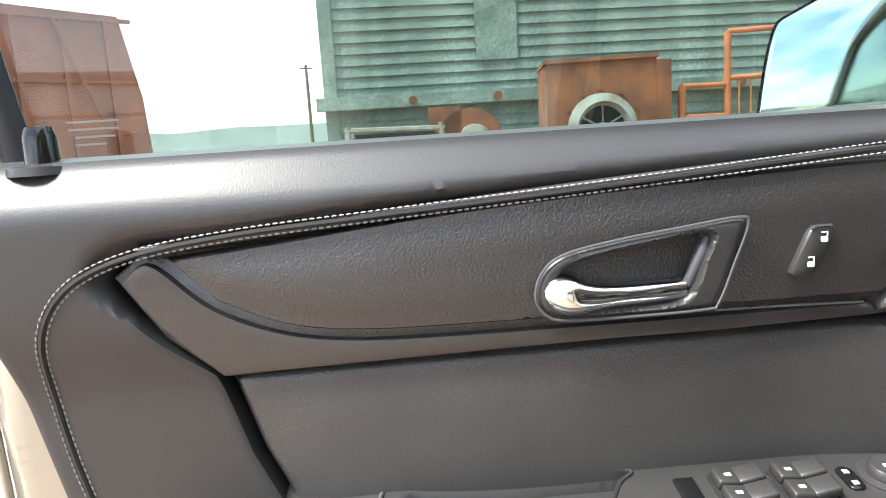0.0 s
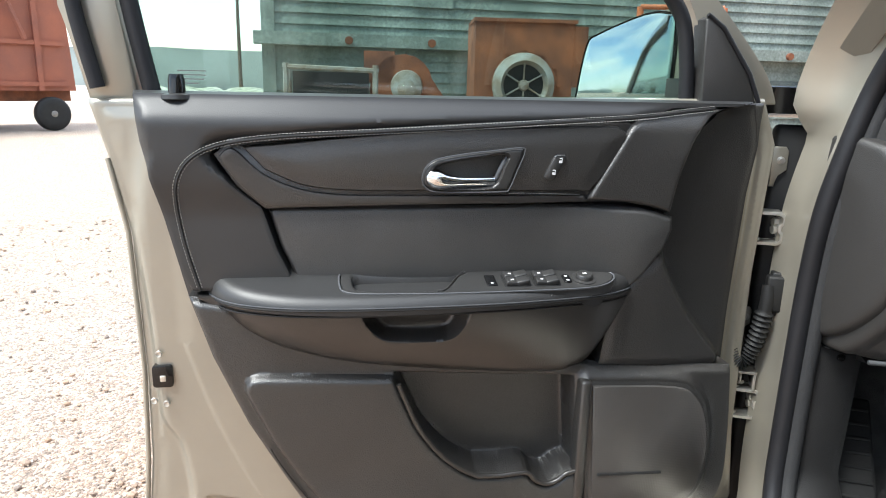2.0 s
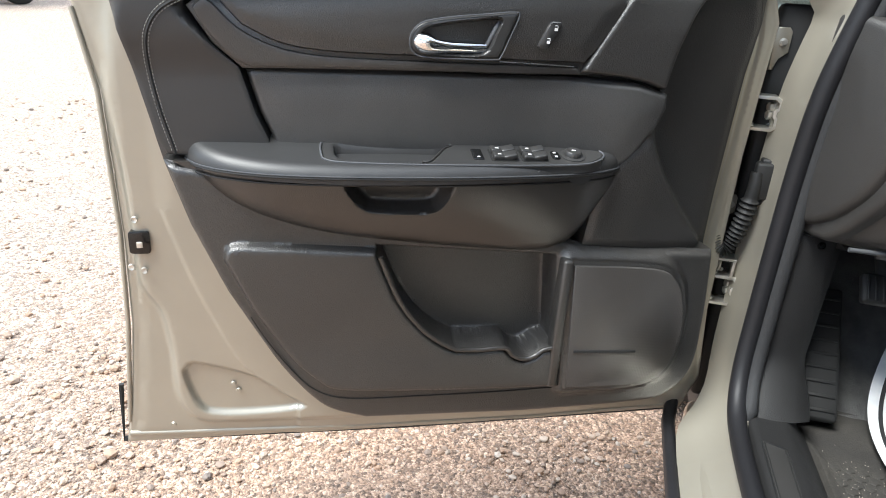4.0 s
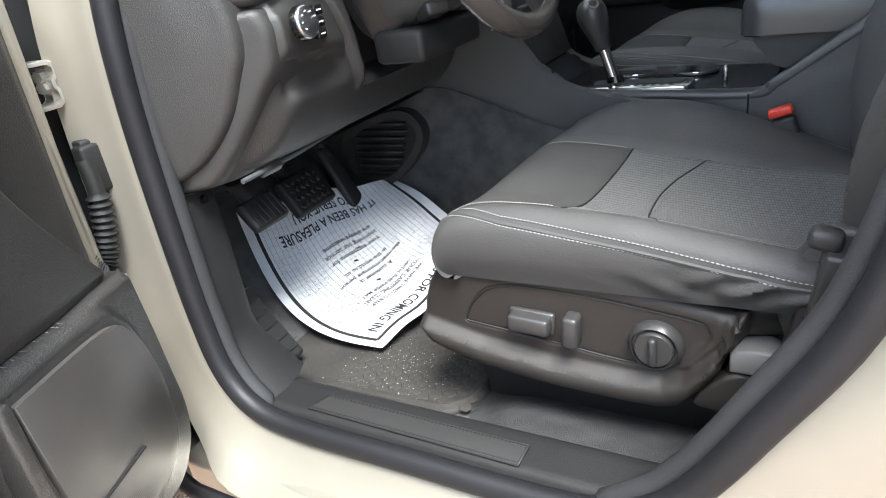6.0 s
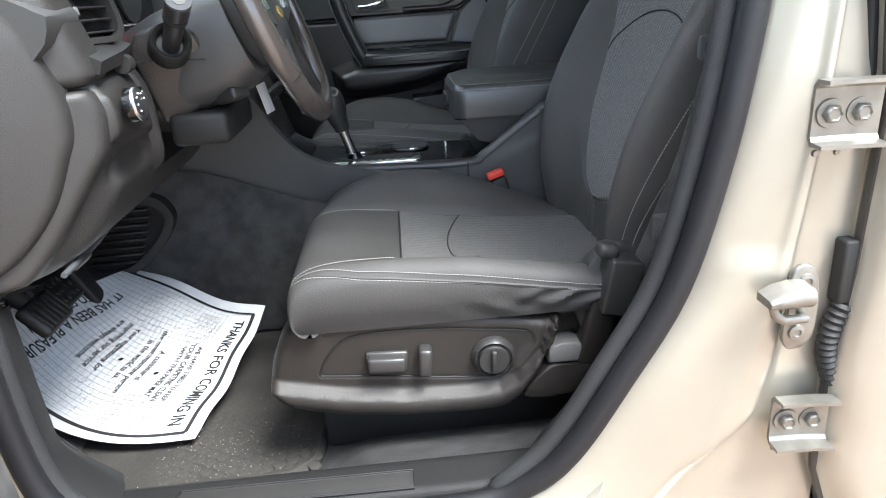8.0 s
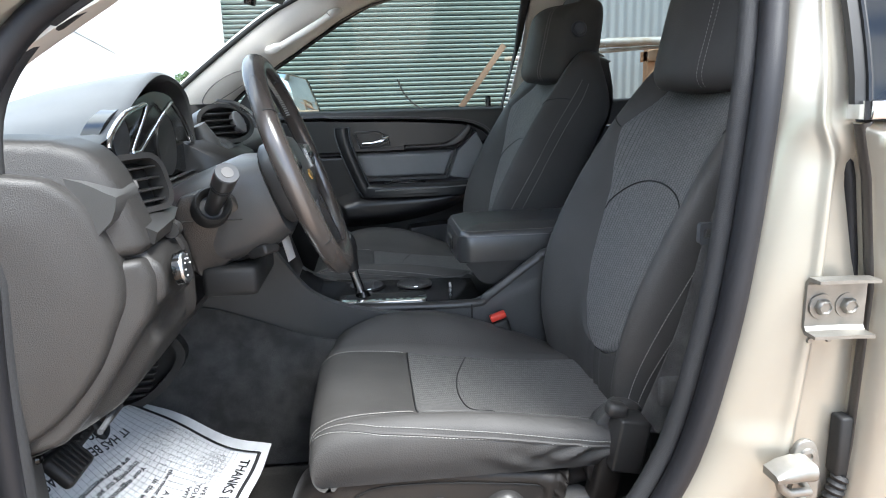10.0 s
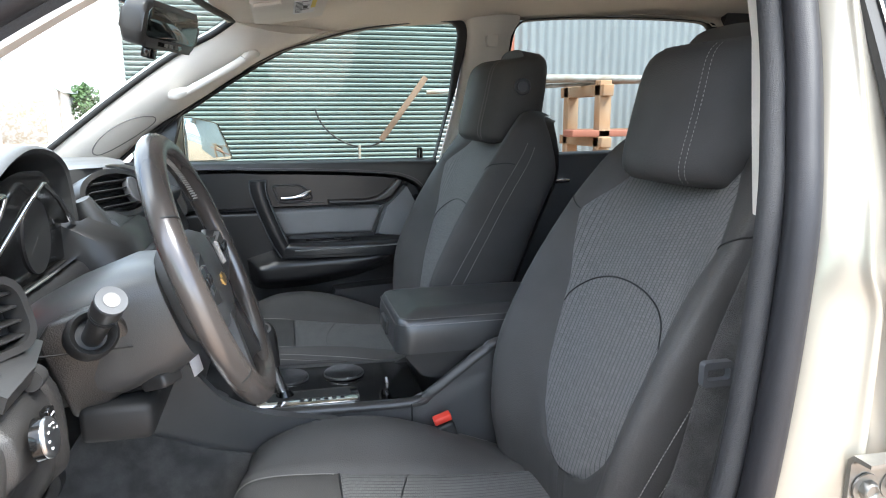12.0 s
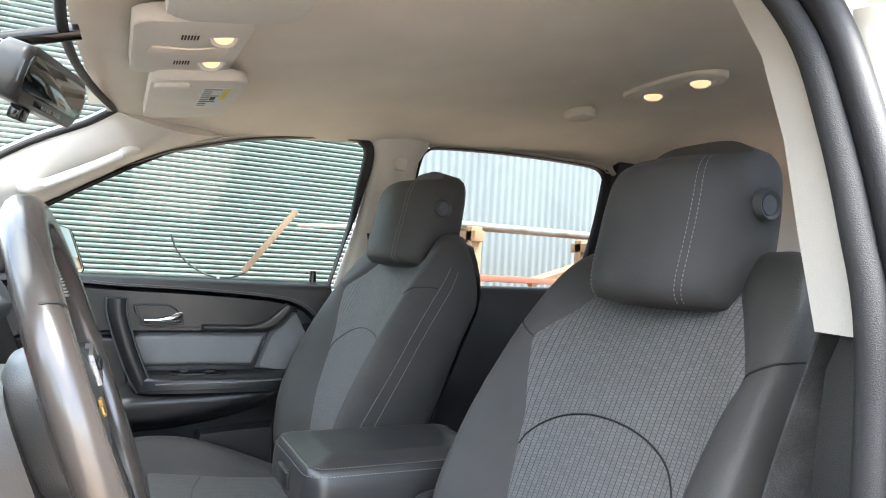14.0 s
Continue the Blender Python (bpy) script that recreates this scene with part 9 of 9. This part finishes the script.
def make_mats():
    mat = thing("rubber_floor_mat", (0.2, 0.45, 0.40), "dusty black rubber floor mat with a honeycomb patch", "floor mat")
    outline = spline([(0.03, 0.20), (0.20, 0.195), (0.38, 0.20), (0.435, 0.225), (0.455, 0.28), (0.46, 0.5), (0.45, 0.66), (0.40, 0.70), (0.1, 0.70), (0.02, 0.68)], 5, True)
    part("sheet", relief(outline, "z", lambda x, y, d: 0.403 + 0.012 * ease(d / 0.006) - 0.006 * ease((d - 0.012) / 0.008) + 0.0 * x, 0.012, 0.397), MATRUB, mat)
    rng = random.Random(3)
    hexa = finish(lathe([(0.0, 0.0), (0.011, 0.0), (0.010, 0.0022), (0.0, 0.0026)], (0, 0, 0), (0, 0, 1), 6), MATRUB, "hexagon")
    for i in range(13):
        for j in range(8):
            x, y = 0.21 + i * 0.0195, 0.225 + (j + 0.5 * (i % 2)) * 0.0225
            if 0.10 < x < 0.45:
                ob = new("hexagon", hexa)
                ob.parent = mat
                ob.location = Vector((x, y, 0.4085)) - ORIGIN[mat]
    # Grit scattered on the mat.
    grit = bmesh.new()
    for _ in range(200):
        x, y, r = rng.gauss(0.30, 0.07), rng.gauss(0.27, 0.05), rng.uniform(0.0004, 0.0012)
        if 0.05 < x < 0.44 and 0.21 < y < 0.45:
            c = Vector((x, y, 0.4115))
            top = grit.verts.new(c + Vector((0, 0, r)))
            foot = [grit.verts.new(c + Vector((r * math.cos(a), r * math.sin(a), -r * 0.4))) for a in (0.3, 2.2, 4.4)]
            for i in range(3):
                grit.faces.new((top, foot[i], foot[(i + 1) % 3]))
    part("grit", grit, material("pale_grit", (0.5, 0.45, 0.38), 0.9), mat, "pale grit")["kind"] = "stuff"
    # Paper mat: lies over the rubber one, climbs the toe board, one corner curls up.
    A, B, C, D = Vector((-0.175, 0.425, 0)), Vector((0.237, 0.304, 0)), Vector((0.322, 0.60, 0)), Vector((0.03, 0.720, 0))

    def sheet(u, v):
        """u from the toe board to the heel edge, v from the door towards the tunnel."""
        p = (A.lerp(B, u)).lerp(D.lerp(C, u), v)
        p.y -= 0.045 * math.sin(math.pi * min(max(u, 0), 1)) * (1 - v)
        door_side = 0.432 + 0.18 * max(0.0, 1 - u) ** 3.4
        tunnel_side = 0.586 - 0.070 * u + 0.008 * math.sin(7 * u)
        w = min(max(v, 0), 1) ** 1.6
        z = door_side * (1 - w) + tunnel_side * w + 0.006 * math.sin(8 * u + 4 * v) * (1 - u) * v + 0.004 * math.sin(15 * v + 5 * u)
        return Vector((p.x, p.y, z))
    paper = thing("paper_floor_mat", (0.05, 0.5, 0.41), "white printed paper floor mat, creased, on the rubber mat", "paper mat")
    part("sheet", patch(sheet, 0, 1, 0, 1, 40, 40), PAPER, paper, sharp=180)

    def flat(u, v, lift=0.0012):
        p = sheet(u, v)
        n = (sheet(u + 0.01, v) - p).cross(sheet(u, v + 0.01) - p).normalized()
        return p + (n if n.z > 0 else -n) * lift

    def strip(pts, w, name):
        """A printed line on the paper."""
        rings = []
        for i, (u, v) in enumerate(pts):
            a, b = pts[max(i - 1, 0)], pts[min(i + 1, len(pts) - 1)]
            t = flat(*b) - flat(*a)
            s = t.cross(Vector((0, 0, 1))).normalized() * w / 2
            rings.append([flat(u, v) - s, flat(u, v) + s])
        return loft(rings, closed=False)
    border = []
    n = 24
    m = 0.06
    for (u0, v0), (u1, v1) in (((0.0, m), (1 - m, m)), ((1 - m, m), (1 - m, 1 - m)), ((1 - m, 1 - m), (0.0, 1 - m))):
        border.append(strip([(u0 + (u1 - u0) * i / n, v0 + (v1 - v0) * i / n) for i in range(n + 1)], 0.0075, "border"))
    part("printed_border", joined(*border), INK, paper, "black printed border")
    grid = []
    for k in range(1, 30):
        q = m + (1 - 2 * m) * k / 30
        if q < 0.80:
            grid.append(strip([(q, 0.08 + 0.84 * i / 16) for i in range(17)], 0.0009, "grid"))
        grid.append(strip([(0.01 + 0.77 * i / 16, q) for i in range(17)], 0.0009, "grid"))
    g = part("printed_grid", joined(*grid), material("grey_ink", (0.30, 0.31, 0.33), 0.8), paper, "thin grey printed grid")
    g["kind"] = "stuff"
    rng2 = random.Random(11)
    bm = bmesh.new()
    for cu, cv, ru, rv in ((0.42, 0.80, 0.16, 0.13), (0.62, 0.20, 0.12, 0.12), (0.30, 0.2, 0.14, 0.12), (0.68, 0.78, 0.09, 0.12)):
        for k in range(800):
            a, r = rng2.uniform(0, 6.283), math.sqrt(rng2.random())
            u, v = cu + ru * r * math.cos(a), cv + rv * r * math.sin(a)
            p, s = flat(u, v, 0.0014), rng2.uniform(0.0004, 0.0011)
            bm.faces.new([bm.verts.new(p + Vector((s * math.cos(b), s * math.sin(b), 0))) for b in (0, 1.57, 3.14, 4.71)])
    d = part("printed_speckle", bm, material("speckle_ink", (0.10, 0.10, 0.105), 0.8), paper, "speckled printed footprints")
    d["kind"] = "stuff"

    def text(body, size, u, v, squeeze=1.0):
        cu = bpy.data.curves.new("words", "FONT")
        cu.body, cu.size, cu.align_x, cu.align_y, cu.resolution_u = body, size, "CENTER", "CENTER", 2
        cu.offset = size * 0.018
        tmp = bpy.data.objects.new("words", cu)
        scene.collection.objects.link(tmp)
        me = bpy.data.meshes.new_from_object(tmp.evaluated_get(bpy.context.evaluated_depsgraph_get()))
        bpy.data.objects.remove(tmp)
        span_u, span_v = (B - A).length, (D - A).length
        root = ORIGIN[paper]
        for w in me.vertices:
            # Lines of print run across the sheet and read from the heel edge.
            me_u, me_v = u + w.co.y / span_u, v - w.co.x * squeeze / span_v
            w.co = flat(me_u, me_v, 0.0016) - root
        me.materials.clear()
        me.materials.append(INK)
        ob = new("lettering", me)
        ob.parent = paper
        return ob
    text("THANKS FOR COMING IN", 0.036, 0.865, 0.5, 0.66)
    for body, u in (("WE HAVE TRIED TO KEEP", 0.735), ("YOUR CARPETING CLEAN", 0.69), ("WITH THIS PAPER MAT", 0.645)):
        text(body, 0.016, u, 0.47, 0.75)
    for body, u in (("A customer is", 0.545), ("the most important person", 0.50), ("in the world to us.", 0.455)):
        text(body, 0.017, u, 0.49, 0.8)
    for body, u in (("Your suggestions for", 0.355), ("improving our service", 0.31), ("are always welcome.", 0.265)):
        text(body, 0.017, u, 0.5, 0.8)
    text("IT HAS BEEN A PLEASURE", 0.027, 0.14, 0.47, 0.72)
    text("TO SERVE YOU", 0.027, 0.07, 0.47, 0.72)
    for u in (0.405, 0.595):
        p = flat(u, 0.46, 0.0016)
        part("dot", lathe([(0.0, 0.0), (0.005, 0.0), (0.005, 0.0003), (0.0, 0.0003)], p, (0, 0, 1), 12), INK, paper)


make_mats()


def make_far_door():
    """The shut passenger door, seen across the car."""
    fd = thing("passenger_door_trim", (0.55, 1.66, 0.47), "black passenger door panel with chrome handle and armrest", "door panel")
    base = [(0.12, 1.178), (1.03, 1.178), (1.03, 1.1), (0.99, 0.9), (0.96, 0.6), (0.90, 0.47), (0.14, 0.47), (0.12, 0.7)]
    part("carrier", slab(base, "y", 1.665, 1.70, 0.01), DOORTRIM, fd)
    bay = spline([(0.40, 1.150), (0.454, 1.146), (0.656, 1.140), (0.85, 1.128), (0.93, 1.109), (0.968, 1.078), (0.980, 1.036), (0.979, 0.96), (0.966, 0.908)], 5)
    shelf = [(0.12, 1.178), (1.028, 1.178), (1.025, 1.12), (0.990, 0.90)] + bay[::-1] + [(0.12, 1.150)]
    part("upper_panel", relief(shelf, "y", lambda x, z, d: 1.668 - 0.030 * ease(d / 0.006) - 0.008 * ease((1.178 - z) / 0.02), 0.012, 1.69), PLASTIC, fd, "soft black door top with a stitched edge")
    stitches([[(x + dx, 1.6285, z + dz) for x, z in bay] for dx, dz in ((0.004, 0.007), (0.009, 0.012))], fd, r=0.0006)
    field = bay[:-6] + spline([(0.917, 1.094), (0.887, 1.062), (0.857, 1.038), (0.82, 1.036)], 3) + [(0.13, 1.030), (0.13, 1.148)]
    part("black_wedge", relief(field, "y", lambda x, z, d: 1.652 - 0.020 * ease(d / 0.006), 0.012, 1.68), PIANO, fd, "black trim wedge")
    accent = spline([(0.671, 1.0575), (0.74, 1.0575), (0.807, 1.060), (0.852, 1.081), (0.889, 1.1155), (0.900, 1.118), (0.911, 1.113)], 4) + spline([(0.907, 1.098), (0.890, 1.077), (0.869, 1.056), (0.831, 1.043), (0.75, 1.041), (0.672, 1.041)], 4)
    part("accent_strip", relief(accent, "y", lambda x, z, d: 1.630 - 0.010 * ease(d / 0.005), 0.006, 1.65), GUNMETAL, fd, "smooth gunmetal trim strip")
    part("accent_line", tube([(x, 1.6305, z) for x, z in ((0.52, 1.050), (0.62, 1.0475), (0.668, 1.050))], 0.0015, 6), BUTTON, fd)
    part("padded_insert", relief([(0.49, 1.030), (0.846, 1.033), (0.835, 1.0), (0.812, 0.945), (0.52, 0.945)], "y", lambda x, z, d: 1.650 - 0.016 * ease(d / 0.008), 0.012, 1.68), LITINSERT, fd, "grey padded insert, made paler for the light on it")
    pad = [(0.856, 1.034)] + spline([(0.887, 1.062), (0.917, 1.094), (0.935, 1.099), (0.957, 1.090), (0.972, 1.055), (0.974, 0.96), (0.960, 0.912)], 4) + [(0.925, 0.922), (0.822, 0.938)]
    part("corner_pad", relief(pad, "y", lambda x, z, d: 1.652 - 0.016 * ease(d / 0.006), 0.012, 1.68), LITINSERT, fd, "grey vinyl corner pad, made paler for the light on it")
    cup = spline([(0.506, 1.104), (0.55, 1.107), (0.588, 1.106), (0.612, 1.090), (0.626, 1.066), (0.614, 1.055), (0.56, 1.052), (0.525, 1.053), (0.512, 1.078)], 5, True)
    bez = part("handle_bezel", relief(cup, "y", lambda x, z, d: 1.632 - 0.006 * ease(d / 0.003) + 0.030 * ease((d - 0.006) / 0.008), 0.006, 1.66), SATIN, fd, "black handle recess")
    part("bezel_edge", tube([(x, 1.6265, z) for x, z in cup + cup[:1]], 0.0011, 6), BUTTON, bez)
    part("handle", tube([(0.532, 1.622, 1.066), (0.563, 1.616, 1.0665), (0.590, 1.614, 1.071), (0.606, 1.614, 1.078), (0.619, 1.622, 1.085)], [0.005, 0.006, 0.008, 0.010, 0.006], 12), CHROME, bez, "chrome pull lever")
    part("front_panel", relief([(0.13, 1.026), (0.485, 1.026), (0.51, 0.945), (0.50, 0.80), (0.13, 0.80)], "y", lambda x, z, d: 1.650 - 0.014 * ease(d / 0.008), 0.014, 1.68), PIANO, fd, "black panel ahead of the grab bar")
    bar = spline([(0.465, 1.122), (0.466, 1.09), (0.480, 1.04), (0.500, 0.985), (0.525, 0.925), (0.548, 0.885)], 5)
    part("grab_bar", loft([[Vector((x + dx, y, z)) for dx, y in ((-0.026, 1.63), (-0.024, 1.598), (-0.016, 1.590), (0.016, 1.590), (0.024, 1.598), (0.026, 1.63))] for x, z in bar]), PIANO, fd, "gloss black grab bar")
    # Paler tubes paint the highlights down both edges of the bar.
    for dx in (-0.023, 0.023):
        part("grab_bar_highlight", tube([(x + dx, 1.5945, z) for x, z in bar], 0.0022, 6), BUTTON, fd)
    plan = spline([(0.50, 1.655), (0.52, 1.600), (0.58, 1.582), (0.75, 1.574), (0.87, 1.580), (0.925, 1.610), (0.940, 1.655)], 4)
    part("armrest", relief(plan, "z", lambda x, y, d: 0.914 + 0.016 * np.sqrt(np.clip(d / 0.014, 0, 1)) + 0.10 * np.clip(y - 1.59, 0, 0.06), 0.01, 0.885), PIANO, fd, "black armrest top")
    part("armrest_line", tube([(0.565, 1.581, 0.908), (0.74, 1.5725, 0.911), (0.885, 1.581, 0.916)], 0.0030, 6), COVER, fd, "thin silver line")
    part("armrest_groove", tube([(0.53, 1.586, 0.892), (0.74, 1.5725, 0.894), (0.90, 1.584, 0.898)], 0.0018, 6), RUBBER, fd)
    body = spline([(0.935, 0.922), (0.928, 0.905), (0.891, 0.865), (0.817, 0.826), (0.675, 0.793), (0.541, 0.780), (0.44, 0.79), (0.42, 0.88)], 4) + [(0.50, 0.905)]
    part("armrest_body", relief(body, "y", lambda x, z, d: 1.640 - 0.058 * ease(d / 0.05 + 0.15), 0.01, 1.67), PIANO, fd)
    sw = part("window_switch", box((0.60, 1.596, 0.926), (0.74, 1.632, 0.9335), 0.002), GLOSS, fd)
    for x in (0.635, 0.698):
        part("switch_tab", box((x - 0.012, 1.604, 0.9335), (x + 0.012, 1.624, 0.9395), 0.003), SATIN, sw)
    part("lower_pocket", relief(spline([(0.883, 0.788), (0.78, 0.783), (0.68, 0.775)], 3) + [(0.665, 0.73), (0.60, 0.55), (0.88, 0.52)], "y", lambda x, z, d: 1.655 - 0.030 * ease(d / 0.01), 0.015, 1.67), DOORTRIM, fd)
    part("lock_knob", tube([(0.973, 1.668, 1.165), (0.973, 1.668, 1.203), (0.973, 1.668, 1.212)], [0.0105, 0.0100, 0.0085], 12), GLOSS, fd)
    part("knob_ring", lathe([(0.012, 0.0), (0.021, 0.0), (0.020, 0.005), (0.013, 0.007)], (0.973, 1.668, 1.172), (0, 0, 1), 18), SATIN, fd)
    part("mirror_patch", slab([(0.10, 1.172), (0.222, 1.172), (0.226, 1.205), (0.238, 1.262), (0.264, 1.322), (0.172, 1.258)], "y", 1.632, 1.68, 0.006), PIANO, fd, "black triangular mirror patch")
    # Wing mirror beyond the glass.
    nrm, lat, root = Vector((0.80, -0.60, 0)), Vector((0.60, 0.80, 0)), Vector((0.25, 1.73, 0))
    face = spline([(0.004, 1.192), (0.004, 1.296), (0.014, 1.306), (0.07, 1.300), (0.135, 1.288), (0.152, 1.272), (0.196, 1.192), (0.194, 1.180), (0.180, 1.176), (0.020, 1.180)], 4, True)

    def at(o, z, depth, grow):
        return root + lat * (0.10 + (o - 0.10) * (1 + grow)) + nrm * depth + Vector((0, 0, 1.24 + (z - 1.24) * (1 + grow)))
    wm = part("wing_mirror", loft([[at(o, z, d, g) for o, z in face] for d, g in ((0.004, 0.10), (-0.02, 0.16), (-0.06, 0.10), (-0.09, -0.15), (-0.10, -0.5))]), PAINT, fd, "wing mirror in a champagne shell beyond the glass")
    part("mirror_surround", loft([[at(o, z, d, g) for o, z in face] for d, g in ((0.002, 0.10), (0.006, 0.08), (0.003, 0.04))]), GLOSS, wm)
    part("mirror_glass", loft([[at(o, z, d, g) for o, z in face] for d, g in ((0.0, 0.03), (0.004, 0.03), (0.0044, 0.02))]), MIRROR, wm)


make_far_door()


def make_overhead():
    mirror = thing("rear_view_mirror", (0.345, 0.822, 1.42), "black rear-view mirror hung from the windscreen", "rear-view mirror")
    m = pose(0.351, 0.872, 1.473, 0.4, 16.2, -15)
    part("housing", turned(slab(rounded(-0.116, -0.042, 0.116, 0.036, 0.024, 6), "x", -0.030, 0.010, 0.010, 3), m), SATIN, mirror)
    part("mirror_face", turned(slab(rounded(-0.104, -0.025, 0.104, 0.026, 0.016, 6), "x", 0.008, 0.0115, 0.0005), m), DIMMIRROR, mirror)
    part("button_row", turned(box((0.009, -0.05, -0.037), (0.0108, 0.05, -0.029), 0.0006), m), GLOSS, mirror)
    for k in range(3):
        part("mirror_button", turned(box((0.0105, -0.026 + 0.022 * k, -0.036), (0.0122, -0.014 + 0.022 * k, -0.030), 0.0006), m), COVER, mirror)
    part("sensor", turned(box((-0.020, -0.045, -0.062), (-0.002, -0.018, -0.040), 0.003), m), GLOSS, mirror)
    part("stem", tube([(0.330, 0.872, 1.485), (0.30, 0.874, 1.515), (0.275, CAR_MID, 1.53)], 0.014, 10), GLOSS, mirror)
    part("wire_cover", tube([(0.27, CAR_MID, 1.525), (0.385, CAR_MID, 1.562)], 0.012, 8), GLOSS, mirror)
    con = thing("overhead_console", (0.53, CAR_MID, 1.55), "beige overhead console with two lit reading lamps", "overhead console")
    tilt = pose(0.535, 0.893, 1.574, 0, -10, 0)
    part("panel", turned(slab(rounded(-0.082, -0.150, 0.082, 0.150, 0.026, 6), "z", -0.006, 0.02, 0.005, 3), tilt), PILLAR, con)
    part("panel_scoop", turned(slab(spline([(-0.055, -0.026), (0.0, -0.014), (0.055, -0.026), (0.055, 0.026), (0.0, 0.014), (-0.055, 0.026)], 4, True), "z", -0.009, -0.005, 0.001), tilt), LINER, con)
    for s in (-0.075, 0.075):
        out = Vector((0.05, -0.55, -0.83))
        at = tilt @ Vector((0.045, s, -0.004))
        rim = part("lamp_rim", lathe([(0.0, -0.016), (0.028, -0.016), (0.026, -0.003), (0.020, 0.003), (0.0165, 0.001), (0.0, 0.0)], at, out, 28), PILLAR, con)
        part("lamp_lens", lathe([(0.0, -0.001), (0.0165, -0.001), (0.014, 0.002), (0.007, 0.003), (0.0, 0.0035)], at, out, 24), LAMP, rim, "lit warm lamp lens")
        for k in range(6):
            part("speaker_slot", turned(box((-0.016 + 0.0045 * k, s - 0.010, -0.0075), (-0.0138 + 0.0045 * k, s + 0.010, -0.0055), 0), tilt), RUBBER, con)
    for y in (0.49, 1.21):
        vis = thing("sun_visor", (0.55, y, 1.53), "folded beige cloth sun visor with a warning label", "sun visor", group="sun visors")
        vm = pose(0.572, y, 1.567, 0, -9, 0)
        part("flap", turned(slab(rounded(-0.085, -0.19, 0.085, 0.19, 0.03, 5), "z", -0.012, 0.010, 0.009, 3), vm), PILLAR, vis)
        lab = part("label", turned(box((0.008, -0.13, -0.0135), (0.058, 0.06, -0.0122), 0), vm), PAPER, vis, "white and yellow warning label")
        part("label_band", turned(box((0.048, -0.13, -0.0142), (0.058, -0.02, -0.0134), 0), vm), material("yellow_ink", (0.75, 0.6, 0.08), 0.6), lab)
        for k in range(9):
            part("print_bar", turned(box((0.012, -0.122 + 0.019 * k, -0.0142), (0.028 if k % 3 else 0.044, -0.117 + 0.019 * k, -0.0134), 0), vm), BUTTON, lab)
        part("print_mark", turned(box((0.030, -0.050, -0.0142), (0.040, -0.020, -0.0134), 0), vm), INK, lab)
        part("clip", turned(box((-0.08, -0.17, -0.020), (-0.02, -0.145, -0.010), 0.004), vm), PILLAR, vis)
    rear = thing("rear_dome_lamp", (1.56, 0.9, 1.66), "beige dome lamp unit with two lit lenses", "dome lamp")
    part("panel", slab(spline([(1.476, 0.93), (1.500, 0.975), (1.575, 0.965), (1.592, 0.90), (1.582, 0.80), (1.552, 0.722), (1.508, 0.719), (1.470, 0.78)], 4, True), "z", 1.662, 1.69, 0.006), LINER, rear)
    for y in (0.768, 0.905):
        part("lamp_bezel", lathe([(0.020, 0.0), (0.031, 0.0), (0.029, 0.002), (0.022, 0.003)], (1.522, y, 1.662), (0, 0, -1), 24), PILLAR, rear)
        part("lamp_lens", lathe([(0.0, 0.0), (0.021, 0.0), (0.020, 0.006), (0.014, 0.011), (0.0, 0.013)], (1.522, y, 1.662), (0, 0, -1), 24), LAMP, rear, "lit warm lamp lens")
    clip = thing("ceiling_clip", (1.58, 1.24, 1.64), "low beige moulding on the headliner", "ceiling moulding")
    part("body", slab(rounded(1.48, 1.11, 1.54, 1.20, 0.028), "z", 1.650, 1.675, 0.006), LINER, clip)


make_overhead()
